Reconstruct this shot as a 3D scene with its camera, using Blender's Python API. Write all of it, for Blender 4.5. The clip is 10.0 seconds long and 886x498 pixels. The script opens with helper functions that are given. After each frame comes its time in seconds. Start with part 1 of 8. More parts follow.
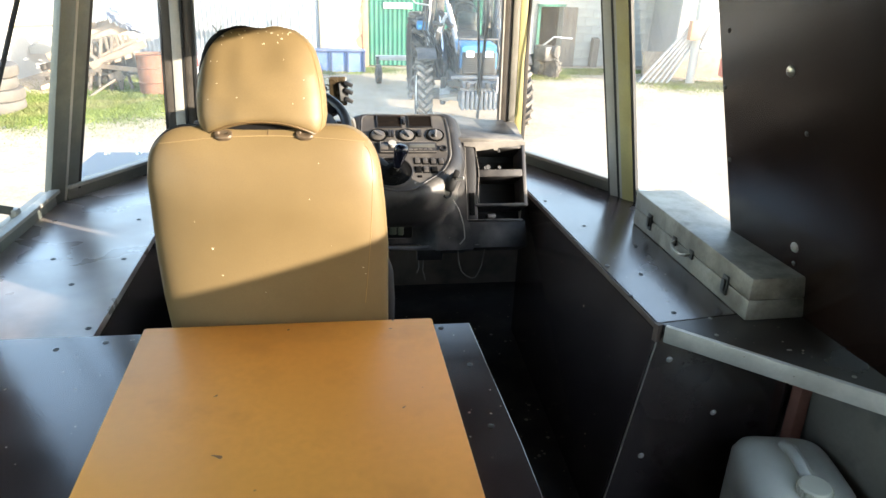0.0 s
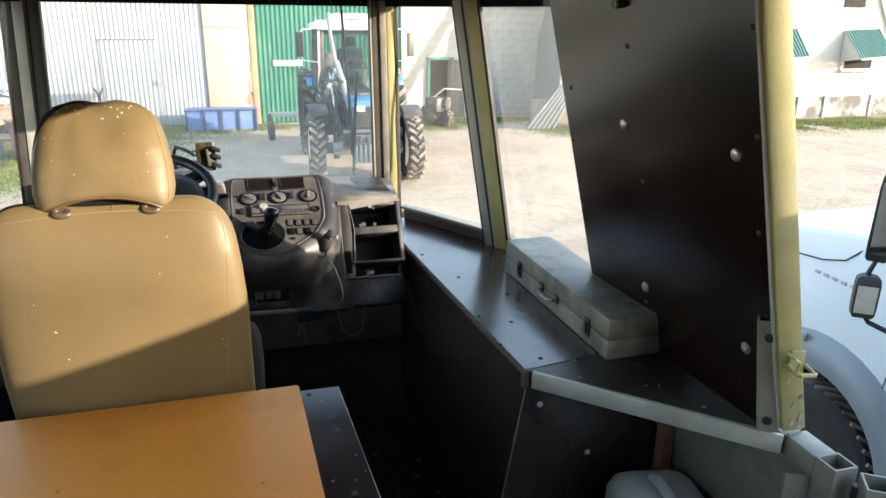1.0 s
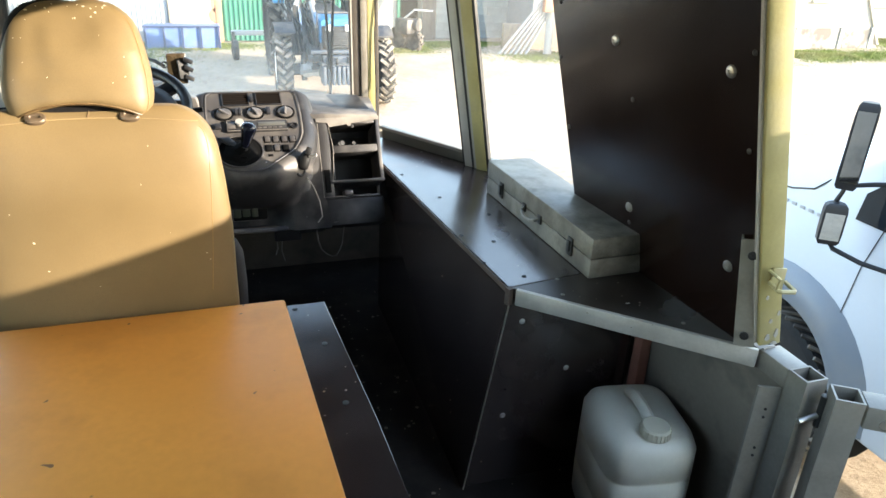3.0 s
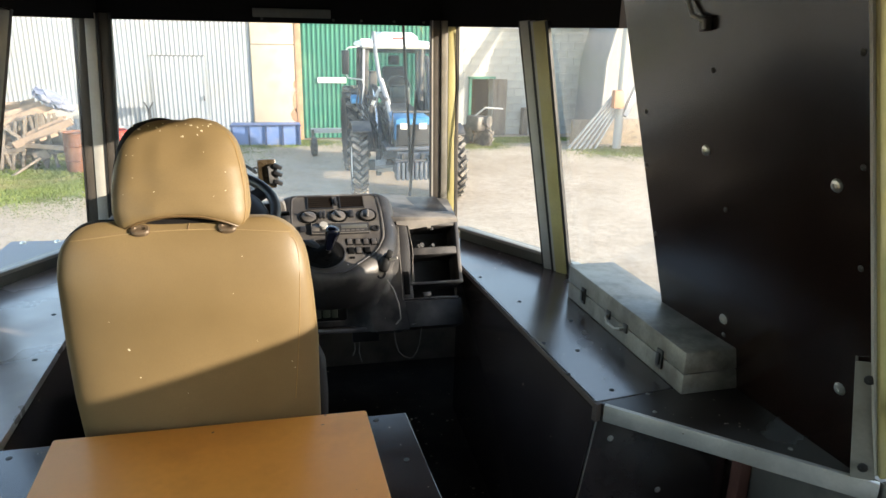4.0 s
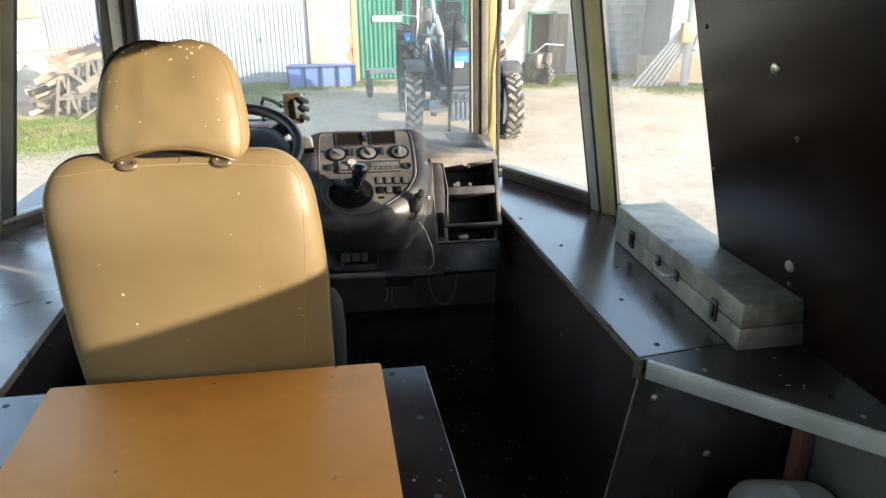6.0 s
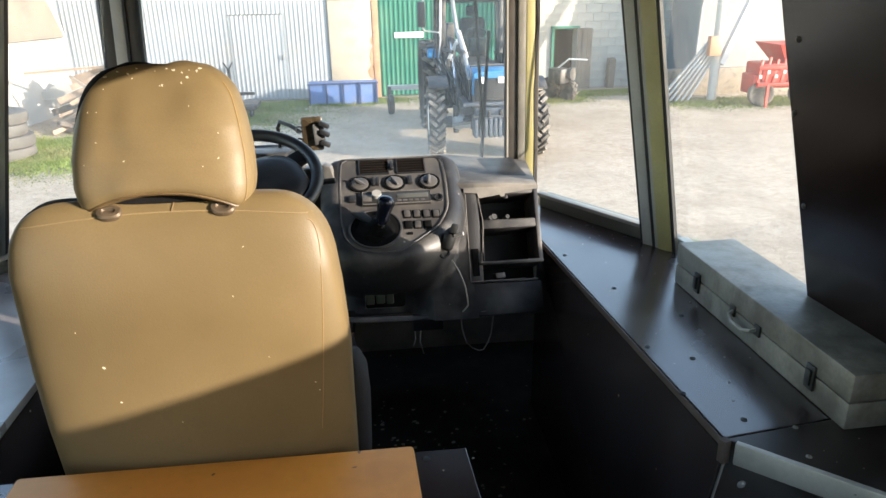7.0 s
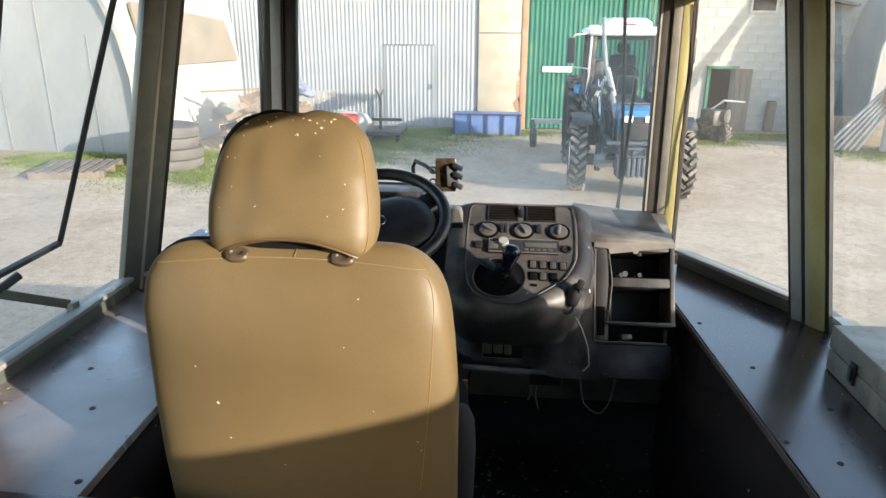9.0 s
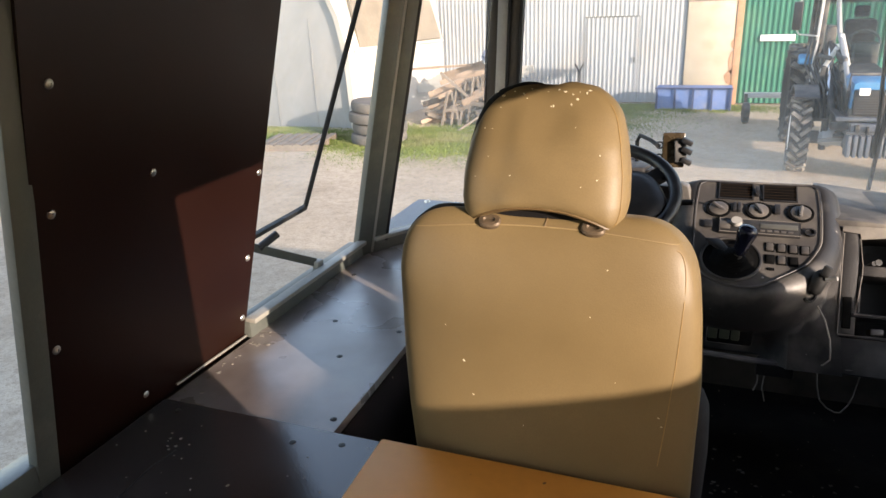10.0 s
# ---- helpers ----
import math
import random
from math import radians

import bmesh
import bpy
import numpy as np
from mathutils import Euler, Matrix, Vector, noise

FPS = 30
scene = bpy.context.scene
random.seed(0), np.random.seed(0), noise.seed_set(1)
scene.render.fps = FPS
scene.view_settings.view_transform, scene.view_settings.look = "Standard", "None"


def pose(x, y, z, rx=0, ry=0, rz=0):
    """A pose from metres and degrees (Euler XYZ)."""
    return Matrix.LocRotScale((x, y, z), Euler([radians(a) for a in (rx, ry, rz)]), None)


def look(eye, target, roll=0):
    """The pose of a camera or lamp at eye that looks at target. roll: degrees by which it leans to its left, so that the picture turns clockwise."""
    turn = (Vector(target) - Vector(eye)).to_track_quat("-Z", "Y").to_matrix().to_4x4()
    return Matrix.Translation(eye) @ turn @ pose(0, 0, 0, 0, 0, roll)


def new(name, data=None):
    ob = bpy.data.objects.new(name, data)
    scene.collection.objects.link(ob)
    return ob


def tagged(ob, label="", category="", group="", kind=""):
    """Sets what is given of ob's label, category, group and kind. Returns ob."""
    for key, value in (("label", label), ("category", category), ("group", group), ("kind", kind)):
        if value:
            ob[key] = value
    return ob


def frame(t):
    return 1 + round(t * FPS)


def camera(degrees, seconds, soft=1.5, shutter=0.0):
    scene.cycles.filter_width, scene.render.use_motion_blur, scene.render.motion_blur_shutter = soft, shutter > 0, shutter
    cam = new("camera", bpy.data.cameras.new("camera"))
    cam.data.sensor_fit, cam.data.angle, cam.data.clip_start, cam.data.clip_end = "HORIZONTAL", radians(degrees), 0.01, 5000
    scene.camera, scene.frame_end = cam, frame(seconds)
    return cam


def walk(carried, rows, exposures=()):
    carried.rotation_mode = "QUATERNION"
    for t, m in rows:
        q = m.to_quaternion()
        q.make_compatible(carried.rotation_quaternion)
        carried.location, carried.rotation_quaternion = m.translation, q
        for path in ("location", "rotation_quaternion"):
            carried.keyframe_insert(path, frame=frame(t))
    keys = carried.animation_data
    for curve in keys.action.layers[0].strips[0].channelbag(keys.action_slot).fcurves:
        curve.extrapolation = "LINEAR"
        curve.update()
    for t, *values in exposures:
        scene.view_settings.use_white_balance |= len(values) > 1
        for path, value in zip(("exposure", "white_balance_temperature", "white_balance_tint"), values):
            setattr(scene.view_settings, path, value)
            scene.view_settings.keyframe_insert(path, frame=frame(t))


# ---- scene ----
cam = camera(64.9, 10.0)
PATH = [
    (0, (-0.014, -1.334, 1.368), (0.24, 0.49, 0.589), 1.7),
    (0.2, (0.009, -1.342, 1.383), (0.328, 0.506, 0.687), 1.21),
    (0.5, (0.063, -1.36, 1.395), (0.491, 0.481, 0.739), 0.6),
    (0.7, (0.078, -1.362, 1.398), (0.537, 0.475, 0.755), -0.14),
    (1, (0.085, -1.357, 1.397), (0.603, 0.464, 0.754), 0.7),
    (1.5, (0.066, -1.357, 1.393), (0.588, 0.459, 0.737), 1.4),
    (2, (0.056, -1.357, 1.39), (0.639, 0.433, 0.715), 1.8),
    (2.2, (0.054, -1.356, 1.383), (0.677, 0.407, 0.673), 2.3),
    (3.3, (0.034, -1.332, 1.367), (0.587, 0.393, 0.521), 1.9),
    (3.5, (0.026, -1.32, 1.375), (0.52, 0.457, 0.603), 1.8),
    (3.7, (0.018, -1.307, 1.388), (0.479, 0.518, 0.712), 1.47),
    (4, (0.013, -1.297, 1.399), (0.439, 0.563, 0.802), 1.2),
    (4.5, (0.021, -1.294, 1.393), (0.416, 0.563, 0.764), 0.9),
    (5, (0.037, -1.287, 1.38), (0.359, 0.555, 0.669), 0.4),
    (5.3, (0.060, -1.277, 1.373), (0.345, 0.569, 0.656), 0.14),
    (5.5, (0.087, -1.263, 1.363), (0.347, 0.577, 0.624), -0.3),
    (5.7, (0.12, -1.236, 1.354), (0.37, 0.599, 0.601), -0.3),
    (6.8, (0.107, -0.957, 1.32), (0.338, 0.893, 0.596), -1.2),
    (7, (0.11, -0.927, 1.324), (0.302, 0.932, 0.612), -1.1),
    (7.3, (0.130, -0.869, 1.315), (0.205, 1.002, 0.613), -1.50),
    (7.5, (0.163, -0.804, 1.304), (0.206, 1.054, 0.567), -0.9),
    (7.8, (0.193, -0.740, 1.314), (0.138, 1.131, 0.609), -0.48),
    (8, (0.203, -0.709, 1.321), (0.053, 1.165, 0.638), -0.8),
    (8.3, (0.195, -0.729, 1.333), (0.004, 1.144, 0.657), -0.81),
    (8.5, (0.191, -0.757, 1.341), (0.031, 1.129, 0.693), -0.2),
    (8.8, (0.158, -0.836, 1.353), (0.061, 1.055, 0.709), 0.13),
    (9, (0.13, -0.871, 1.359), (-0.052, 1.018, 0.728), 0.2),
    (9.3, (0.095, -0.936, 1.373), (-0.226, 0.935, 0.744), 0.02),
    (9.5, (0.07, -0.93, 1.369), (-0.374, 0.912, 0.731), -1.3),
    (9.8, (0.051, -0.941, 1.367), (-0.529, 0.858, 0.713), -1.42),
    (10, (0.045, -0.912, 1.357), (-0.65, 0.835, 0.673), -2.5),
]
EXPOSE = [(t, e, 7100 if t < 6 else 6800 + 600 * max(0.0, t - 9.0), 11 + 8 * max(0.0, t - 9.0)) for t, e in [(0.0, 2.9), (0.5, 2.4), (1.0, 2.35), (2.0, 2.38), (2.2, 2.45), (3.3, 3.0), (3.5, 2.95), (3.9, 2.25), (5.0, 2.35), (5.5, 2.50), (7.0, 2.21), (8.0, 2.01), (9.0, 1.92), (9.5, 1.84), (10.0, 1.93)]]
walk(cam, [(t, look(eye, target, roll)) for t, eye, target, roll in PATH], EXPOSE)

# ---- world and sun ----
SUN_FROM = Vector((1.0, -0.62, 0.28)).normalized()
world = bpy.data.worlds.new("sky_world")
scene.world = world
world.use_nodes = True
wn = world.node_tree.nodes
sky = wn.new("ShaderNodeTexSky")
sky.sky_type = "NISHITA"
sky.sun_disc = False
sky.sun_elevation = math.asin(SUN_FROM.z)
sky.sun_rotation = math.atan2(SUN_FROM.x, SUN_FROM.y)
sky.air_density, sky.dust_density, sky.ozone_density = 1.0, 0.6, 1.0
wn["Background"].inputs[1].default_value = 0.215
world.node_tree.links.new(sky.outputs[0], wn["Background"].inputs[0])
sun_data = bpy.data.lights.new("sun", "SUN")
sun_data.energy, sun_data.angle, sun_data.color = 2.4, radians(0.3), (1.0, 0.93, 0.83)
sun = new("sun", sun_data)
sun.matrix_world = look((0, 0, 30), Vector((0, 0, 30)) - SUN_FROM)

GROUND = -1.21   # the yard, below the cab floor at z = 0


# ---- materials ----
def mat(name, col, rough=0.6, metal=0.0, var=0.15, scale=5.0, fine=80.0, bump=0.1, rvar=0.1, dirt=None, dirt_amt=0.5,
        dirt_scale=3.0, dirt_lo=0.5, dirt_hi=0.7, rand=0.0, spec=0.5, coat=0.0, stretch=(1, 1, 1), fleck=None, fleck_scale=40.0, fleck_at=0.72,
        trans=0.0, bump_size=0.002):
    m = bpy.data.materials.new(name)
    m.use_nodes = True
    nt = m.node_tree
    n, l = nt.nodes, nt.links
    b = n["Principled BSDF"]
    co = n.new("ShaderNodeTexCoord")
    mp = n.new("ShaderNodeMapping")
    mp.inputs["Scale"].default_value = stretch
    l.new(co.outputs["Object"], mp.inputs[0])

    def noise_of(sc, detail=5.0):
        t = n.new("ShaderNodeTexNoise")
        t.inputs["Scale"].default_value, t.inputs["Detail"].default_value = sc, detail
        l.new(mp.outputs[0], t.inputs["Vector"])
        return t.outputs[0]

    def ramp(src, lo, hi, a, z):
        r = n.new("ShaderNodeMapRange")
        for k, v in zip((1, 2, 3, 4), (lo, hi, a, z)):
            r.inputs[k].default_value = v
        l.new(src, r.inputs[0])
        return r.outputs[0]

    def mix(fac, a, c):
        x = n.new("ShaderNodeMix")
        x.data_type = "RGBA"
        for slot, v in ((0, fac), (6, a), (7, c)):
            if hasattr(v, "links"):
                l.new(v, x.inputs[slot])
            else:
                x.inputs[slot].default_value = v if slot == 0 else (*v, 1)
        return x.outputs[2]

    big, small = noise_of(scale), noise_of(fine, 3.0)
    dark, light = [tuple(min(1, max(0, c * (1 + s * var))) for c in col) for s in (-1, 1)]
    c = mix(ramp(big, 0.3, 0.7, 0, 1), dark, light)
    c = mix(ramp(small, 0.35, 0.65, 0, 0.35), c, tuple(x * (1 - 1.2 * var) for x in col))
    if rand:
        oi = n.new("ShaderNodeObjectInfo")
        c = mix(ramp(oi.outputs["Random"], 0, 1, 0, rand), c, tuple(x * 0.55 for x in col))
    wet = None
    if dirt:
        wet = ramp(noise_of(dirt_scale, 8.0), dirt_lo, dirt_hi, 0, dirt_amt)
        c = mix(wet, c, dirt)
    if fleck:
        f1 = ramp(noise_of(fleck_scale, 1.0), fleck_at, fleck_at + 0.02, 0, 1)
        c = mix(f1, c, fleck)
    l.new(c, b.inputs["Base Color"])
    l.new(ramp(big, 0.3, 0.7, max(0.03, rough - rvar), min(1, rough + rvar)), b.inputs["Roughness"])
    b.inputs["Metallic"].default_value = metal
    b.inputs["Specular IOR Level"].default_value = spec
    b.inputs["Coat Weight"].default_value = coat
    b.inputs["Transmission Weight"].default_value = trans
    if bump:
        bp = n.new("ShaderNodeBump")
        bp.inputs["Strength"].default_value, bp.inputs["Distance"].default_value = bump, bump_size
        l.new(small, bp.inputs["Height"])
        l.new(bp.outputs[0], b.inputs["Normal"])
    return m


def glass_mat(name, dust, tint=(1, 1, 1), foot=None):
    """A thin clean pane with a film of dust; foot: (height, depth, amount) of the dust that has settled along its lower edge."""
    m = bpy.data.materials.new(name)
    m.use_nodes = True
    nt = m.node_tree
    n, l = nt.nodes, nt.links
    n.remove(n["Principled BSDF"])
    out = n["Material Output"]
    clear, shine, film = n.new("ShaderNodeBsdfTransparent"), n.new("ShaderNodeBsdfGlossy"), n.new("ShaderNodeBsdfTranslucent")
    clear.inputs[0].default_value = (*tint, 1)
    shine.inputs["Roughness"].default_value = 0.02
    film.inputs[0].default_value = (0.85, 0.82, 0.76, 1)
    lw, pw = n.new("ShaderNodeLayerWeight"), n.new("ShaderNodeMath")
    pw.operation = "POWER"
    pw.inputs[1].default_value = 5.0
    l.new(lw.outputs["Facing"], pw.inputs[0])
    half = n.new("ShaderNodeMapRange")
    half.inputs[3].default_value, half.inputs[4].default_value = 0.02, 0.5
    l.new(pw.outputs[0], half.inputs[0])
    m1, m2 = n.new("ShaderNodeMixShader"), n.new("ShaderNodeMixShader")
    l.new(half.outputs[0], m1.inputs[0])
    l.new(clear.outputs[0], m1.inputs[1])
    l.new(shine.outputs[0], m1.inputs[2])
    co, tx, mr = n.new("ShaderNodeTexCoord"), n.new("ShaderNodeTexNoise"), n.new("ShaderNodeMapRange")
    tx.inputs["Scale"].default_value, tx.inputs["Detail"].default_value = 4.0, 8.0
    l.new(co.outputs["Object"], tx.inputs[0])
    for k, v in zip((1, 2, 3, 4), (0.3, 0.75, dust * 0.4, dust * 1.6)):
        mr.inputs[k].default_value = v
    l.new(tx.outputs[0], mr.inputs[0])
    film_fac = mr.outputs[0]
    if foot:
        sep, band, streak, add = n.new("ShaderNodeSeparateXYZ"), n.new("ShaderNodeMapRange"), n.new("ShaderNodeMath"), n.new("ShaderNodeMath")
        l.new(co.outputs["Object"], sep.inputs[0])
        l.new(sep.outputs[2], band.inputs[0])
        for k, v in zip((1, 2, 3, 4), (foot[0], foot[0] + foot[1], foot[2], 0.0)):
            band.inputs[k].default_value = v
        streak.operation, add.operation = "MULTIPLY", "ADD"
        l.new(band.outputs[0], streak.inputs[0])
        l.new(tx.outputs[0], streak.inputs[1])
        l.new(streak.outputs[0], add.inputs[0])
        l.new(film_fac, add.inputs[1])
        film_fac = add.outputs[0]
    l.new(film_fac, m2.inputs[0])
    l.new(m1.outputs[0], m2.inputs[1])
    l.new(film.outputs[0], m2.inputs[2])
    l.new(m2.outputs[0], out.inputs[0])
    return m


PLY = mat("film_faced_plywood", (0.036, 0.0235, 0.0220), 0.23, var=0.25, scale=7, fine=220, bump=0.03, rvar=0.05, spec=1.0, dirt=(0.18, 0.16, 0.15), dirt_amt=0.12, dirt_scale=5, dirt_lo=0.52, dirt_hi=0.8, fleck=(0.3, 0.25, 0.2), fleck_scale=95, fleck_at=0.83)
PLY_DULL = mat("worn_film_faced_plywood", (0.034, 0.0250, 0.0235), 0.19, var=0.25, scale=6, fine=220, bump=0.04, rvar=0.04, spec=0.85, dirt=(0.09, 0.08, 0.07), dirt_amt=0.14, dirt_scale=6, dirt_lo=0.52, dirt_hi=0.8, fleck=(0.25, 0.21, 0.16), fleck_scale=60, fleck_at=0.80)
# left sill: real dust, made paler to carry the brightness of the sun patch
DUSTY_SUN_PLY = mat("dusty_sun_paled_plywood", (0.060, 0.036, 0.030), 0.30, var=0.25, scale=5, fine=220, bump=0.08, rvar=0.08, spec=0.9, dirt=(0.50, 0.45, 0.42), dirt_amt=0.78, dirt_scale=3.5, dirt_lo=0.25, dirt_hi=0.80, fleck=(0.4, 0.33, 0.25), fleck_scale=95, fleck_at=0.82)
# rear sill board: darker and less glossy than the other plywood
PLY_DARK = mat("darker_film_faced_plywood", (0.020, 0.0140, 0.0115), 0.30, var=0.3, scale=6, fine=220, bump=0.05, rvar=0.06, spec=0.40, dirt=(0.09, 0.075, 0.06), dirt_amt=0.16, dirt_scale=6, dirt_lo=0.52, dirt_hi=0.8)
PANEL = mat("film_faced_panel", (0.0085, 0.0040, 0.0030), 0.22, var=0.2, scale=3, fine=260, bump=0.03, rvar=0.05, spec=0.85, dirt=(0.05, 0.04, 0.035), dirt_amt=0.02, dirt_scale=2)
RED_PANEL = mat("red_brown_film_faced_panel", (0.0165, 0.0053, 0.0033), 0.38, var=0.2, scale=3, fine=260, bump=0.03, rvar=0.05, spec=0.35)
EDGE_PLY = mat("worn_plywood_edge", (0.085, 0.058, 0.045), 0.6, var=0.4, scale=25, fine=120, bump=0.2)
CUT_WOOD = mat("plywood_edge", (0.36, 0.20, 0.10), 0.8, var=0.35, scale=30, fine=120, bump=0.3, stretch=(1, 1, 8))
RUBBER_MAT = mat("rubber_floor", (0.015, 0.013, 0.012), 0.6, spec=0.3, var=0.3, scale=6, fine=90, bump=0.4, dirt=(0.15, 0.12, 0.10), dirt_amt=0.25, dirt_scale=7, dirt_lo=0.5, dirt_hi=0.75, fleck=(0.4, 0.34, 0.27), fleck_scale=60, fleck_at=0.76)
OLIVE = mat("khaki_frame_paint", (0.37, 0.32, 0.14), 0.45, var=0.12, scale=10, fine=120, bump=0.2, dirt=(0.33, 0.30, 0.20), dirt_amt=0.55, dirt_scale=11, dirt_lo=0.48, dirt_hi=0.72)
GREY_FRAME = mat("grey_green_frame_paint", (0.105, 0.112, 0.098), 0.42, var=0.15, scale=9, fine=130, bump=0.2, dirt=(0.30, 0.27, 0.21), dirt_amt=0.35, dirt_scale=10, dirt_lo=0.55, dirt_hi=0.8)
BAR = mat("grey_glazing_bar", (0.37, 0.355, 0.32), 0.45, var=0.12, scale=9, fine=130, bump=0.15, dirt=(0.34, 0.30, 0.22), dirt_amt=0.35, dirt_scale=10, dirt_lo=0.55, dirt_hi=0.8)
# darker, browner version of BAR for the right windscreen pillar
BAR_DARK = mat("darker_brown_grey_bar", (0.19, 0.175, 0.145), 0.5, var=0.2, scale=12, fine=130, bump=0.15, dirt=(0.08, 0.07, 0.055), dirt_amt=0.5, dirt_scale=14, dirt_lo=0.5, dirt_hi=0.75)
REBATE = mat("brown_stained_rebate", (0.062, 0.052, 0.042), 0.6, var=0.25, scale=14, bump=0.15)
BOOT = mat("black_vinyl_and_recess_shade", (0.006, 0.006, 0.006), 0.75, spec=0.06, var=0.2, scale=20, bump=0.1)
SEAL = mat("black_rubber_seal", (0.012, 0.012, 0.012), 0.6, var=0.3, scale=20, bump=0.1)
ALU = mat("dull_aluminium", (0.48, 0.455, 0.405), 0.42, metal=0.25, var=0.15, scale=9, fine=140, bump=0.15, rvar=0.1, dirt=(0.22, 0.19, 0.15), dirt_amt=0.5, dirt_scale=8, dirt_lo=0.5, dirt_hi=0.75)
CASE = mat("worn_case_metal", (0.225, 0.210, 0.182), 0.46, metal=0.25, var=0.30, scale=8, fine=120, bump=0.25, rvar=0.12, dirt=(0.105, 0.090, 0.072), dirt_amt=0.8, dirt_scale=19, dirt_lo=0.42, dirt_hi=0.66)
STEEL = mat("zinc_screw", (0.6, 0.59, 0.56), 0.3, metal=0.9, var=0.1, bump=0)
DARK_STEEL = mat("dark_steel", (0.05, 0.05, 0.05), 0.45, metal=0.5, var=0.2, bump=0.1)
TAN = mat("tan_leatherette", (0.198, 0.137, 0.063), 0.48, var=0.17, scale=3.2, fine=420, bump=0.22, rvar=0.07, spec=0.5, dirt=(0.135, 0.090, 0.040), dirt_amt=0.55, dirt_scale=3.5, dirt_lo=0.45, dirt_hi=0.72, bump_size=0.001)
FLECK = mat("pale_paint_spot", (0.70, 0.62, 0.46), 0.6, var=0.1, bump=0)
PIPING = mat("dark_tan_piping", (0.14, 0.085, 0.035), 0.5, var=0.2, bump=0)
THREAD = mat("pale_thread", (0.29, 0.205, 0.10), 0.7, var=0.15, bump=0)
COLLAR = mat("worn_bronze_collar", (0.16, 0.115, 0.075), 0.48, metal=0.35, var=0.3, scale=40, bump=0.1, dirt=(0.06, 0.045, 0.03), dirt_amt=0.7, dirt_scale=60)
DASH_BODY = mat("dark_dash_plastic", (0.024, 0.023, 0.024), 0.55, spec=0.45, var=0.15, scale=10, fine=300, bump=0.25, dirt=(0.32, 0.29, 0.26), dirt_amt=0.34, dirt_scale=8, dirt_lo=0.48, dirt_hi=0.76)
CONSOLE_BODY = mat("moulded_console_plastic", (0.024, 0.023, 0.024), 0.55, spec=0.45, var=0.2, scale=10, fine=300, bump=0.25, dirt=(0.30, 0.275, 0.25), dirt_amt=0.5, dirt_scale=7, dirt_lo=0.46, dirt_hi=0.74, fleck=(0.35, 0.32, 0.29), fleck_scale=70, fleck_at=0.80)
LOUVRE = mat("brown_louvre_plastic", (0.026, 0.016, 0.011), 0.6, spec=0.12, var=0.2, bump=0)
TUBE_STEEL = mat("weathered_tube_steel", (0.28, 0.265, 0.235), 0.45, metal=0.25, var=0.2, scale=9, fine=120, bump=0.2, dirt=(0.12, 0.105, 0.085), dirt_amt=0.55, dirt_scale=9, dirt_lo=0.42, dirt_hi=0.68)
STITCH = mat("tan_stitching", (0.30, 0.19, 0.075), 0.7, var=0.2, bump=0)
BLACK_CLOTH = mat("black_seat_cloth", (0.012, 0.011, 0.011), 0.85, spec=0.12, var=0.3, scale=8, fine=400, bump=0.4)
SEAT_GREY = mat("grey_seat_cloth", (0.028, 0.025, 0.025), 0.8, spec=0.2, var=0.25, scale=7, fine=300, bump=0.4)
ORANGE = mat("orange_laminate_board", (0.80, 0.335, 0.062), 0.50, var=0.07, scale=3, fine=60, bump=0.06, rvar=0.08, spec=0.3, dirt=(0.24, 0.09, 0.025), dirt_amt=0.16, dirt_scale=9, dirt_lo=0.55, dirt_hi=0.74, fleck=(0.22, 0.1, 0.04), fleck_scale=34, fleck_at=0.78)
DASH = mat("dusty_grey_dash_plastic", (0.048, 0.048, 0.055), 0.52, var=0.15, scale=10, fine=300, bump=0.25, dirt=(0.42, 0.38, 0.33), dirt_amt=0.55, dirt_scale=6, dirt_lo=0.40, dirt_hi=0.75)
CONSOLE = mat("console_plastic", (0.070, 0.064, 0.061), 0.42, var=0.12, scale=12, fine=300, bump=0.2, dirt=(0.36, 0.33, 0.29), dirt_amt=0.30, dirt_scale=9, dirt_lo=0.45, dirt_hi=0.75)
DASH_DARK = mat("black_dash_plastic", (0.018, 0.018, 0.020), 0.5, var=0.2, scale=10, fine=200, bump=0.2, dirt=(0.2, 0.18, 0.15), dirt_amt=0.15, dirt_scale=8)
WHEEL_LEATHER = mat("steering_wheel_black", (0.016, 0.017, 0.021), 0.42, var=0.2, scale=12, fine=250, bump=0.15, dirt=(0.15, 0.13, 0.11), dirt_amt=0.15, dirt_scale=12)
CHROME = mat("chrome", (0.7, 0.7, 0.7), 0.15, metal=1.0, var=0.05, bump=0)
CLUSTER = mat("cluster_lens", (0.22, 0.16, 0.08), 0.15, var=0.3, scale=14, bump=0)
CAN = mat("translucent_canister_plastic", (0.88, 0.85, 0.72), 0.42, var=0.06, scale=6, fine=90, bump=0.1, dirt=(0.55, 0.52, 0.42), dirt_amt=0.25, dirt_scale=7, trans=0.15)
CAP = mat("cream_cap_plastic", (0.68, 0.64, 0.50), 0.45, var=0.06, bump=0.05)
BROWN = mat("red_oxide_primer", (0.36, 0.15, 0.10), 0.6, var=0.2, scale=12, bump=0.2)
GREY_SHEET = mat("grey_primer_sheet", (0.25, 0.215, 0.170), 0.55, var=0.15, scale=6, bump=0.1, dirt=(0.05, 0.05, 0.05), dirt_amt=0.5, dirt_scale=9)
CEIL = mat("black_ceiling_board", (0.012, 0.011, 0.011), 0.9, var=0.2, bump=0.05, spec=0.05)
TAG = mat("grey_data_plate", (0.10, 0.10, 0.09), 0.4, var=0.15, scale=30, bump=0)
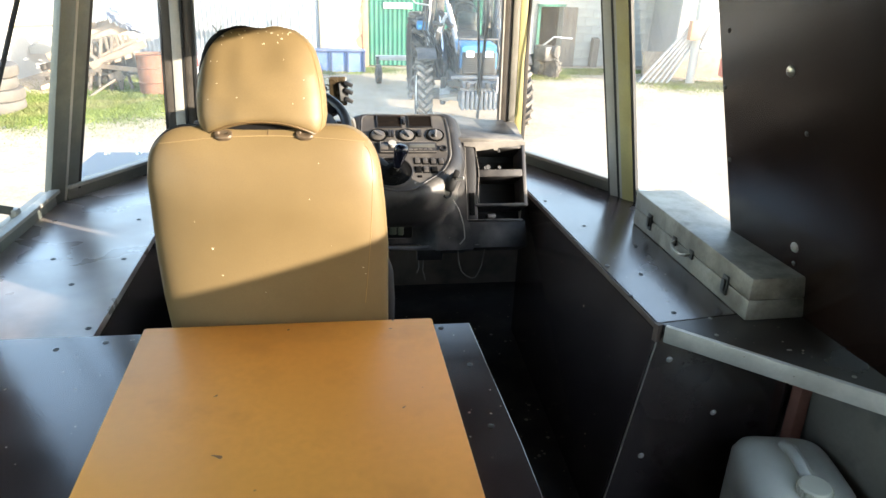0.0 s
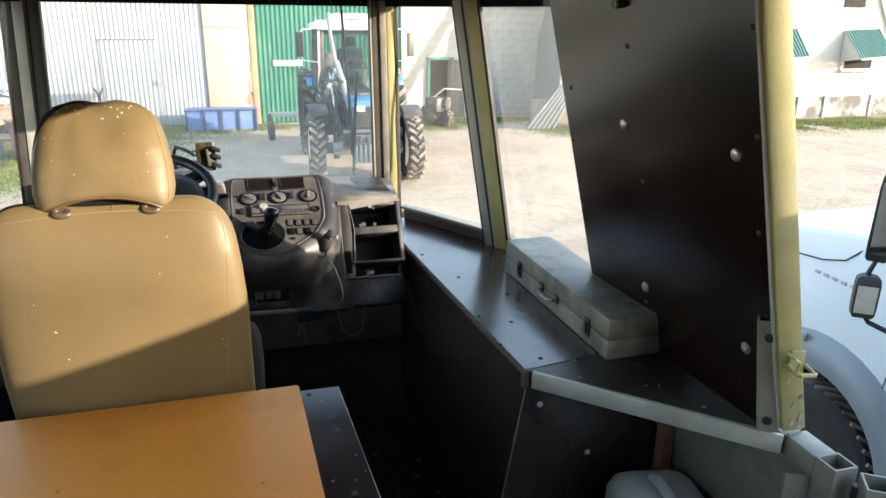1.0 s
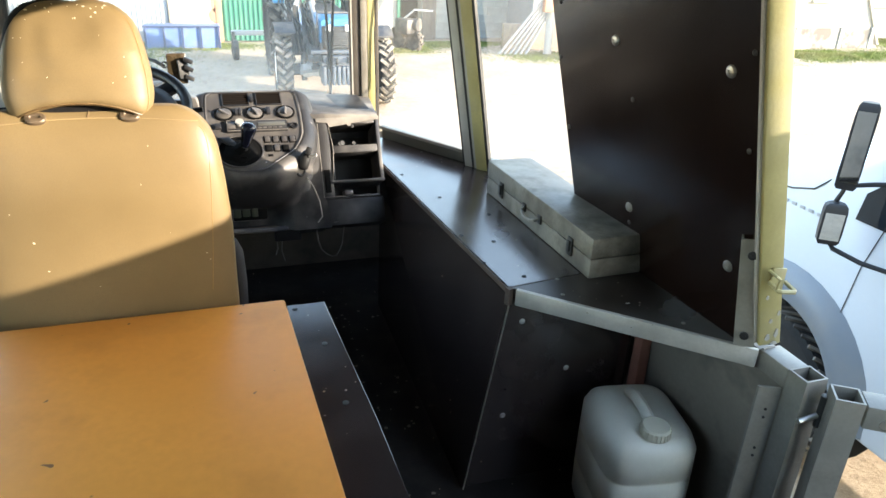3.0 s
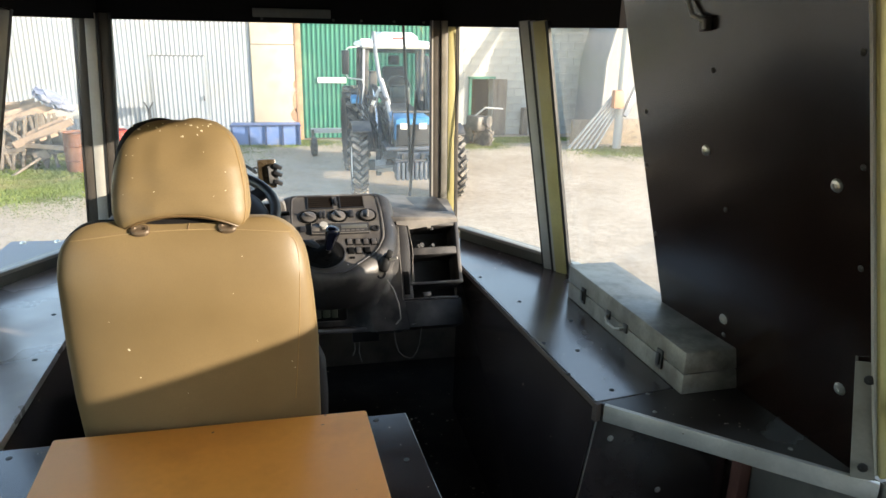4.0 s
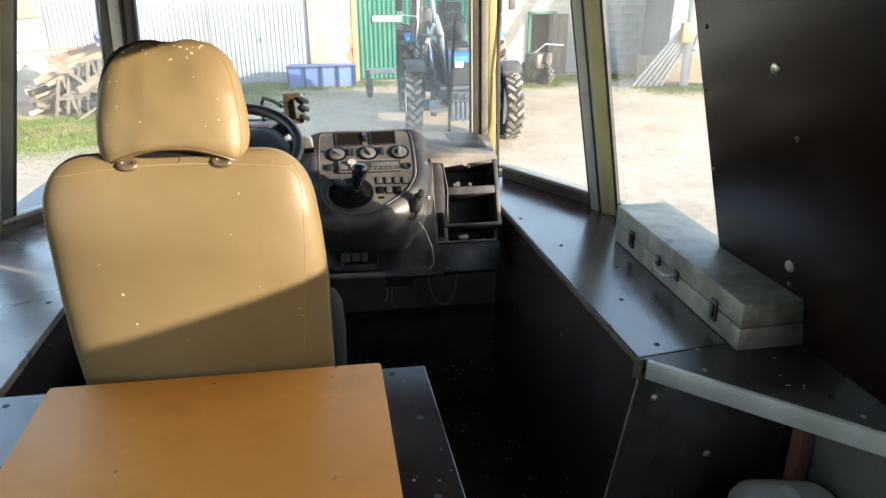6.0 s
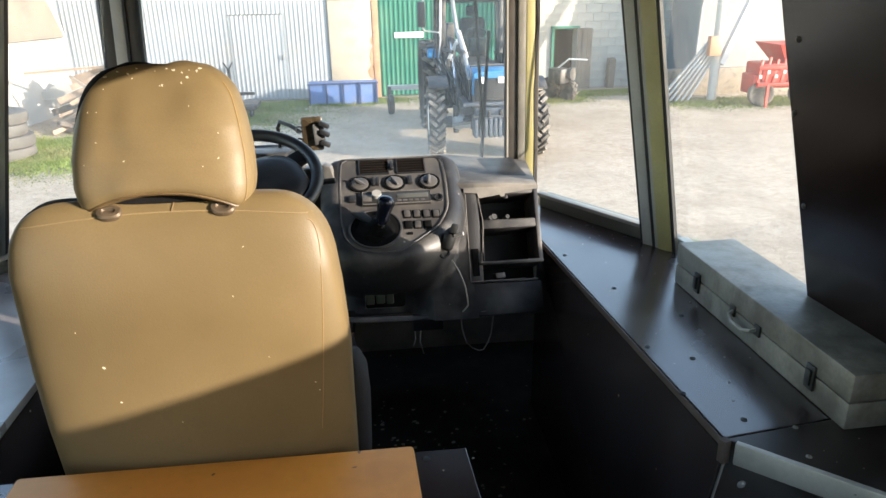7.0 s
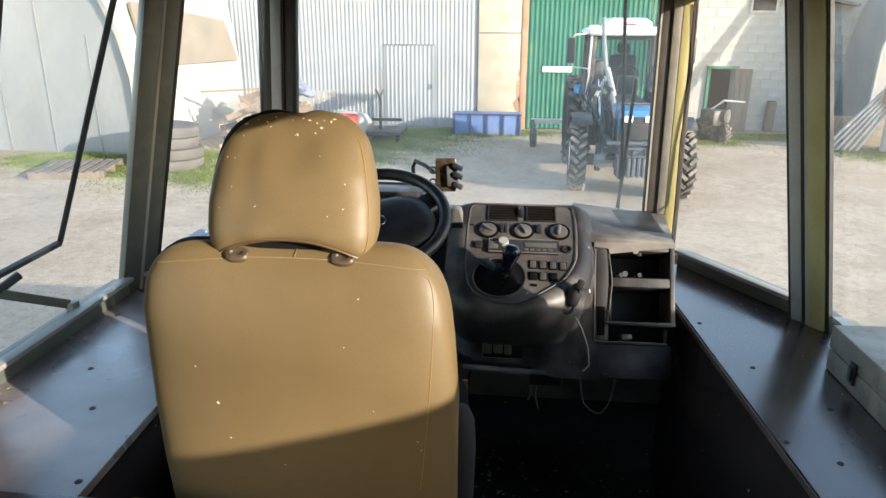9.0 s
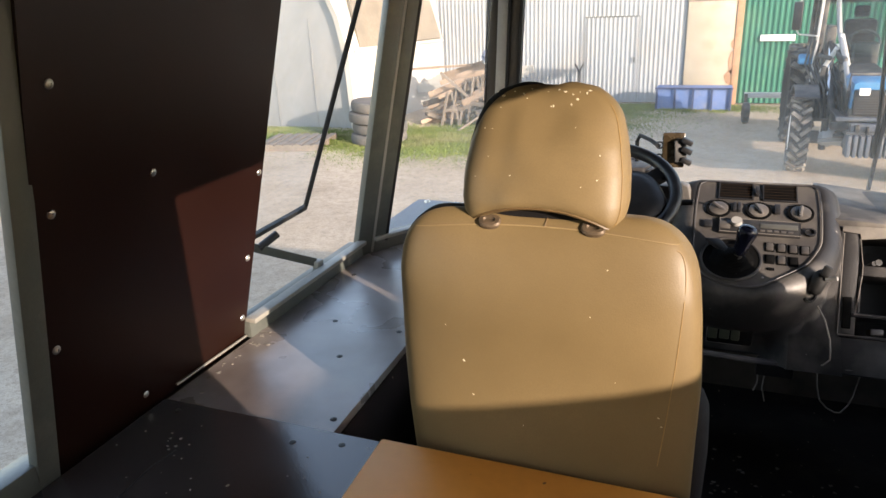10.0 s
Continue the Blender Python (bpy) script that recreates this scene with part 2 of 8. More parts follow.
PALE_DUST = mat("rubbed_dusty_plastic", (0.17, 0.155, 0.14), 0.5, var=0.3, scale=30, bump=0)
PALE = mat("pale_plastic", (0.36, 0.35, 0.33), 0.4, var=0.1, bump=0)
GLASS = glass_mat("dusty_window_glass", 0.040)
SCREEN_GLASS = glass_mat("dusty_windscreen_glass", 0.046, foot=(0.70, 0.35, 0.20))
SIDE_GLASS = glass_mat("dusty_side_glass", 0.018)
WIRE = mat("black_wire", (0.012, 0.012, 0.012), 0.5, var=0.1, bump=0)
WIRE_PALE = mat("pale_wire", (0.42, 0.38, 0.33), 0.6, var=0.1, bump=0)


# ---- building helpers ----
def part(name, bm, material, parent=None, label="", smooth=28.0):
    """Links a bmesh as one mesh object, under a thing or a part where one is given."""
    me = bpy.data.meshes.new(name)
    bmesh.ops.recalc_face_normals(bm, faces=bm.faces[:])
    bm.to_mesh(me)
    bm.free()
    flags = [smooth > 0] * len(me.polygons)
    if smooth > 0 and len(flags) < 200:
        areas = [f.area for f in me.polygons]
        limit = 12 * sorted(areas)[len(areas) // 2]
        flags = [a < limit for a in areas]  # broad faces between rounded edges stay flat
    me.polygons.foreach_set("use_smooth", flags)
    if smooth > 0:
        me.set_sharp_from_angle(angle=radians(smooth))
    me.materials.append(material)
    ob = new(name, me)
    if parent is not None:
        ob.parent = parent
        if parent.type == "EMPTY":
            ob.matrix_parent_inverse = Matrix.Translation(parent.location).inverted()
    if label:
        ob["label"] = label
    return ob


def thing(name, at, label, category, group="", kind=""):
    ob = new(name)
    ob.empty_display_size = 0.05
    ob.location = at
    return tagged(ob, label, category, group, kind)


def box(bm, c, s, rot=(0, 0, 0), bev=0.0, seg=2, m=None):
    mm = (m or Matrix()) @ pose(*c, *rot) @ Matrix.Diagonal((*s, 1))
    geo = bmesh.ops.create_cube(bm, size=1.0, matrix=mm)
    if bev:
        edges = list({e for v in geo["verts"] for e in v.link_edges})
        bmesh.ops.bevel(bm, geom=edges, offset=bev, segments=seg, profile=0.5, affect="EDGES")
    return bm


def basis(p0, p1, side):
    z = (Vector(p1) - Vector(p0)).normalized()
    x = (Vector(side) - z * Vector(side).dot(z)).normalized()
    y = z.cross(x)
    return Matrix((x, y, z)).transposed().to_4x4()


def beam(bm, p0, p1, w, d, side=(1, 0, 0), bev=0.0):
    """A bar from p0 to p1, w wide along side and d deep across it."""
    p0, p1 = Vector(p0), Vector(p1)
    m = Matrix.Translation((p0 + p1) / 2) @ basis(p0, p1, side)
    return box(bm, (0, 0, 0), (w, d, (p1 - p0).length), bev=bev, m=m)


def cyl(bm, p0, p1, r0, r1=None, seg=16):
    p0, p1 = Vector(p0), Vector(p1)
    side = (1, 0, 0) if abs((p1 - p0).normalized().x) < 0.9 else (0, 1, 0)
    m = Matrix.Translation((p0 + p1) / 2) @ basis(p0, p1, side)
    bmesh.ops.create_cone(bm, cap_ends=True, segments=seg, radius1=r0, radius2=r0 if r1 is None else r1, depth=(p1 - p0).length, matrix=m)
    return bm


def loft(bm, rings, closed=True, caps=True):
    """Skins rings of equal length."""
    rows = [[bm.verts.new(p) for p in ring] for ring in rings]
    k = len(rows[0])
    for a, b in zip(rows, rows[1:]):
        for i in range(k if closed else k - 1):
            j = (i + 1) % k
            bm.faces.new((a[i], a[j], b[j], b[i]))
    if caps and closed:
        bm.faces.new(rows[0][::-1])
        bm.faces.new(rows[-1])
    return bm


def tube(bm, pts, r, seg=8):
    pts = [Vector(p) for p in pts]
    rings, ref = [], Vector((0.3, 0.5, 0.8))
    for i, p in enumerate(pts):
        d = (pts[min(i + 1, len(pts) - 1)] - pts[max(i - 1, 0)]).normalized()
        if abs(d.dot(ref)) > 0.95:
            ref = Vector((0.9, -0.3, 0.2))
        x = (ref - d * ref.dot(d)).normalized()
        y = d.cross(x)
        rr = r[i] if isinstance(r, (list, tuple)) else r
        rings.append([p + rr * (math.cos(a) * x + math.sin(a) * y) for a in (2 * math.pi * k / seg for k in range(seg))])
    return loft(bm, rings)


def prism(bm, pts, vec, bev=0.0):
    """A polygon pushed along vec."""
    pts, vec = [Vector(p) for p in pts], Vector(vec)
    a, b = [bm.verts.new(p) for p in pts], [bm.verts.new(p + vec) for p in pts]
    k = len(pts)
    faces = [bm.faces.new(a[::-1]), bm.faces.new(b)]
    faces += [bm.faces.new((a[i], a[(i + 1) % k], b[(i + 1) % k], b[i])) for i in range(k)]
    if bev:
        bmesh.ops.recalc_face_normals(bm, faces=faces)
        edges = list({e for f in faces for e in f.edges})
        bmesh.ops.bevel(bm, geom=edges, offset=bev, segments=2, profile=0.5, affect="EDGES")
    return bm


def lathe(bm, profile, c, axis=(0, 0, 1), seg=24):
    """Spins (radius, height) pairs about the axis through c."""
    ax = Vector(axis).normalized()
    side = Vector((1, 0, 0)) if abs(ax.x) < 0.9 else Vector((0, 1, 0))
    x = (side - ax * side.dot(ax)).normalized()
    y = ax.cross(x)
    rings = [[Vector(c) + ax * h + max(r, 1e-4) * (math.cos(a) * x + math.sin(a) * y) for a in (2 * math.pi * k / seg for k in range(seg))] for r, h in profile]
    return loft(bm, rings)


def torus(bm, c, n, big, small, seg=48, sub=12, flat=1.0):
    n = Vector(n).normalized()
    side = Vector((1, 0, 0)) if abs(n.x) < 0.9 else Vector((0, 1, 0))
    x = (side - n * side.dot(n)).normalized()
    y = n.cross(x)
    rows = []
    for i in range(seg):
        a = 2 * math.pi * i / seg
        d = math.cos(a) * x + math.sin(a) * y
        rows.append([bm.verts.new(Vector(c) + d * (big + small * math.cos(b)) + n * (small * flat * math.sin(b))) for b in (2 * math.pi * k / sub for k in range(sub))])
    for i in range(seg):
        a, b = rows[i], rows[(i + 1) % seg]
        for k in range(sub):
            bm.faces.new((a[k], a[(k + 1) % sub], b[(k + 1) % sub], b[k]))
    return bm


def B():
    return bmesh.new()


def screw(parent, at, normal, r=0.009, dome=0.004, material=None, name="screw"):
    n = Vector(normal).normalized()
    bm = lathe(B(), [(r, -0.002), (r, 0.001), (r * 0.8, dome * 0.7), (r * 0.35, dome), (r * 0.3, dome * 0.5), (0, dome * 0.5)], at, n, 10)
    return part(name, bm, material or STEEL, parent)


def right_x(y, z):
    return (1.1234 - 0.0734 * y - 0.1844 * z) / 0.9801


def left_x(y, z):
    return -(0.976 - 0.012 * max(y, 0)) + 0.19 * (z - 0.6)


R_IN = Vector((-0.980, -0.073, -0.184)).normalized()
L_IN = Vector((0.982, 0, -0.187)).normalized()
SILL, HEAD, CEILING = 0.60, 1.415, 1.55

# ---- cab structure ----
floor_bm = prism(B(), [(-1.05, -2.3, -0.03), (1.16, -2.3, -0.03), (1.16, 0.1, -0.03), (0.75, 1.49, -0.03), (-0.75, 1.49, -0.03), (-1.05, 0.1, -0.03)], (0, 0, 0.03))
floor = tagged(part("floor", floor_bm, RUBBER_MAT), "black rubber cab floor, dusty and scuffed", "floor", kind="structure")
ceil_bm = prism(B(), [(-1.0, -2.3, CEILING), (1.02, -2.3, CEILING), (0.97, 0.9, CEILING), (0.75, 1.5, CEILING), (-0.75, 1.5, CEILING), (-0.95, 0.9, CEILING)], (0, 0, 0.04))
tagged(part("ceiling", ceil_bm, CEIL), "black boarded cab ceiling", "ceiling", kind="structure")


def wall(name, pts, vec, material, label):
    return tagged(part(name, prism(B(), pts, vec), material), label, "wall", kind="structure")


def skin(name, xf, rows, thick, material, label, side):
    """A flat panel in the leaning side of the cab; rows: (y, z) corners."""
    pts = [(xf(y, z), y, z) for y, z in rows]
    return wall(name, pts, Vector((thick * side, 0, 0)), material, label)


right_panel = skin("wall_right", right_x, [(0.282, 0.588), (-0.366, 0.588), (-0.368, 1.56), (0.388, 1.56)], 0.014, PANEL, "dark brown film-faced plywood side panel with bolts", 1)
left_panel = skin("wall_left", left_x, [(0.318, 0.588), (-0.230, 0.588), (-0.196, 1.56), (0.448, 1.56)], 0.014, RED_PANEL, "dark red-brown film-faced plywood side panel with screws", -1)
wall("wall_rear", [(-1.05, -2.3, 0), (1.16, -2.3, 0), (1.02, -2.3, CEILING), (-1.0, -2.3, CEILING)], (0, -0.03, 0), PANEL, "dark plywood rear wall of the cab")
wall("wall_right_rear", [(1.14, -2.3, 0), (1.14, -1.06, 0), (0.93, -1.06, CEILING), (0.93, -2.3, CEILING)], (0.03, 0, 0), PANEL, "dark plywood side wall behind the doorway")
wall("wall_left_rear", [(-1.02, -2.3, 0), (-1.02, -1.45, 0), (-0.81, -1.45, CEILING), (-0.81, -2.3, CEILING)], (-0.03, 0, 0), PANEL, "dark plywood side wall behind the window")
wall("wall_left_low", [(-1.02, -1.0, 0), (-1.02, 1.05, 0), (-0.99, 1.0, 0.598), (-0.99, -1.0, 0.598)], (-0.03, 0, 0), GREY_SHEET, "painted sheet metal below the side window")
wall("wall_left_front_low", [(-1.02, 1.05, 0), (-0.72, 1.47, 0), (-0.72, 1.45, 0.598), (-0.99, 1.0, 0.598)], (-0.03, 0.02, 0), GREY_SHEET, "painted sheet metal below the corner window")
wall("wall_front_low", [(-0.72, 1.47, 0), (0.72, 1.47, 0), (0.72, 1.45, 0.60), (-0.72, 1.45, 0.60)], (0, 0.03, 0), GREY_SHEET, "painted sheet metal below the windscreen")
wall("wall_right_front_low", [(0.72, 1.47, 0), (1.04, 1.05, 0), (1.0, 1.0, 0.598), (0.72, 1.45, 0.598)], (0.03, 0.02, 0), GREY_SHEET, "painted sheet metal below the corner window")
wall("wall_right_low", [(1.14, -0.46, 0), (1.04, 1.05, 0), (1.0, 1.0, 0.598), (1.09, -0.46, 0.598)], (0.03, 0, 0), GREY_SHEET, "grey painted sheet metal side below the sill")

# header bars over the windows
hb = B()
ring = [(-0.815, -0.2), (-0.835, 0.93), (-0.60, 1.385), (0.62, 1.385), (0.845, 0.93), (0.868, 0.40)]
for (x0, y0), (x1, y1) in zip(ring, ring[1:]):
    beam(hb, (x0, y0, HEAD + 0.07), (x1, y1, HEAD + 0.07), 0.14, 0.05, (0, 0, 1))
header = tagged(part("trim_header", hb, CEIL), "black header bar above the windows", "trim", kind="structure")
plate = box(B(), (0.055, 1.352, 1.448), (0.27, 0.004, 0.03), bev=0.002)
tagged(part("data_plate", plate, TAG), "small grey data plate on the header bar", "plate")
for x in (-0.05, 0.20, 0.30, 0.42, 0.53):
    screw(header, (x, 1.357, 1.428), (0, -1, 0), 0.005, 0.003, DARK_STEEL)


def pillar(name, rear0, rear1, along, label, strips, deep=0.03):
    """A window pillar made of upright strips side by side (name, width, paint, how proud, label), running on along from rear0."""
    a = Vector(along).normalized()
    i = Vector((-a.y, a.x, 0)) if a.x < 0 else Vector((a.y, -a.x, 0))
    i = -i if a.x < 0 and i.y > 0 else i
    t = thing(name, rear0, label, "window pillar", "window pillars")
    p0, p1, s = Vector(rear0), Vector(rear1), 0.0
    for nm, wide, paint, proud, lab in strips:
        q = a * (s + wide / 2) + i * proud
        part(nm, beam(B(), p0 + q, p1 + q, wide - 0.001, deep, a, 0.002 if wide > 0.011 else 0.0), paint, t, lab)
        s += wide
    return t


pillar("window_pillar", (0.960, 0.831, SILL), (0.820, 0.826, HEAD + 0.02), (-0.55, 0.83, 0), "khaki painted window pillar with grey glazing bar", (
    ("seal", 0.011, SEAL, 0.004, "black rubber seal"), ("post", 0.046, OLIVE, 0.006, ""), ("edge", 0.011, BAR, 0.003, "bare grey edge"),
    ("seal", 0.009, SEAL, 0.004, "black rubber seal"), ("glazing_bar", 0.034, BAR, 0.003, "grey glazing bar"), ("seal", 0.008, SEAL, 0.0, "black rubber seal")), 0.014)
pillar("windscreen_pillar", (0.674, 1.35, SILL), (0.663, 1.35, HEAD + 0.02), (-1, 0.05, 0), "khaki painted windscreen pillar with grey glazing bar", (
    ("rebate", 0.015, REBATE, 0.0, "brown stained edge"), ("post", 0.028, OLIVE, 0.002, ""), ("glazing_bar", 0.026, BAR_DARK, 0.001, "darker brown-grey glazing bar"),
    ("rebate", 0.030, REBATE, -0.006, "dark brown rebate"), ("edge", 0.006, BAR, -0.003, "bare grey edge"), ("seal", 0.005, SEAL, -0.002, "black rubber seal")), 0.032)
pillar("windscreen_pillar", (-0.706, 1.36, SILL), (-0.661, 1.36, HEAD + 0.02), (1, 0.05, 0), "grey windscreen pillar with dark rebates and rubber seals", (
    ("seal", 0.008, SEAL, 0.0, "black rubber seal"), ("rebate", 0.030, REBATE, -0.002, "dark brown rebate"), ("glazing_bar", 0.034, BAR, 0.002, "grey glazing bar"),
    ("seal", 0.008, SEAL, 0.003, "black rubber seal"), ("rebate", 0.030, REBATE, -0.004, "dark brown rebate"), ("seal", 0.010, SEAL, 0.0, "black rubber seal")), 0.032)
pillar("window_pillar", (-0.980, 0.90, SILL), (-0.785, 0.88, HEAD + 0.02), (0.55, 0.83, 0), "grey green window pillar with black rubber seals", (
    ("post", 0.052, GREY_FRAME, 0.004, ""), ("edge", 0.009, BAR, 0.003, "bare grey edge"), ("glazing_bar", 0.040, GREY_FRAME, 0.002, "grey glazing bar"),
    ("seal", 0.011, SEAL, 0.0, "black rubber seal")), 0.030)

# rear posts at the doorway and behind the other panel
door_post = thing("door_post", (1.06, -0.40, 0.60), "khaki painted steel door post, chipped at the foot", "post")
part("post", beam(B(), (1.088, -0.390, 0.622), (0.862, -0.387, CEILING), 0.044, 0.022, (0.95, -0.30, 0), 0.004), OLIVE, door_post)
part("edge_strip", beam(B(), (1.0645, -0.380, 0.62), (0.8385, -0.376, CEILING), 0.005, 0.010, (0.95, -0.3, 0)), BAR, door_post, "pale worn edge strip")


def open_tube(bm, p0, p1, w, d, side, wall=0.004, plug=0.03):
    """A square tube from p0 up to p1, open at p1: four walls and a floor a little below the mouth."""
    p0, p1 = Vector(p0), Vector(p1)
    m = basis(p0, p1, side).to_3x3()
    x, y, z = m.col[0], m.col[1], m.col[2]
    for u, v, ww, dd in ((0.5 * (w - wall), 0, wall, d), (-0.5 * (w - wall), 0, wall, d), (0, 0.5 * (d - wall), w - 2 * wall, wall), (0, -0.5 * (d - wall), w - 2 * wall, wall)):
        o = x * u + y * v
        beam(bm, p0 + o, p1 + o, ww, dd, side)
    beam(bm, p0, p1 - z * plug, w - 2 * wall - 0.001, d - 2 * wall - 0.001, side)
    return bm


part("bracket", open_tube(B(), (1.056, -0.362, 0.607), (1.018, -0.356, 0.850), 0.040, 0.024, (0.75, -0.66, 0)), TUBE_STEEL, door_post, "grey steel box bracket with two holes")
for z in (0.635, 0.820):
    k = 1.056 - 0.038 * (z - 0.607) / 0.243
    screw(door_post, (k - 0.014, -0.376, z), (-0.66, -0.75, 0), 0.009, 0.002, SEAL, "bolt_hole")
for k, (u, z, w, h) in enumerate(((-0.010, 0.640, 0.010, 0.016), (0.008, 0.652, 0.008, 0.022), (-0.004, 0.680, 0.007, 0.010), (0.012, 0.700, 0.006, 0.012), (-0.012, 0.735, 0.006, 0.010), (0.004, 0.628, 0.014, 0.008))):
    c = Vector((1.088 - 0.226 * (z - 0.622) / (CEILING - 0.622) + 0.95 * u, -0.402 - 0.30 * u, z))
    part("paint_chip", prism(B(), [c + Vector((0.95 * dx * w, -0.30 * dx * w, dz * h)) for dx, dz in ((-0.5, -0.3), (0.1, -0.5), (0.5, -0.1), (0.3, 0.45), (-0.2, 0.5))], (-0.0006, -0.0020, 0)), BAR, door_post, "bare patch of chipped paint", smooth=0)
latch = B()
box(latch, (1.050, -0.409, 0.785), (0.026, 0.005, 0.040), (0, 0, -17), 0.001)
tube(latch, [(1.036, -0.405, 0.775), (1.033, -0.434, 0.770), (1.036, -0.438, 0.770), (1.062, -0.445, 0.770), (1.065, -0.442, 0.770), (1.067, -0.412, 0.775)], 0.0045, 6)
tube(latch, [(1.030, -0.405, 0.800), (1.029, -0.428, 0.797), (1.034, -0.432, 0.792), (1.032, -0.430, 0.772)], 0.0035, 6)
part("latch", latch, OLIVE, door_post, "welded latch loop")
rear_post = thing("side_post", (-0.95, -0.24, 0.6), "grey green painted steel side post", "post")
part("post", beam(B(), (-0.972, -0.243, 0.60), (-0.819, -0.208, CEILING), 0.042, 0.022, (0, 1, 0), 0.003), GREY_FRAME, rear_post)
part("foot", beam(B(), (-0.985, -0.24, 0.625), (-0.985, -0.62, 0.625), 0.05, 0.05, (1, 0, 0), 0.004), GREY_FRAME, rear_post, "grey window rail")
part("rear_post", beam(B(), (-0.968, -0.625, 0.60), (-0.815, -0.61, CEILING), 0.05, 0.05, (0, 1, 0), 0.004), GREY_FRAME, rear_post)

LEDGE = mat("dull_grey_ledge_paint", (0.28, 0.27, 0.24), 0.5, var=0.2, scale=12, fine=130, bump=0.2, dirt=(0.20, 0.18, 0.14), dirt_amt=0.5, dirt_scale=12, dirt_lo=0.5, dirt_hi=0.75)

# rails along the foot of each window
def rail(name, p0, p1, paint, label):
    t = thing(name, p0, label, "window rail", "window rails")
    part("bar", beam(B(), p0, p1, 0.045, 0.045, (0, 0, 1), 0.003), paint, t)
    n = Vector((p1[1] - p0[1], p0[0] - p1[0], 0)).normalized()
    n = n if n.x * p0[0] < 0 else -n
    part("ledge", beam(B(), Vector(p0) + n * 0.024 + Vector((0, 0, 0.024)), Vector(p1) + n * 0.024 + Vector((0, 0, 0.024)), 0.012, 0.03, (0, 0, 1), 0.002), ALU if paint is OLIVE else LEDGE, t, "dull glazing ledge")
    return t


rail("window_rail", (0.985, 0.82, 0.622), (1.025, 0.30, 0.622), OLIVE, "khaki rail below the side window")
rail("window_rail", (0.955, 0.90, 0.622), (0.70, 1.335, 0.622), GREY_FRAME, "grey rail below the corner window")
rail("window_rail", (-0.972, 0.32, 0.622), (-0.968, 0.90, 0.622), GREY_FRAME, "grey green rail below the open side window")
rail("window_rail", (-0.945, 0.95, 0.622), (-0.72, 1.335, 0.622), GREY_FRAME, "grey rail below the corner window")
rail("window_rail", (-0.70, 1.37, 0.622), (0.66, 1.37, 0.622), GREY_FRAME, "grey rail below the windscreen")


def pane(name, pts, label, glass=None):
    bm = B()
    n = (Vector(pts[1]) - Vector(pts[0])).cross(Vector(pts[2]) - Vector(pts[0])).normalized()
    prism(bm, pts, n * 0.004)
    ob = part(name, bm, glass or GLASS, smooth=0)
    ob.visible_shadow = False
    return tagged(ob, label, "window", kind="structure")


pane("window_1", [(-0.655, 1.375, 0.645), (0.60, 1.375, 0.645), (0.585, 1.375, HEAD), (-0.585, 1.375, HEAD)], "dusty windscreen pane", SCREEN_GLASS)
pane("window_2", [(0.935, 0.90, 0.645), (0.70, 1.34, 0.645), (0.675, 1.34, HEAD), (0.80, 0.90, HEAD)], "dusty corner window pane", SIDE_GLASS)
pane("window_3", [(0.985, 0.82, 0.645), (1.012, 0.30, 0.645), (0.870, 0.39, HEAD), (0.838, 0.82, HEAD)], "dusty side window pane", SIDE_GLASS)
pane("window_4", [(-0.93, 0.97, 0.645), (-0.72, 1.34, 0.645), (-0.64, 1.34, HEAD), (-0.79, 0.97, HEAD)], "dusty corner window pane")

# the side window that stands open, hinged at its head
hatch = thing("open_side_window", (-1.10, 0.65, 0.74), "side window hinged at the top and propped open outwards", "window")
q = [(-1.18, 0.42, 0.715), (-1.16, 0.935, 0.735), (-0.845, 0.86, HEAD), (-0.845, 0.46, HEAD)]
hp = part("pane", prism(B(), q, (-0.004, 0, -0.002)), GLASS, hatch, smooth=0)
hp.visible_shadow = False
for a, b in zip(q, q[1:] + q[:1]):
    part("pane_frame", beam(B(), a, b, 0.014, 0.014, (0.3, 0.2, 0.9)), SEAL, hatch, "black rubber edged frame")
part("stay_arm", beam(B(), (-1.16, 0.45, 0.80), (-0.975, 0.670, 0.662), 0.024, 0.007, (0, 0, 1), 0.001), GREY_FRAME, hatch, "flat grey steel stay arm")
part("stay_knob", cyl(B(), (-1.075, 0.555, 0.735), (-1.050, 0.612, 0.760), 0.011), DARK_STEEL, hatch, "clamp screw")
part("stay_foot", box(B(), (-0.972, 0.678, 0.655), (0.022, 0.03, 0.022), bev=0.004), LEDGE, hatch)

# ---- sills and boxes ----
T = 0.018


def board(name, pts, label, material=PLY, thick=T, top=SILL):
    bm = prism(B(), [(x, y, top - thick) for x, y in pts], (0, 0, thick), 0.0015)
    return tagged(part(name, bm, material, smooth=0), label, "sill board", "sill boards")


sill_r = board("sill_board", [(0.604, 1.02), (0.676, 0.001), (0.80, 0.018), (1.050, 0.052), (1.030, 0.28), (1.0, 0.32), (0.965, 0.85), (0.92, 0.98), (0.71, 1.32), (0.60, 1.34)], "dark film-faced plywood sill beside the seat")
sill_rr = board("sill_board", [(0.678, -0.002), (1.074, -0.373), (1.072, -0.34), (1.050, 0.049), (0.80, 0.015)], "dark film-faced plywood rear sill board under the tool case", material=PLY_DARK)
sill_l = board("sill_board", [(-0.567, 0.034), (-0.58, 0.55), (-0.60, 1.34), (-0.71, 1.32), (-0.92, 1.0), (-0.948, 0.90), (-0.954, 0.30), (-0.957, 0.034)], "dusty film-faced plywood sill, paled for the sun on it", DUSTY_SUN_PLY)
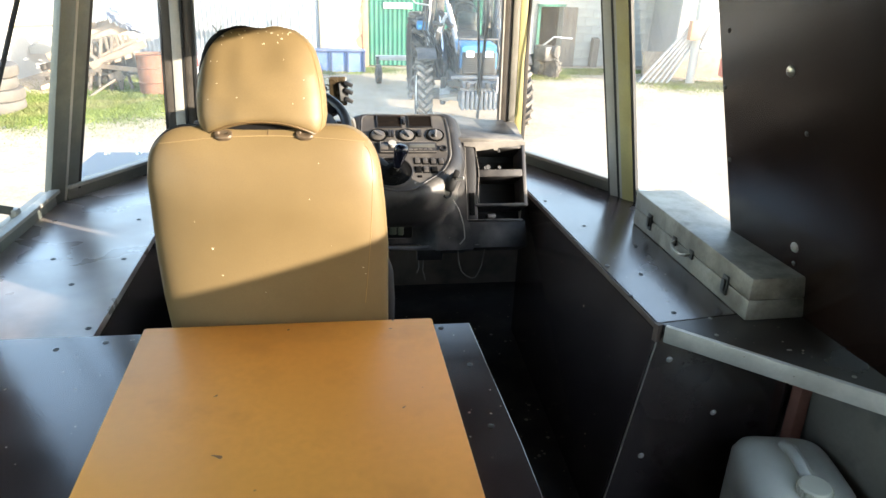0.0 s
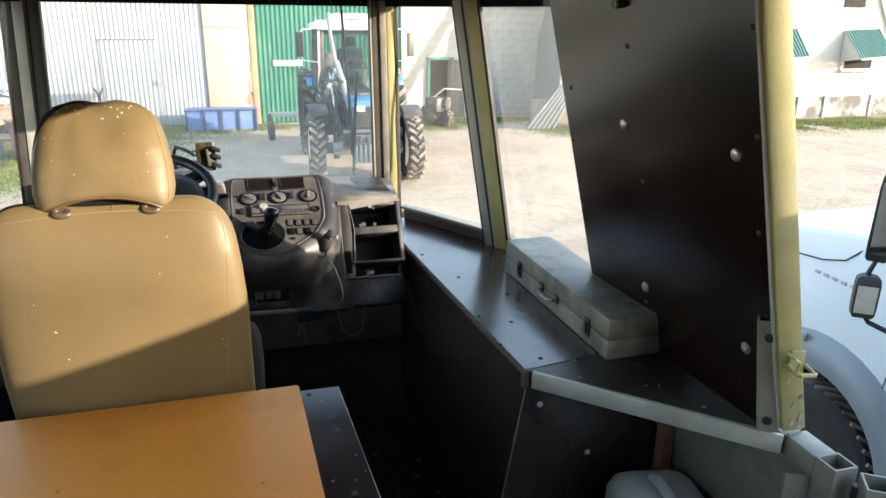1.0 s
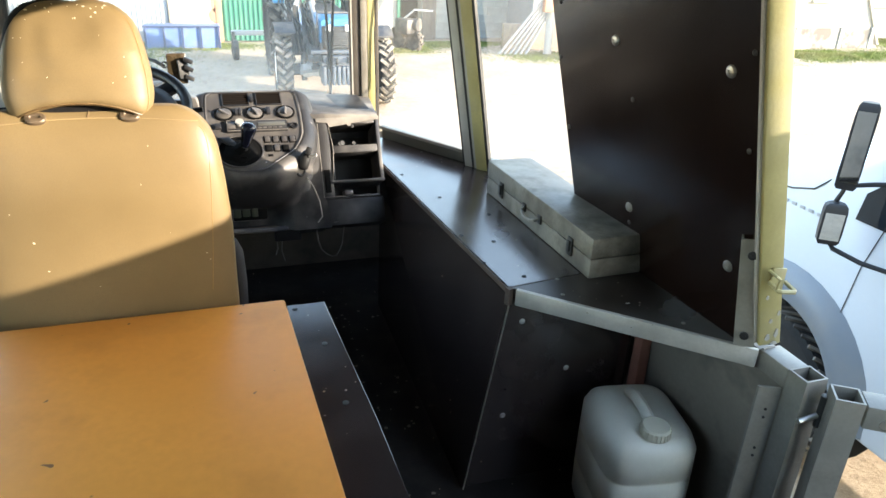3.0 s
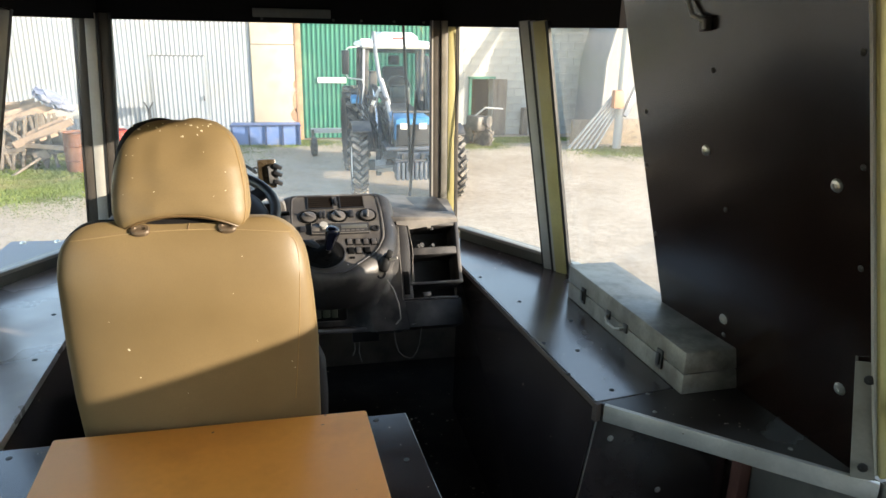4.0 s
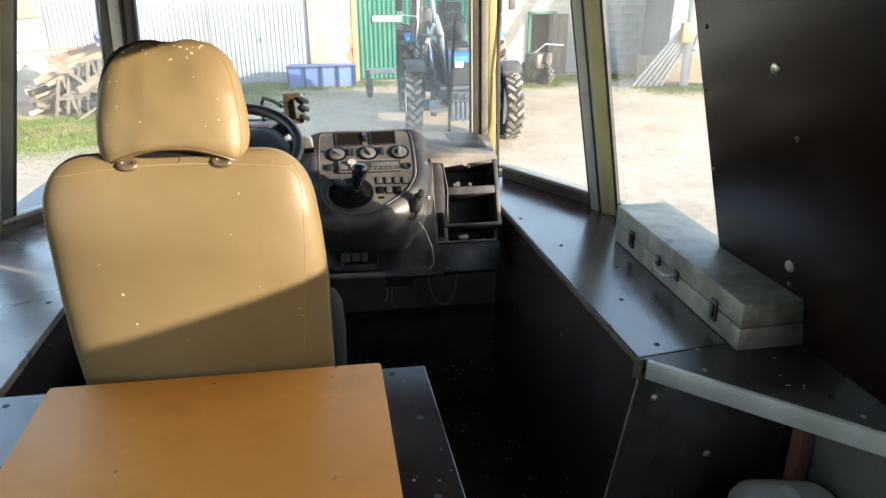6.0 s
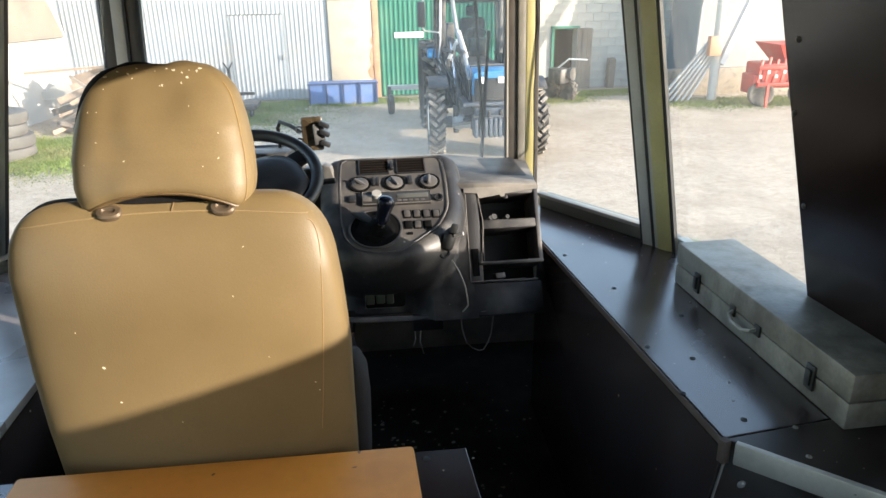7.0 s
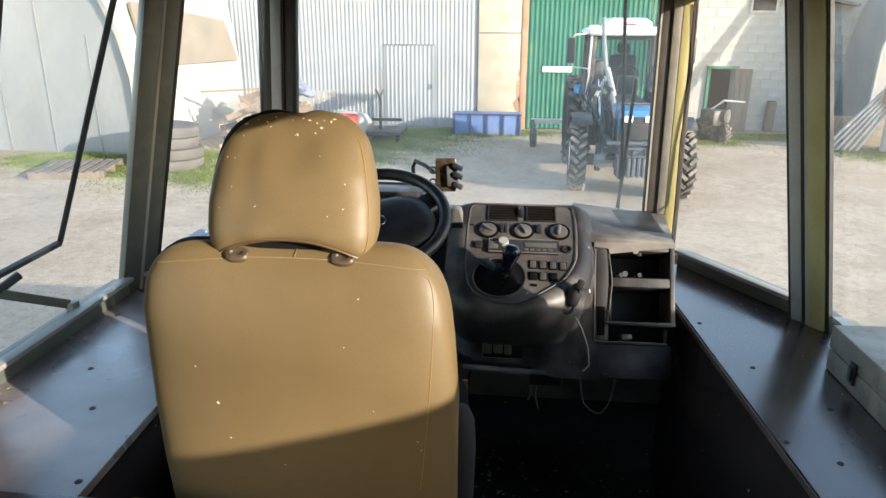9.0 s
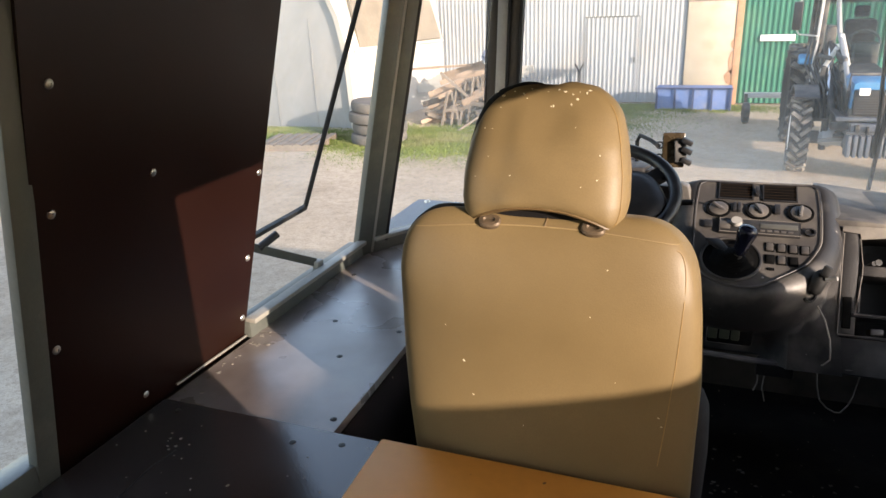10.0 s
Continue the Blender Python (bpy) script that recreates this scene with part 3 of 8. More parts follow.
deck = board("deck_board", [(-0.957, 0.031), (-0.957, -1.9), (0.30, -1.9), (0.262, -0.40), (0.240, 0.026), (-0.49, 0.031)], "dark film-faced plywood deck over the engine box", top=0.605, material=PLY_DULL)
edge = thing("sill_edging", (0.68, 0, 0.56), "grey aluminium edging along the rear sill board", "edging")
part("strip", beam(B(), (0.690, -0.014, 0.580), (1.078, -0.384, 0.580), 0.042, 0.012, (0, 0, 1), 0.002), ALU, edge)
part("raw_corner", box(B(), (0.676, -0.004, 0.578), (0.014, 0.014, 0.044), (0, 0, 20)), EDGE_PLY, edge, "raw splintered plywood corner")
strip = thing("sill_edging", (0.64, 0.5, 0.59), "thin worn edge of the plywood sill", "edging")
part("strip", beam(B(), (0.6725, 0.004, 0.5915), (0.6015, 1.0, 0.5915), 0.014, 0.003, (0, 0, 1)), EDGE_PLY, strip)

wall("wall_skirt_right", [(0.60, 1.04, 0), (0.585, -0.005, 0), (0.672, -0.005, 0.580), (0.606, 1.04, 0.580)], (0.014, 0, 0), PLY_DULL, "dark plywood skirt below the sill")
wall("wall_skirt_rear", [(0.60, 0.0, 0), (1.045, 0.0, 0), (1.045, 0.0, 0.58), (0.687, 0.0, 0.58)], (0, 0.012, 0), PLY_DULL, "dark plywood partition below the rear sill")
wall("wall_skirt_left", [(-0.60, 1.04, 0), (-0.55, 0.03, 0), (-0.565, 0.03, 0.580), (-0.60, 1.04, 0.580)], (-0.014, 0, 0), PLY_DULL, "dark plywood skirt below the sill")
wall("wall_engine_box_right", [(0.285, -1.9, 0), (0.232, 0.02, 0), (0.232, 0.02, 0.586), (0.290, -1.9, 0.586)], (-0.014, 0, 0), PLY_DULL, "dark plywood side of the engine box")
wall("wall_engine_box_front", [(-0.55, 0.012, 0), (0.216, 0.012, 0), (0.216, 0.012, 0.586), (-0.55, 0.012, 0.586)], (0, -0.014, 0), PLY_DULL, "dark plywood front of the engine box")
seam = B()
beam(seam, (0.676, -0.008, 0.555), (0.590, -0.008, 0.0), 0.0025, 0.004, (1, 0, 0))
tagged(part("trim_seam", seam, TUBE_STEEL), "worn pale joint between two plywood panels", "trim", kind="structure")
tagged(part("timber_post", box(B(), (1.062, -0.03, 0.28), (0.03, 0.035, 0.56), bev=0.002), BROWN), "red-brown primed post below the sill", "post")
door_rail = thing("door_rail", (1.11, -0.44, 0.55), "weathered grey steel tube at the doorway, cut open", "rail")
part("tube", beam(B(), (1.112, -0.378, 0.577), (1.112, -0.460, 0.577), 0.046, 0.052, (0, 0, 1), 0.003), TUBE_STEEL, door_rail)
part("upright", open_tube(B(), (1.112, -0.485, 0.0), (1.112, -0.485, 0.602), 0.052, 0.048, (1, 0, 0)), TUBE_STEEL, door_rail, "square steel tube with an open mouth")
part("plate", prism(B(), [(1.045, -0.440, 0.553), (1.086, -0.458, 0.553), (1.086, -0.458, 0.0), (1.045, -0.440, 0.0)], (0.0, 0.006, 0)), TUBE_STEEL, door_rail, "scuffed grey sheet below the tube")
for z in (0.50, 0.48, 0.40, 0.38):
    screw(door_rail, (1.066, -0.4505, z), (-0.4, -0.9, 0), 0.003, 0.002, SEAL, "rivet")
part("hinge_pin", cyl(B(), (1.085, -0.515, 0.515), (1.140, -0.522, 0.530), 0.006), STEEL, door_rail, "bright hinge pin")
part("weld_bead", tube(B(), [(1.088, -0.385, 0.600), (1.10, -0.381, 0.602), (1.12, -0.380, 0.600)], 0.004, 6), TUBE_STEEL, door_rail)
door_leaf = thing("open_door_frame", (1.3, -0.66, 0.5), "weathered grey steel door frame standing open", "door frame")
part("tube", beam(B(), (1.162, -0.574, 0.573), (1.66, -0.910, 0.573), 0.050, 0.056, (0, 0, 1), 0.003), TUBE_STEEL, door_leaf)
part("upright", open_tube(B(), (1.138, -0.557, 0.0), (1.138, -0.557, 0.600), 0.052, 0.054, (0.83, -0.56, 0)), TUBE_STEEL, door_leaf, "square steel tube with an open mouth")
part("hinge", cyl(B(), (1.130, -0.522, 0.50), (1.130, -0.522, 0.572), 0.009), DARK_STEEL, door_leaf)
part("frame_bolt", cyl(B(), (1.18, -0.612, 0.565), (1.176, -0.618, 0.565), 0.010), STEEL, door_leaf)

# bolts and screws on the panels
for y, z, big in ((0.079, 1.158, 1), (-0.281, 1.155, 1), (0.037, 0.765, 1), (-0.301, 0.761, 1), (0.018, 1.037, 0), (0.045, 1.332, 0), (0.310, 1.218, 0), (0.326, 1.081, 0), (-0.334, 1.197, 0), (-0.337, 1.019, 0), (-0.325, 1.38, 0), (0.038, 0.724, 0), (0.302, 0.901, 0)):
    screw(right_panel, (right_x(y, z), y, z), R_IN, 0.013 if big else 0.006, 0.006 if big else 0.003, STEEL if big else DARK_STEEL, "bolt" if big else "screw")
for y, z in ((0.037, 1.081), (0.359, 1.002), (0.325, 0.806), (0.310, 0.657), (-0.179, 1.068), (-0.194, 0.836), (-0.003, 0.632), (-0.162, 1.261)):
    screw(left_panel, (left_x(y, z), y, z), L_IN, 0.008, 0.004, STEEL)
for x, y in ((0.64, 0.86), (0.78, 1.10), (0.70, 0.62), (0.668, 0.32), (0.665, 0.14), (0.74, 0.26), (0.80, 0.45), (0.735, 0.045), (0.86, 0.98)):
    screw(sill_r, (x, y, SILL), (0, 0, 1), 0.006, 0.002, DARK_STEEL)
for x, y in ((0.786, -0.065), (0.988, -0.25), (0.81, 0.012)):
    screw(sill_rr, (x, y, SILL), (0, 0, 1), 0.005, 0.002, TUBE_STEEL)
for x, y in ((-0.589, 0.074), (-0.62, 0.45), (-0.70, 0.30), (-0.80, 0.46), (-0.66, 0.75), (-0.9, 0.75), (-0.63, 1.0)):
    screw(sill_l, (x, y, SILL), (0, 0, 1), 0.007, 0.002, DARK_STEEL)
for x, y in ((0.173, 0.005), (0.213, -0.147), (0.218, -0.347), (-0.62, -0.02), (-0.53, 0.0), (-0.90, 0.003)):
    screw(deck, (x, y, 0.605), (0, 0, 1), 0.006, 0.0015, DARK_STEEL)
skirt = bpy.data.objects["wall_skirt_right"]
for y, z in ((0.10, 0.545), (0.32, 0.55), (0.62, 0.55), (0.02, 0.50), (0.02, 0.12), (0.35, 0.2), (0.7, 0.35)):
    screw(skirt, (0.588 + 0.087 * z / 0.58 - 0.07 * y * z / 0.58 + 0.012 * y, y, z), (-1, 0, 0.1), 0.006, 0.003, STEEL)
for x, z in ((0.72, 0.50), (0.69, 0.22), (0.86, 0.34)):
    screw(bpy.data.objects["wall_skirt_rear"], (x, 0.0, z), (0, -1, 0), 0.008, 0.004, STEEL)
pull = thing("grab_handle", (0.872, 0.055, 1.42), "white grab handle with a black foot on the side panel", "handle")
part("foot", box(B(), (0.866, 0.055, 1.424), (0.018, 0.024, 0.030), bev=0.004), DARK_STEEL, pull)
part("strap", tube(B(), [(0.852, 0.108, 1.472), (0.855, 0.089, 1.441), (0.857, 0.060, 1.433), (0.857, 0.047, 1.431), (0.860, 0.048, 1.414)], 0.005), PALE, pull)

beading = beam(B(), (-0.970, 0.08, 0.606), (-0.964, 0.318, 0.606), 0.005, 0.005, (0, 0, 1), 0.001)
tagged(part("panel_beading", beading, LEDGE), "pale raw edge along the foot of the side panel", "beading")
joint = tube(B(), [(-0.800, -0.60, 0.6052), (-0.815, -0.232, 0.6052), (-0.820, -0.156, 0.6052), (-0.812, -0.105, 0.6052)], 0.0012, 5)
part("joint", joint, SEAL, deck, "dark joint in the deck")
DUST = mat("pale_dust", (0.26, 0.235, 0.205), 0.9, var=0.25, scale=60, bump=0)


def crumb(parent, x, y, z, r, rnd, name="crumb"):
    """A flat uneven flake of dirt."""
    k = 7
    pts = [(x + r * rnd.uniform(0.5, 1.3) * math.cos(2 * math.pi * i / k), y + r * rnd.uniform(0.4, 1.2) * math.sin(2 * math.pi * i / k), z) for i in range(k)]
    return part(name, prism(B(), pts, (0, 0, min(0.0015, r * 0.3))), DUST, parent, smooth=0)


cr = random.Random(8)
for k in range(10):
    crumb(deck, -0.825 + cr.gauss(0, 0.022), -0.105 + cr.gauss(0, 0.030), 0.605, cr.uniform(0.001, 0.0035), cr, "scuff")
for k in range(48):
    crumb(floor, 0.18 + cr.gauss(0, 0.10), 0.93 + cr.gauss(0, 0.10), 0.0005, cr.uniform(0.002, 0.007), cr)
for k in range(26):
    crumb(deck, cr.uniform(-0.95, -0.48), cr.uniform(-0.45, 0.02), 0.605, cr.uniform(0.0008, 0.0022), cr)
for k in range(10):
    crumb(deck, cr.uniform(0.17, 0.25), cr.uniform(-0.6, 0.0), 0.605, cr.uniform(0.001, 0.0025), cr)
for k in range(26):
    y = cr.uniform(0.05, 0.36)
    crumb(sill_l, -0.945 + abs(cr.gauss(0, 0.025)), y, SILL, cr.uniform(0.0015, 0.006), cr)
for k in range(24):
    crumb(sill_r, cr.uniform(0.68, 0.86), cr.uniform(0.03, 1.1), SILL, cr.uniform(0.001, 0.003), cr)
for k in range(14):
    y = cr.uniform(-0.24, -0.02)
    crumb(sill_rr, cr.uniform(0.80, 0.95), y, SILL, cr.uniform(0.001, 0.0028), cr)
for k in range(70):
    crumb(floor, cr.uniform(0.26, 0.58), cr.uniform(-0.2, 1.1), 0.0, cr.uniform(0.0015, 0.007), cr)

# ---- board on the engine box ----
tb = B()
prism(tb, [(-0.452, 0.006, 0.606), (0.153, 0.006, 0.606), (0.185, -1.0, 0.606), (-0.41, -1.0, 0.606)], (0, 0, 0.028), 0.006)
tagged(part("table_board", tb, ORANGE), "orange laminated board with dark stains on the deck", "board")


# ---- driver's seat ----
def squircle(cx, cy, z, hx, hy, p=4.0, k=48, tilt=0.0):
    out = []
    for i in range(k):
        a = 2 * math.pi * i / k
        c, s = math.cos(a), math.sin(a)
        out.append((cx + hx * math.copysign(abs(c) ** (2 / p), c), cy + hy * math.copysign(abs(s) ** (2 / p), s), z))
    return out


def split_part(names, bm, mats, parent, at, normal, labels):
    """Two parts out of one shell, behind the plane and in front of it."""
    for nm, ma, lab, front in zip(names, mats, labels, (False, True)):
        b2 = bm.copy()
        bmesh.ops.bisect_plane(b2, geom=b2.verts[:] + b2.edges[:] + b2.faces[:], plane_co=at, plane_no=normal, clear_outer=not front, clear_inner=front)
        part(nm, b2, ma, parent, lab, smooth=60)
    bm.free()


SX = -0.184
seat = thing("driver_seat", (SX, 0.3, 0.0), "tan leatherette driver seat with a black cloth front", "seat")
BACK_Z = (0.40, 0.58, 0.68, 0.78, 0.88, 0.96, 1.05)
BACK_X = (-0.174, -0.176, -0.180, -0.181, -0.184, -0.188, -0.192)
BACK_HALF = (0.234, 0.237, 0.241, 0.243, 0.239, 0.234, 0.228)
BACK_TOP = 1.040


def back_ring(z):
    """Centre, half width, half depth and squareness of the backrest at a height."""
    u = min(1.0, max(0.0, (z - 0.93) / (BACK_TOP - 0.93)))
    f = math.sqrt(max(0.0, 1 - u ** 2.6))
    hx = float(np.interp(z, BACK_Z, BACK_HALF)) * (0.66 + 0.34 * f)
    w = min(1.0, max(0.0, (z - 0.90) / (BACK_TOP - 0.90)))
    return float(np.interp(z, BACK_Z, BACK_X)), 0.098, hx, 0.064 * (0.14 + 0.86 * math.sqrt(max(0.0, 1 - w ** 2.2))), 5.0 if z < 0.95 else 4.4


def back_bulge(x, z, cx):
    """The padding swells between the edges; it is pulled in along the top seam and sags in shallow creases."""
    k = 1 - ((x - cx) / 0.25) ** 2
    crease = 0.0022 * math.sin(16 * z + 3 * x) * k + 0.003 * noise.noise(Vector((5 * x, 2.0, 7 * z)))
    return (0.020 * k - 0.005 + crease) * min(1, max(0, (BACK_TOP - 0.02 - z) / 0.14))


zs = [0.40 + 0.02 * k for k in range(28)] + [0.955, 0.97, 0.985, 0.998, 1.009, 1.018, 1.026, 1.032, 1.036, 1.039, 1.040]
rings = []
for z in zs:
    cx, cy, hx, hy, p = back_ring(z)
    rings.append(squircle(cx, cy, z, hx, hy, p, 96))
shell = loft(B(), rings)
for v in shell.verts:
    cx, cy, hx, hy, p = back_ring(v.co.z)
    if v.co.y < cy:
        v.co.y -= back_bulge(v.co.x, v.co.z, cx) * min(1.0, (cy - v.co.y) / (0.7 * hy + 1e-6))
split_part(("back_cover", "back_front"), shell, (TAN, BLACK_CLOTH), seat, (SX, 0.122, 0.8), (-0.22, 1, 0.0), ("tan leatherette back cover, lit by low sun", "black cloth front of the backrest"))


def back_face(x, z):
    """y of the backrest's rear face."""
    cx, cy, hx, hy, p = back_ring(z)
    k = min(0.999, abs(x - cx) / hx)
    d = hy * (1 - k ** p) ** (1 / p)
    return cy - d - back_bulge(x, z, cx) * min(1.0, d / (0.7 * hy + 1e-6))


def seam(name, xz, r, material, label, lift=0.0004):
    part(name, tube(B(), [(x, back_face(x, z) - lift, z) for x, z in xz], r, 6), material, seat, label)


seam("seam", [(SX - 0.205 + 0.41 * i / 40, 1.0255 - 0.42 * abs(-0.205 + 0.41 * i / 40) ** 2.1) for i in range(41)], 0.0011, THREAD, "pale stitched seam")
seam("seam", [(SX + 0.002 + 0.25 * (z - 1.012), z) for z in (1.026, 1.029, 1.032, 1.035, 1.038)], 0.0012, PIPING, "dark stitched seam")
corner = [(0.012 + 0.016 * math.sin(0.5 * math.pi * k / 12), 1.004 - 0.05 * (1 - math.cos(0.5 * math.pi * k / 12))) for k in range(13)]
seam("seam", corner + [(0.028 - 0.020 * ((0.954 - z) / 0.3) ** 1.6, z) for z in (0.93, 0.90, 0.86, 0.82, 0.78, 0.74, 0.70, 0.66)], 0.0008, STITCH, "stitched corner seam", 0.0001)
cushion = loft(B(), [squircle(SX, 0.42, z, hx, hy, 5.0, 40) for z, hx, hy in ((0.30, 0.20, 0.25), (0.34, 0.235, 0.285), (0.44, 0.243, 0.292), (0.51, 0.238, 0.288), (0.545, 0.21, 0.26), (0.555, 0.13, 0.17))])
part("cushion", cushion, BLACK_CLOTH, seat, "black cloth seat cushion", smooth=60)
bol = loft(B(), [squircle(0.052, 0.24, z, hx, hy, 3.0, 24) for z, hx, hy in ((0.40, 0.02, 0.07), (0.48, 0.030, 0.09), (0.58, 0.033, 0.085), (0.64, 0.030, 0.066), (0.668, 0.020, 0.045), (0.678, 0.007, 0.015))])
part("side_bolster", bol, SEAT_GREY, seat, "grey cloth side bolster", smooth=60)
part("seat_base", box(B(), (SX, 0.42, 0.15), (0.40, 0.42, 0.30), bev=0.01), DARK_STEEL, seat)

# headrest: leans forward, narrower above, with an arched foot and a dip in the top
HEAD_Z = (1.02, 1.06, 1.10, 1.14, 1.18, 1.215, 1.235)
HEAD_X = (-0.188, -0.189, -0.190, -0.191, -0.192, -0.196, -0.197)
HEAD_Y = (0.097, 0.111, 0.125, 0.140, 0.157, 0.172, 0.178)
HEAD_HALF = (0.122, 0.128, 0.127, 0.121, 0.111, 0.102, 0.097)
HEAD_DEEP = (0.050, 0.058, 0.059, 0.055, 0.048, 0.040, 0.036)


def head_point(v, a):
    """A point of the headrest: v from its foot (0) to its top (1), a round it (rear at 270 degrees)."""
    e = abs(2 * v - 1)
    f = (1 - e ** (9.0 if v > 0.5 else 12.0)) ** 0.5
    c, sn = math.cos(a), math.sin(a)
    ux, uy = math.copysign(abs(c) ** 0.55, c), math.copysign(abs(sn) ** 0.66, sn)
    s = ux * (0.45 + 0.55 * f)
    foot = 1.017 + 0.028 * (1 - min(1.0, abs(s + 0.02) / 0.85) ** 2.2)
    top = 1.2245 - 0.006 * math.exp(-((s - 0.02) / 0.2) ** 2) - 0.020 * abs(s) ** 4
    z = foot + (top - foot) * v
    cx, cy, hx, hy = [float(np.interp(z, HEAD_Z, row)) for row in (HEAD_X, HEAD_Y, HEAD_HALF, HEAD_DEEP)]
    dent = 0.004 * math.exp(-((s + 0.55) / 0.25) ** 2 - ((v - 0.30) / 0.22) ** 2) + 0.004 * math.exp(-((s - 0.1) / 0.30) ** 2 - ((v - 0.80) / 0.16) ** 2) + 0.003 * noise.noise(Vector((3 * s, 4 * v, 1.0)))
    return Vector((cx + hx * s, cy + hy * (0.25 + 0.75 * f) * uy + (dent * max(0.0, -uy) if uy < 0 else 0), z))


HN, HA = 44, 96
head = loft(B(), [[head_point(i / HN, 2 * math.pi * j / HA) for j in range(HA)] for i in range(HN + 1)])
split_part(("headrest_cover", "headrest_front"), head, (TAN, BLACK_CLOTH), seat, (-0.19, 0.182, 1.19), (-0.60, 1, 0.05), ("tan leatherette headrest cover with paint flecks", "black cloth headrest front"))
part("headrest_base", loft(B(), [squircle(-0.187, 0.100, z, hx, 0.026, 4.0, 32) for z, hx in ((1.020, 0.100), (1.042, 0.088), (1.060, 0.06))]), BLACK_CLOTH, seat, "black foot of the headrest", smooth=60)
for x in (-0.2645, -0.106):
    p = part("headrest_post", cyl(B(), (x, 0.088, 1.0), (x, 0.100, 1.07), 0.006), STEEL, seat, "steel headrest post")
    tilt = pose(x, 0.066, 1.026, 32, 0, 0)
    ring = [[tilt @ Vector(q) for q in squircle(0, 0, h, hx, hy, 2.6, 28)] for h, hx, hy in ((-0.008, 0.018, 0.0125), (0.003, 0.018, 0.0125), (0.006, 0.016, 0.0105), (0.0065, 0.010, 0.0055), (0.0035, 0.008, 0.004))]
    part("collar", loft(B(), ring), COLLAR, p, "worn bronze-coloured oval collar")
part("headrest_seam", tube(B(), [head_point(0.055, a) + Vector((0, -0.0006, 0)) for a in (math.pi * (1.08 + 0.84 * k / 40) for k in range(41))], 0.0018, 6), PIPING, seat, "dark piped seam")
part("headrest_seam", tube(B(), [head_point(v, math.radians(331 + 4 * v)) + Vector((0.0002, -0.0004, 0)) for v in (0.06 + 0.86 * k / 30 for k in range(31))], 0.0009, 6), STITCH, seat, "stitched seam")
fr = random.Random(21)


def paint_spot(at, n, r):
    """A flat splash of paint with an uneven edge."""
    n = Vector(n).normalized()
    m = Matrix.Translation(at) @ n.to_track_quat("Z", "Y").to_matrix().to_4x4() @ pose(0, 0, 0, 0, 0, fr.uniform(0, 180))
    k = 9
    rim = [(r * fr.uniform(0.5, 1.25) * math.cos(2 * math.pi * i / k), 0.55 * r * fr.uniform(0.5, 1.3) * math.sin(2 * math.pi * i / k)) for i in range(k)]
    part("paint_spot", loft(B(), [[m @ Vector((x * g, y * g, h)) for x, y in rim] for g, h in ((1.0, -0.0006), (0.9, 0.0005))]), FLECK, seat, smooth=0)


for k in range(28):
    v = fr.choice((0.97, 0.95, 0.93, 0.90, 0.86)) if k < 18 else fr.uniform(0.25, 0.85)
    a = math.radians(fr.gauss(272, 22) if k < 18 else fr.uniform(228, 312))
    c = head_point(v, a)
    n = (head_point(v, a + 0.05) - c).cross(head_point(min(1, v + 0.02), a) - c)
    n = n if n.y < 0 or n.z > 0.8 * n.length else -n
    paint_spot(c, n, fr.uniform(0.0011, 0.0034) if k < 18 else fr.uniform(0.0008, 0.0022))
for x, z, r in ((-0.30, 0.80, 0.003), (-0.285, 0.74, 0.0022), (-0.10, 0.905, 0.0015), (-0.08, 0.975, 0.0018), (0.005, 0.745, 0.002), (0.010, 0.73, 0.0016), (-0.33, 0.86, 0.0012), (-0.06, 0.80, 0.0010), (-0.20, 0.70, 0.0012)):
    paint_spot((x, back_face(x, z), z), (0, -1, 0.05), r)

# ---- dashboard ----
DUSTY_TOP = mat("dust_covered_dash", (0.085, 0.078, 0.072), 0.7, var=0.2, scale=8, fine=200, bump=0.2, dirt=(0.36, 0.32, 0.27), dirt_amt=0.7, dirt_scale=7, dirt_lo=0.42)
KNOB = mat("navy_black_knob", (0.012, 0.014, 0.030), 0.25, var=0.2, bump=0.05)
RECESS = mat("dull_green_connector", (0.030, 0.036, 0.022), 0.6, var=0.3, bump=0)
SOCKET = mat("dusty_clear_plastic", (0.07, 0.068, 0.065), 0.35, var=0.3, scale=60, bump=0.1, dirt=(0.05, 0.05, 0.05), dirt_amt=0.6, dirt_scale=60)
CRADLE = mat("brown_cradle_plastic", (0.048, 0.034, 0.019), 0.25, var=0.4, scale=30, bump=0)
dash = thing("dashboard", (0.17, 1.0, 0.45), "dusty grey van dashboard with centre console and open storage bins", "dashboard")
CT, CN, CV = Vector((0.17, 1.08, 0.845)), Vector((0, -0.469, 0.883)), Vector((0, -0.883, -0.469))


def on_console(u, v, h=0.0):
    return CT + Vector((u, 0, 0)) + CV * v + CN * h


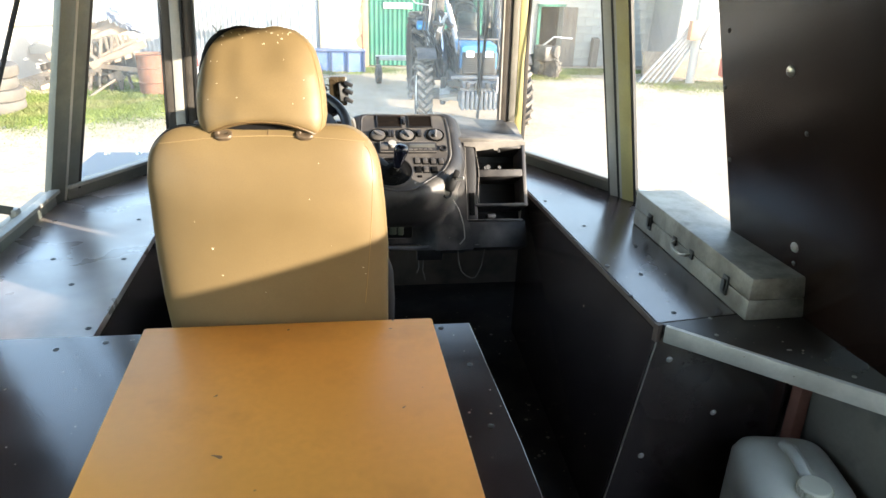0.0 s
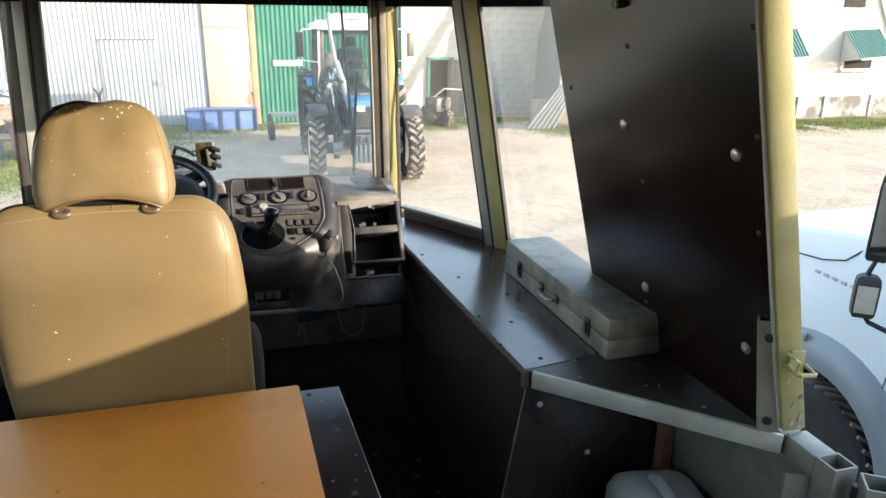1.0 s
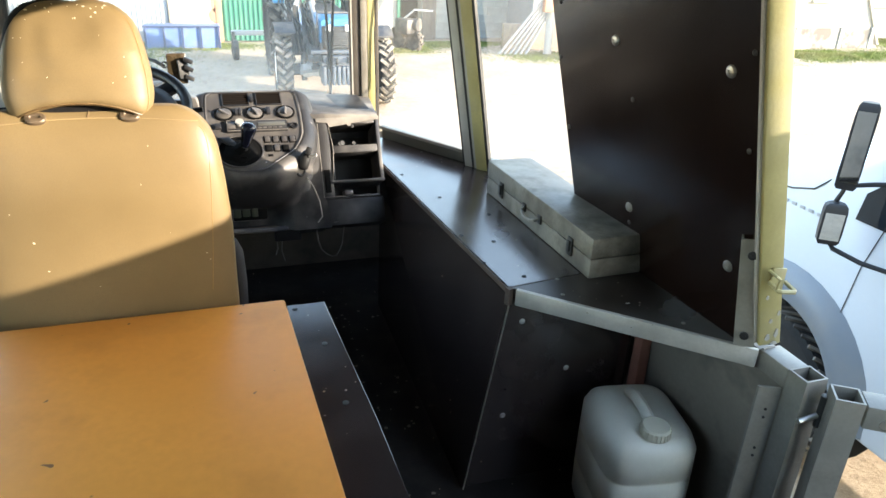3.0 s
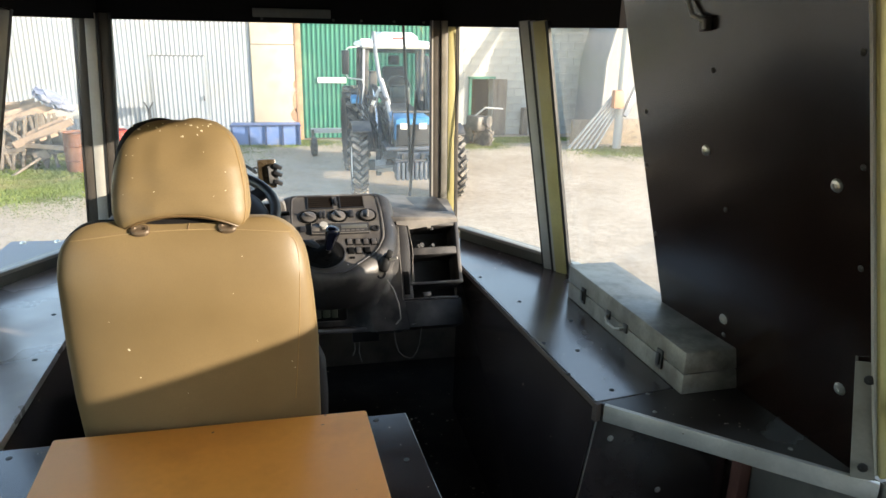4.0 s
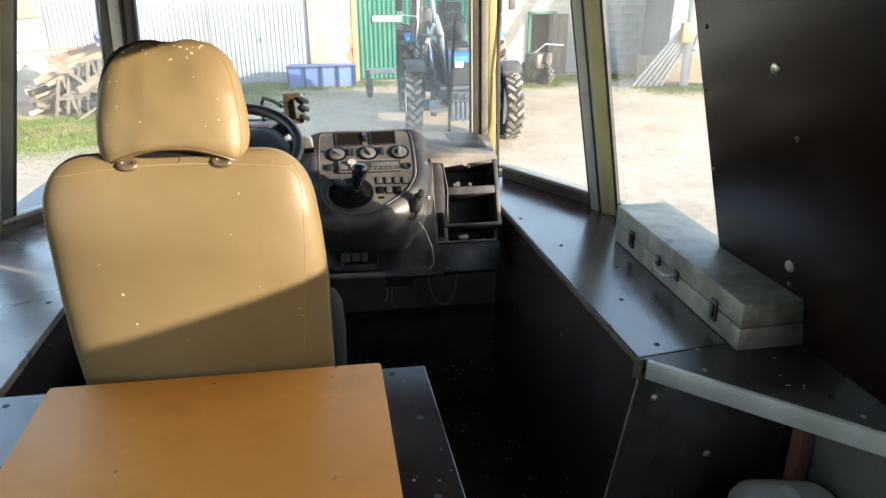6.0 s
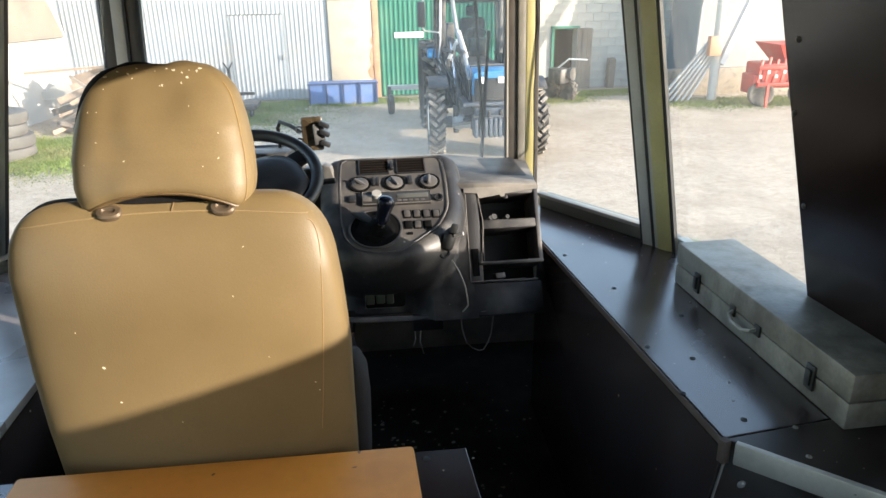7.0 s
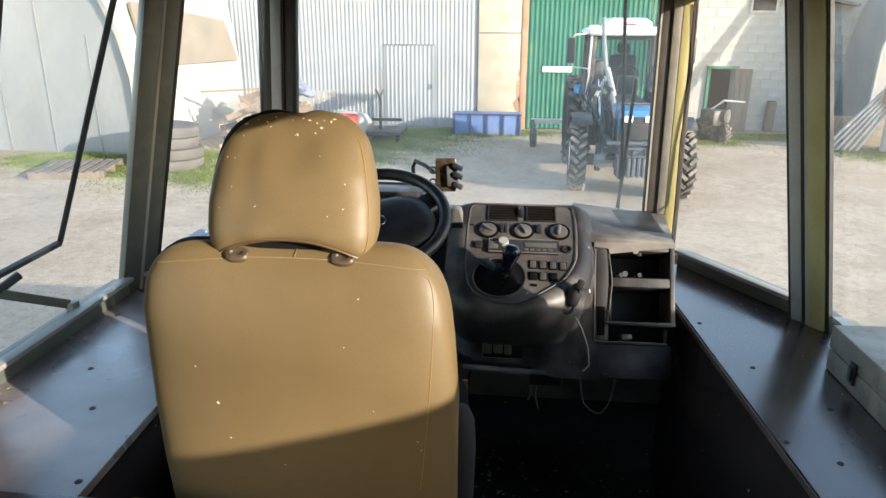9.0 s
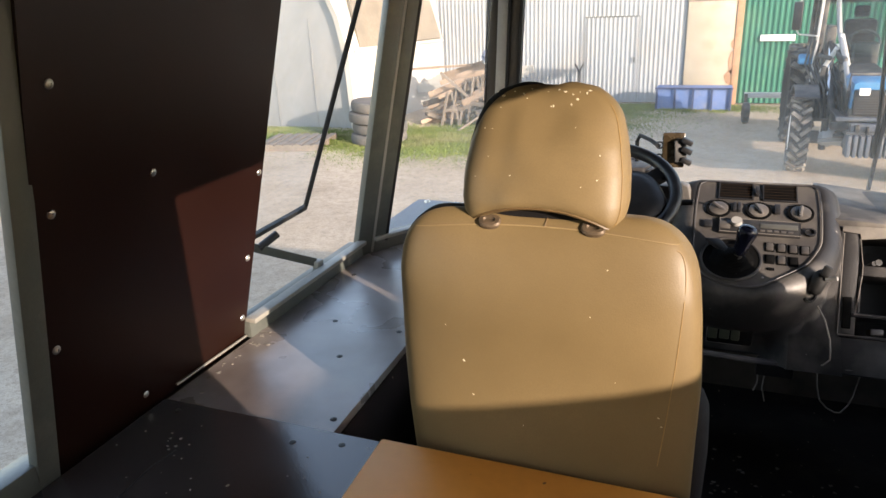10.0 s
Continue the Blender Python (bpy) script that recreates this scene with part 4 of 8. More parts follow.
def console_outline(grow=0.0, k=14):
    """The console's edge: square above, a lopsided round foot below."""
    g = grow
    pts = [(-0.150 - g, 0.024), (-0.146 - g, 0.010 - g * 0.5), (-0.134 - g, 0.001 - g), (-0.118, -0.002 - g), (0.118, -0.002 - g), (0.134 + g, 0.001 - g), (0.146 + g, 0.010 - g * 0.5), (0.150 + g, 0.024)]
    pts += [(0.153 + g, 0.10), (0.150 + g, 0.190), (0.143 + g, 0.224), (0.116 + g, 0.278 + g * 0.5), (0.062 + g, 0.326 + g), (0.012 + g * 0.6, 0.360 + g), (-0.022, 0.368 + g)]
    pts += [(-0.060, 0.368 + g), (-0.098 - g * 0.6, 0.356 + g), (-0.124 - g, 0.336 + g * 0.5), (-0.142 - g, 0.300), (-0.151 - g, 0.24), (-0.153 - g, 0.10)]
    return pts


def rounded(pts, n=96):
    """The same outline as a smooth closed curve of n points."""
    k, out = len(pts), []
    total = [0.0]
    for i in range(k):
        total.append(total[-1] + math.dist(pts[i], pts[(i + 1) % k]) + 1e-9)
    for j in range(n):
        d = total[-1] * j / n
        i = max(q for q in range(k) if total[q] <= d)
        t = (d - total[i]) / (total[i + 1] - total[i])
        p = [Vector(pts[(i + q) % k]) for q in (-1, 0, 1, 2)]
        m1, m2 = (p[2] - p[0]) * 0.35, (p[3] - p[1]) * 0.35
        out.append((2 * t ** 3 - 3 * t ** 2 + 1) * p[1] + (t ** 3 - 2 * t ** 2 + t) * m1 + (3 * t ** 2 - 2 * t ** 3) * p[2] + (t ** 3 - t ** 2) * m2)
    return out


face = rounded(console_outline(-0.004))
part("console_face", loft(B(), [[on_console(u, v, h) for u, v in face] for h in (-0.03, 0.002)]), CONSOLE, dash, "dark grey console face with heater controls", smooth=0)
# the moulded body: a raised rim round the face, full shoulders, a foot that flares into the lower edge
rows = []
for h, g, wide in ((-0.004, -0.003, 0.0), (0.004, -0.001, 0.0), (0.0050, 0.003, 0.0), (0.0045, 0.009, 0.0), (0.000, 0.015, 0.006), (-0.012, 0.020, 0.018), (-0.032, 0.024, 0.026), (-0.065, 0.024, 0.028), (-0.10, 0.020, 0.026)):
    rows.append([on_console(u + (-wide * 1.15 if u < 0 else 0.9 * wide) * min(1, abs(u) / 0.10), max(v, -0.003 - 0.25 * h), h) for u, v in rounded(console_outline(g))])
low = []
for u, v in rounded(console_outline(0.02)):
    low.append(Vector((0.17 + u * 1.02 + 0.040 * max(0.0, u) / 0.17, max(0.835 - 0.02 * max(0.0, u / 0.15), 1.08 - 0.55 * v), 0.452)))
last = rows[-1]
for t in (0.15, 0.3, 0.45, 0.6, 0.8, 1.0):
    e = t * t * (3 - 2 * t)
    row = []
    for a, b in zip(last, low):
        q = Vector((a.x + (b.x - a.x) * t ** 1.4, a.y + (b.y - a.y) * min(1, 1.5 * e), a.z + (b.z - a.z) * t))
        # towards the bins it runs flush into the fascia
        flush = 0.845 + (q.z - 0.53) * 0.547 - 0.004
        q.y += (min(q.y, flush) - q.y) * min(1.0, max(0.0, (q.x - 0.19) / 0.07))
        row.append(q)
    rows.append(row)
part("console_body", loft(B(), rows), CONSOLE_BODY, dash, "moulded dark console body, rubbed and dusty", smooth=60)
part("bezel", tube(B(), [on_console(u, v, 0.006) for u, v in (face + face[:1])], 0.0016, 6), DASH, dash, "rubbed pale edge round the face")
# louvred vents
for u0, u1 in ((-0.096, -0.010), (0.012, 0.095)):
    m = B()
    for a, b, c, d in ((u0, 0.002, u1, 0.005), (u0, 0.063, u1, 0.066), (u0, 0.005, u0 + 0.003, 0.063), (u1 - 0.003, 0.005, u1, 0.063)):
        loft(m, [[on_console(x, y, h) for x, y in ((a, b), (c, b), (c, d), (a, d))] for h in (0.002, 0.0065)])
    vent = part("vent", m, DASH_DARK, dash, "louvred air vent", smooth=0)
    part("vent_well", loft(B(), [[on_console(x, y, h) for x, y in ((u0, 0.004), (u1, 0.004), (u1, 0.064), (u0, 0.064))] for h in (0.0026, 0.0032)]), BOOT, vent, smooth=0)
    for k in range(5):
        v = 0.011 + 0.0105 * k
        tilt = 0.0012 * ((k * 7 + (u0 > 0) * 3) % 3 - 1)
        part("louvre", loft(B(), [[on_console(x, v + dv + (tilt if x > u0 + 0.02 else -tilt), h) for x, h, dv in ((u0 + 0.004, 0.0034, 0), (u1 - 0.004, 0.0034, 0), (u1 - 0.004, 0.0062, 0.003), (u0 + 0.004, 0.0062, 0.003))], [on_console(x, v + dv + (tilt if x > u0 + 0.02 else -tilt), h) for x, h, dv in ((u0 + 0.004, 0.0042, -0.001), (u1 - 0.004, 0.0042, -0.001), (u1 - 0.004, 0.0070, 0.002), (u0 + 0.004, 0.0070, 0.002))]]), LOUVRE, vent, smooth=0)
part("vent_slider", box(B(), on_console(-0.002, 0.036, 0.008), (0.010, 0.03, 0.012), (28, 0, 0), 0.002), DASH_DARK, dash)
# rotary heater knobs
for u in (-0.094, 0.003, 0.101):
    c = on_console(u, 0.105, 0.004)
    knob = part("heater_knob", lathe(B(), [(0.031, -0.001), (0.031, 0.003), (0.027, 0.0035), (0.0255, 0.002), (0.0245, 0.002)], c, CN, 28), BOOT, dash, "round heater knob with pale marks")
    part("knob_dial", lathe(B(), [(0.0245, 0.0), (0.0240, 0.004), (0.020, 0.006), (0, 0.006)], c, CN, 28), CONSOLE, knob, "worn dusty dial")
    part("knob_grip", box(B(), on_console(u, 0.105, 0.0135), (0.008, 0.036, 0.009), (28, 0, 35 - 420 * u), 0.003), DASH, knob)
for u in (-0.055, -0.044, 0.047):
    part("rocker_switch", box(B(), on_console(u, 0.098, 0.007), (0.009 if u < 0 else 0.014, 0.030, 0.010), (28, 0, 0), 0.002), DASH_DARK, dash)
# radio
radio = part("radio", box(B(), on_console(0.004, 0.169, 0.006), (0.190, 0.048, 0.012), (28, 0, 0), 0.003), DASH_DARK, dash, "black car radio with worn pale front")
part("radio_frame", tube(B(), [on_console(x, y, 0.0115) for x, y in ((-0.088, 0.145), (0.099, 0.146), (0.099, 0.193), (-0.088, 0.192), (-0.088, 0.145))], 0.0013, 6), PALE_DUST, radio, "rubbed pale edge")
part("radio_display", box(B(), on_console(0.050, 0.166, 0.0125), (0.085, 0.016, 0.002), (28, 0, 0), 0.0006), TAG, radio)
part("radio_knob", lathe(B(), [(0.014, 0), (0.013, 0.010), (0, 0.010)], on_console(-0.049, 0.160, 0.012), CN, 18), PALE, radio, "pale round knob")
for k in range(5):
    part("radio_button", box(B(), on_console(0.012 + 0.016 * k, 0.183, 0.0125), (0.012, 0.006, 0.002), (28, 0, 0), 0.0006), CONSOLE, radio)
part("radio_slot", box(B(), on_console(-0.076, 0.170, 0.0125), (0.026, 0.026, 0.002), (28, 0, 0), 0.0006), CONSOLE, radio)
part("hazard_switch", box(B(), on_console(-0.116, 0.164, 0.006), (0.020, 0.024, 0.008), (28, 0, 0), 0.002), DASH_DARK, dash)
part("lighter_socket", lathe(B(), [(0.013, 0), (0.013, 0.005), (0.009, 0.005), (0.009, 0.001), (0, 0.001)], on_console(0.121, 0.172, 0.004), CN, 18), DASH_DARK, dash)
for r, (v, n) in enumerate(((0.228, 4), (0.268, 3))):
    for k in range(n):
        key = part("push_button", box(B(), on_console(0.030 + 0.0262 * k, v + 0.0012 * k, 0.0042), (0.017, 0.024, 0.005), (28, 0, 0), 0.0025), BOOT if (r, k) in ((1, 0), (1, 2)) else CONSOLE, dash)
        part("key_pocket", box(B(), on_console(0.030 + 0.0262 * k, v + 0.0012 * k, 0.0022), (0.022, 0.030, 0.003), (28, 0, 0), 0.001), BOOT, key)
part("lock_plug", box(B(), on_console(0.033, 0.300, 0.003), (0.016, 0.009, 0.004), (28, 0, 0), 0.002), BOOT, dash)
part("face_screw", lathe(B(), [(0.003, 0), (0.002, 0.002), (0, 0.002)], on_console(0.016, 0.328, 0.002), CN, 10), PALE, dash)
# gear lever
GC = on_console(-0.058, 0.278, 0.004)
part("gear_well", lathe(B(), [(0.066, 0.0006), (0.05, 0.0012), (0, 0.0012)], GC, CN, 36), BOOT, dash, "dark well round the gear lever")
part("gear_gate", torus(B(), GC, CN, 0.0685, 0.0035, 40, 8), DASH_BODY, dash, "round gear lever surround")
boot = []
for k, (r, h) in enumerate(((0.050, 0.001), (0.048, 0.004), (0.036, 0.006), (0.038, 0.010), (0.026, 0.012), (0.026, 0.016), (0.018, 0.019), (0.014, 0.026))):
    cc = GC + CN * h + Vector((0.014, 0, 0)) * (h / 0.026)
    boot.append([cc + r * (1 + 0.08 * math.sin(5 * a + k)) * (math.cos(a) * Vector((1, 0, 0)) + math.sin(a) * CV) for a in (2 * math.pi * i / 28 for i in range(28))])
gear = part("gear_boot", loft(B(), boot), BOOT, dash, "wrinkled black gear boot", smooth=60)
k0, k1 = on_console(-0.046, 0.290, 0.012), on_console(-0.030, 0.262, 0.070)
part("gear_stick", cyl(B(), k0, k1, 0.010), DARK_STEEL, gear)
part("gear_knob", lathe(B(), [(0.012, -0.048), (0.016, -0.036), (0.019, -0.012), (0.0235, 0.008), (0.023, 0.018), (0.017, 0.026), (0.008, 0.029), (0, 0.0295)], k1, (k1 - k0), 24), KNOB, gear, "glossy navy black gear knob", smooth=60)
for pts in (((-0.122, 0.222), (-0.084, 0.222), (-0.052, 0.268), (-0.064, 0.280)), ((-0.050, 0.226), (-0.030, 0.222), (-0.024, 0.262), (-0.040, 0.266))):
    part("boot_fold", prism(B(), [on_console(u, v, 0.004) for u, v in pts], CN * 0.012, 0.004), DASH_DARK, dash, "raised fold of the boot")
# cut-out below the console: its shade is solid black blocks, with an exposed connector
part("lower_recess", box(B(), (0.128, 0.836, 0.540), (0.110, 0.02, 0.105), (-6, 0, 0), 0.008), BOOT, dash, "black block standing for the shaded recess")
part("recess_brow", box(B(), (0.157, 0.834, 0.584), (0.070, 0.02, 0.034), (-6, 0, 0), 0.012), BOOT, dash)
part("recess_edge", tube(B(), [(0.181, 0.824, 0.594), (0.150, 0.823, 0.603), (0.120, 0.823, 0.600), (0.076, 0.823, 0.592), (0.074, 0.826, 0.490), (0.16, 0.826, 0.488)], 0.0018, 6), DASH, dash, "rubbed edge of the recess")
for x, w, z in ((0.087, 0.020, 0.566), (0.088, 0.022, 0.520), (0.116, 0.024, 0.522), (0.142, 0.020, 0.520)):
    part("connector", box(B(), (x, 0.8245, z), (w, 0.012, 0.036 if z < 0.55 else 0.026), (-6, 0, 0), 0.003), RECESS, dash, "dull green plastic connector")
switch = part("hand_switch", lathe(B(), [(0.012, -0.03), (0.017, -0.022), (0.018, 0.012), (0.013, 0.026), (0.006, 0.032), (0, 0.033)], (0.306, 0.800, 0.690), (0.35, 0.1, 1), 16), SEAL, dash, "black hand switch hanging by its lead", smooth=60)
part("switch_clip", box(B(), (0.318, 0.790, 0.722), (0.020, 0.024, 0.026), (-15, 20, -15), 0.005), SEAL, switch)
part("switch_lever", cyl(B(), (0.318, 0.785, 0.705), (0.340, 0.775, 0.712), 0.005), PALE, switch)
part("switch_loop", torus(B(), (0.292, 0.802, 0.655), (0.5, -0.8, 0.2), 0.016, 0.004, 20, 6), SEAL, switch)

# right part of the dashboard: pale flat top and two open bins
part("dash_top", prism(B(), [(0.335, 1.36, 0.790), (0.335, 0.985, 0.792), (0.584, 0.985, 0.780), (0.630, 1.33, 0.765)], (0, 0, -0.025), 0.006), DUSTY_TOP, dash, "dusty flat dash top")
part("dash_back", prism(B(), [(-0.55, 1.36, 0.77), (-0.55, 1.12, 0.82), (0.34, 1.12, 0.82), (0.34, 1.36, 0.77)], (0, 0, -0.05), 0.01), DASH_BODY, dash, "dusty dash top below the windscreen")
RV, UV = Vector((1, 0, 0)), Vector((0.0, 0.48, 0.877))
BO = Vector((0.372, 0.845, 0.53))
BN = Vector((0, -0.877, 0.48))


def bin_pt(a, b, c=0.0):
    """a along the bins, b up their face, c out of it."""
    return BO + RV * a + UV * b + BN * c


def slab(bm, a0, a1, b0, b1, c0, c1, bev=0.0):
    pts = [bin_pt(a, b, c0) for a, b in ((a0, b0), (a1, b0), (a1, b1), (a0, b1))]
    return prism(bm, pts, BN * (c1 - c0), bev)


part("bin_stile", slab(B(), 0.0, 0.036, 0.012, 0.276, -0.135, 0.002, 0.004), DASH_BODY, dash, "grey fascia beside the bins")
part("bin_stile", slab(B(), 0.198, 0.210, 0.062, 0.276, -0.135, 0.004, 0.002), DASH, dash, "dusty edge beside the bins")
part("bin_rail", slab(B(), 0.0365, 0.1975, 0.258, 0.276, -0.135, 0.001, 0.003), DASH_BODY, dash)
part("bin_rail", slab(B(), 0.0365, 0.1975, 0.159, 0.185, -0.135, 0.003, 0.004), DASH_BODY, dash, "rail between the bins")
part("bin_tray_lip", slab(B(), 0.026, 0.210, 0.056, 0.066, -0.12, 0.010, 0.003), DASH, dash, "grey front lip of the lower bin")
part("bin_tray_side", slab(B(), 0.0365, 0.043, 0.067, 0.158, -0.12, 0.004, 0.002), DASH_BODY, dash)
part("bin_back", slab(B(), 0.0, 0.21, 0.012, 0.276, -0.148, -0.137), SEAL, dash, "black back of the bins")
part("bin_floor", slab(B(), 0.0, 0.19, 0.006, 0.012, -0.136, 0.006, 0.002), DASH, dash, "pale lower edge of the bins")
part("bin_clip", box(B(), bin_pt(0.118, 0.252, -0.01), (0.012, 0.01, 0.012), (-28, 0, 0), 0.002), SEAL, dash)
# broken, dusty edge of the dash top over the upper bin
part("broken_lip", prism(B(), [bin_pt(a, b, 0.002) for a, b in ((-0.004, 0.280), (-0.004, 0.266), (0.034, 0.262), (0.038, 0.248), (0.070, 0.252), (0.098, 0.256), (0.102, 0.250), (0.112, 0.250), (0.116, 0.259), (0.150, 0.262), (0.196, 0.268), (0.212, 0.268), (0.212, 0.280))], BN * 0.004), DUSTY_TOP, dash, "broken dusty edge", smooth=0)
part("dust_ridge", tube(B(), [bin_pt(-0.002, 0.010, 0.006), bin_pt(-0.001, 0.12, 0.005), bin_pt(0.0, 0.262, 0.004)], 0.0014, 6), PALE_DUST, dash, "rubbed pale edge of the bin frame")
part("dust_ridge", tube(B(), [bin_pt(0.036, 0.250, 0.004), bin_pt(0.044, 0.185, 0.005), bin_pt(0.044, 0.160, 0.005), bin_pt(0.034, 0.066, 0.006)], 0.0013, 6), PALE_DUST, dash)
part("dust_ridge", tube(B(), [bin_pt(0.030, 0.062, 0.012), bin_pt(0.205, 0.062, 0.012)], 0.0016, 6), PALE_DUST, dash)
part("dust_ridge", tube(B(), [bin_pt(0.000, 0.010, 0.008), bin_pt(0.155, 0.012, 0.008)], 0.0014, 6), PALE_DUST, dash)
for a, b, r in ((0.070, 0.190, 0.006), (0.080, 0.193, 0.008), (0.119, 0.191, 0.006)):
    part("bulb_socket", cyl(B(), bin_pt(a, b + 0.004, -0.06), bin_pt(a + 0.004, b + 0.006, -0.025), r), SOCKET, dash, "dusty clear plastic socket")
part("loose_plug", box(B(), bin_pt(0.085, 0.026, -0.03), (0.030, 0.03, 0.016), (-28, 0, 10), 0.003), CONSOLE, dash, "grey loose plug")
part("side_fascia", slab(B(), -0.086, -0.001, -0.09, 0.280, -0.12, 0.001, 0.004), CONSOLE_BODY, dash, "dusty fascia between console and bins", smooth=50)
part("bin_slot", slab(B(), 0.006, 0.026, 0.026, 0.104, 0.0, 0.005, 0.002), BOOT, dash, "black slot beside the lower bin")
part("lower_panel", slab(B(), -0.0, 0.20, -0.085, 0.0055, -0.10, 0.001, 0.004), DASH_BODY, dash)
part("lower_ledge", tube(B(), [(0.02, 0.835, 0.452), (0.20, 0.826, 0.450), (0.30, 0.820, 0.456), (0.40, 0.815, 0.462), (0.57, 0.830, 0.470)], 0.008, 8), DASH, dash, "curved lower edge of the dashboard")
part("dash_under", prism(B(), [(-0.55, 0.90, 0.43), (0.58, 0.86, 0.45), (0.60, 1.36, 0.43), (-0.55, 1.36, 0.43)], (0, 0, 0.02)), DASH_DARK, dash)
part("dash_core", box(B(), (0.0, 1.20, 0.61), (1.16, 0.24, 0.34), bev=0.01), DASH_DARK, dash)
part("under_bracket", box(B(), (0.25, 0.90, 0.400), (0.09, 0.03, 0.045), bev=0.004), DASH_DARK, dash)
# instrument cluster behind the wheel
part("cluster_hood", prism(B(), [(-0.43, 1.02, 0.893), (-0.12, 1.02, 0.893), (-0.10, 1.24, 0.862), (-0.45, 1.24, 0.862)], (0, 0, -0.02), 0.008), DASH_BODY, dash, "dusty cluster hood")
part("cluster_body", prism(B(), [(-0.43, 1.05, 0.72), (-0.12, 1.05, 0.72), (-0.10, 1.24, 0.85), (-0.45, 1.24, 0.85)], (0, 0.005, 0.02), 0.004), DASH_DARK, dash)
part("cluster_side", prism(B(), [(-0.12, 1.03, 0.884), (-0.12, 1.03, 0.72), (-0.105, 1.2, 0.72), (-0.105, 1.24, 0.856)], (0.014, 0, 0), 0.004), DASH_BODY, dash)
part("cluster_lens", prism(B(), [(-0.40, 1.06, 0.752), (-0.14, 1.06, 0.752), (-0.14, 1.22, 0.856), (-0.40, 1.22, 0.856)], (0, -0.004, 0.005)), CLUSTER, dash, "amber-brown instrument lens in the sun")
part("column_stalk", tube(B(), [(-0.10, 0.90, 0.83), (-0.02, 0.88, 0.84), (0.015, 0.872, 0.845)], 0.008), DASH_DARK, dash, "black column stalk")
part("stalk_guard", prism(B(), [(-0.03, 1.0, 0.72), (0.0, 0.99, 0.72), (0.008, 1.0, 0.80), (-0.005, 1.02, 0.845), (-0.03, 1.03, 0.85)], (0.004, 0.04, 0), 0.006), PALE_DUST, dash, "pale plastic column trim")

# steering wheel
WC, WT = Vector((-0.204, 0.806, 0.873)), 1.093
WN = Vector((0, -math.cos(WT), math.sin(WT)))
WU, WW = Vector((1, 0, 0)), Vector((0, math.sin(WT), math.cos(WT)))
TURN = radians(24)   # the wheel stands turned to the left
WU, WW = WU * math.cos(TURN) + WW * math.sin(TURN), WW * math.cos(TURN) - WU * math.sin(TURN)
wheel = thing("steering_wheel", WC, "black three-spoke steering wheel with a large airbag boss", "steering wheel")
part("rim", torus(B(), WC, WN, 0.178, 0.016, 56, 14, 1.0), WHEEL_LEATHER, wheel, "thick black rim", smooth=60)
boss = []
for h, s in ((-0.035, 0.75), (-0.02, 1.02), (0.0, 1.08), (0.012, 1.02), (0.020, 0.8), (0.023, 0.5)):
    rr = []
    for i in range(36):
        a = 2 * math.pi * i / 36
        c, sn = math.cos(a), math.sin(a)
        rr.append(WC + WU * (0.132 * s * math.copysign(abs(c) ** 0.6, c)) + WW * (-0.040 + 0.092 * s * math.copysign(abs(sn) ** 0.7, sn)) + WN * h)
    boss.append(rr)
part("boss", loft(B(), boss), WHEEL_LEATHER, wheel, "dark blue-black airbag boss", smooth=60)
for a0, a1 in (((0.11, 0.01), (0.175, 0.03)), ((-0.11, 0.01), (-0.175, 0.03)), ((0.05, -0.10), (0.07, -0.165)), ((-0.05, -0.10), (-0.07, -0.165))):
    part("spoke", beam(B(), WC + WU * a0[0] + WW * a0[1] - WN * 0.008, WC + WU * a1[0] + WW * a1[1] - WN * 0.006, 0.045, 0.020, WW if abs(a0[0]) > 0.1 else WU, 0.005), WHEEL_LEATHER, wheel)
part("badge_ring", torus(B(), WC - WW * 0.034 + WN * 0.0245, WN, 0.019, 0.0017, 28, 8), CHROME, wheel, "worn chrome ring on the boss")
part("column", cyl(B(), WC - WN * 0.03, WC - WN * 0.22, 0.045, 0.06, 20), DASH_DARK, wheel)

# device holder on a bent arm beside the wheel
holder = thing("device_holder", (-0.06, 1.12, 0.90), "brown plastic device holder with black clamps on a bent arm", "holder")
part("arm", tube(B(), [(-0.160, 1.20, 0.86), (-0.163, 1.21, 0.925), (-0.155, 1.205, 0.945), (-0.12, 1.17, 0.938), (-0.095, 1.15, 0.925)], 0.006), WIRE, holder, "bent black arm")
part("cradle", box(B(), (-0.055, 1.125, 0.922), (0.060, 0.022, 0.098), (-8, 0, 8), 0.004), CRADLE, holder, "glossy brown cradle")
for z in (0.895, 0.925, 0.95):
    part("clamp", box(B(), (-0.018, 1.105, z), (0.030, 0.02, 0.014), (0, 25, 0), 0.003), DASH_DARK, holder)
for z in (0.90, 0.935):
    part("spring", torus(B(), (-0.092, 1.12, z), (0, -1, 0.2), 0.009, 0.0025, 18, 6), DARK_STEEL, holder)
part("shade_plate", box(B(), (-0.035, 1.108, 0.922), (0.035, 0.006, 0.06), (-8, 0, 30), 0.002), SEAL, holder)

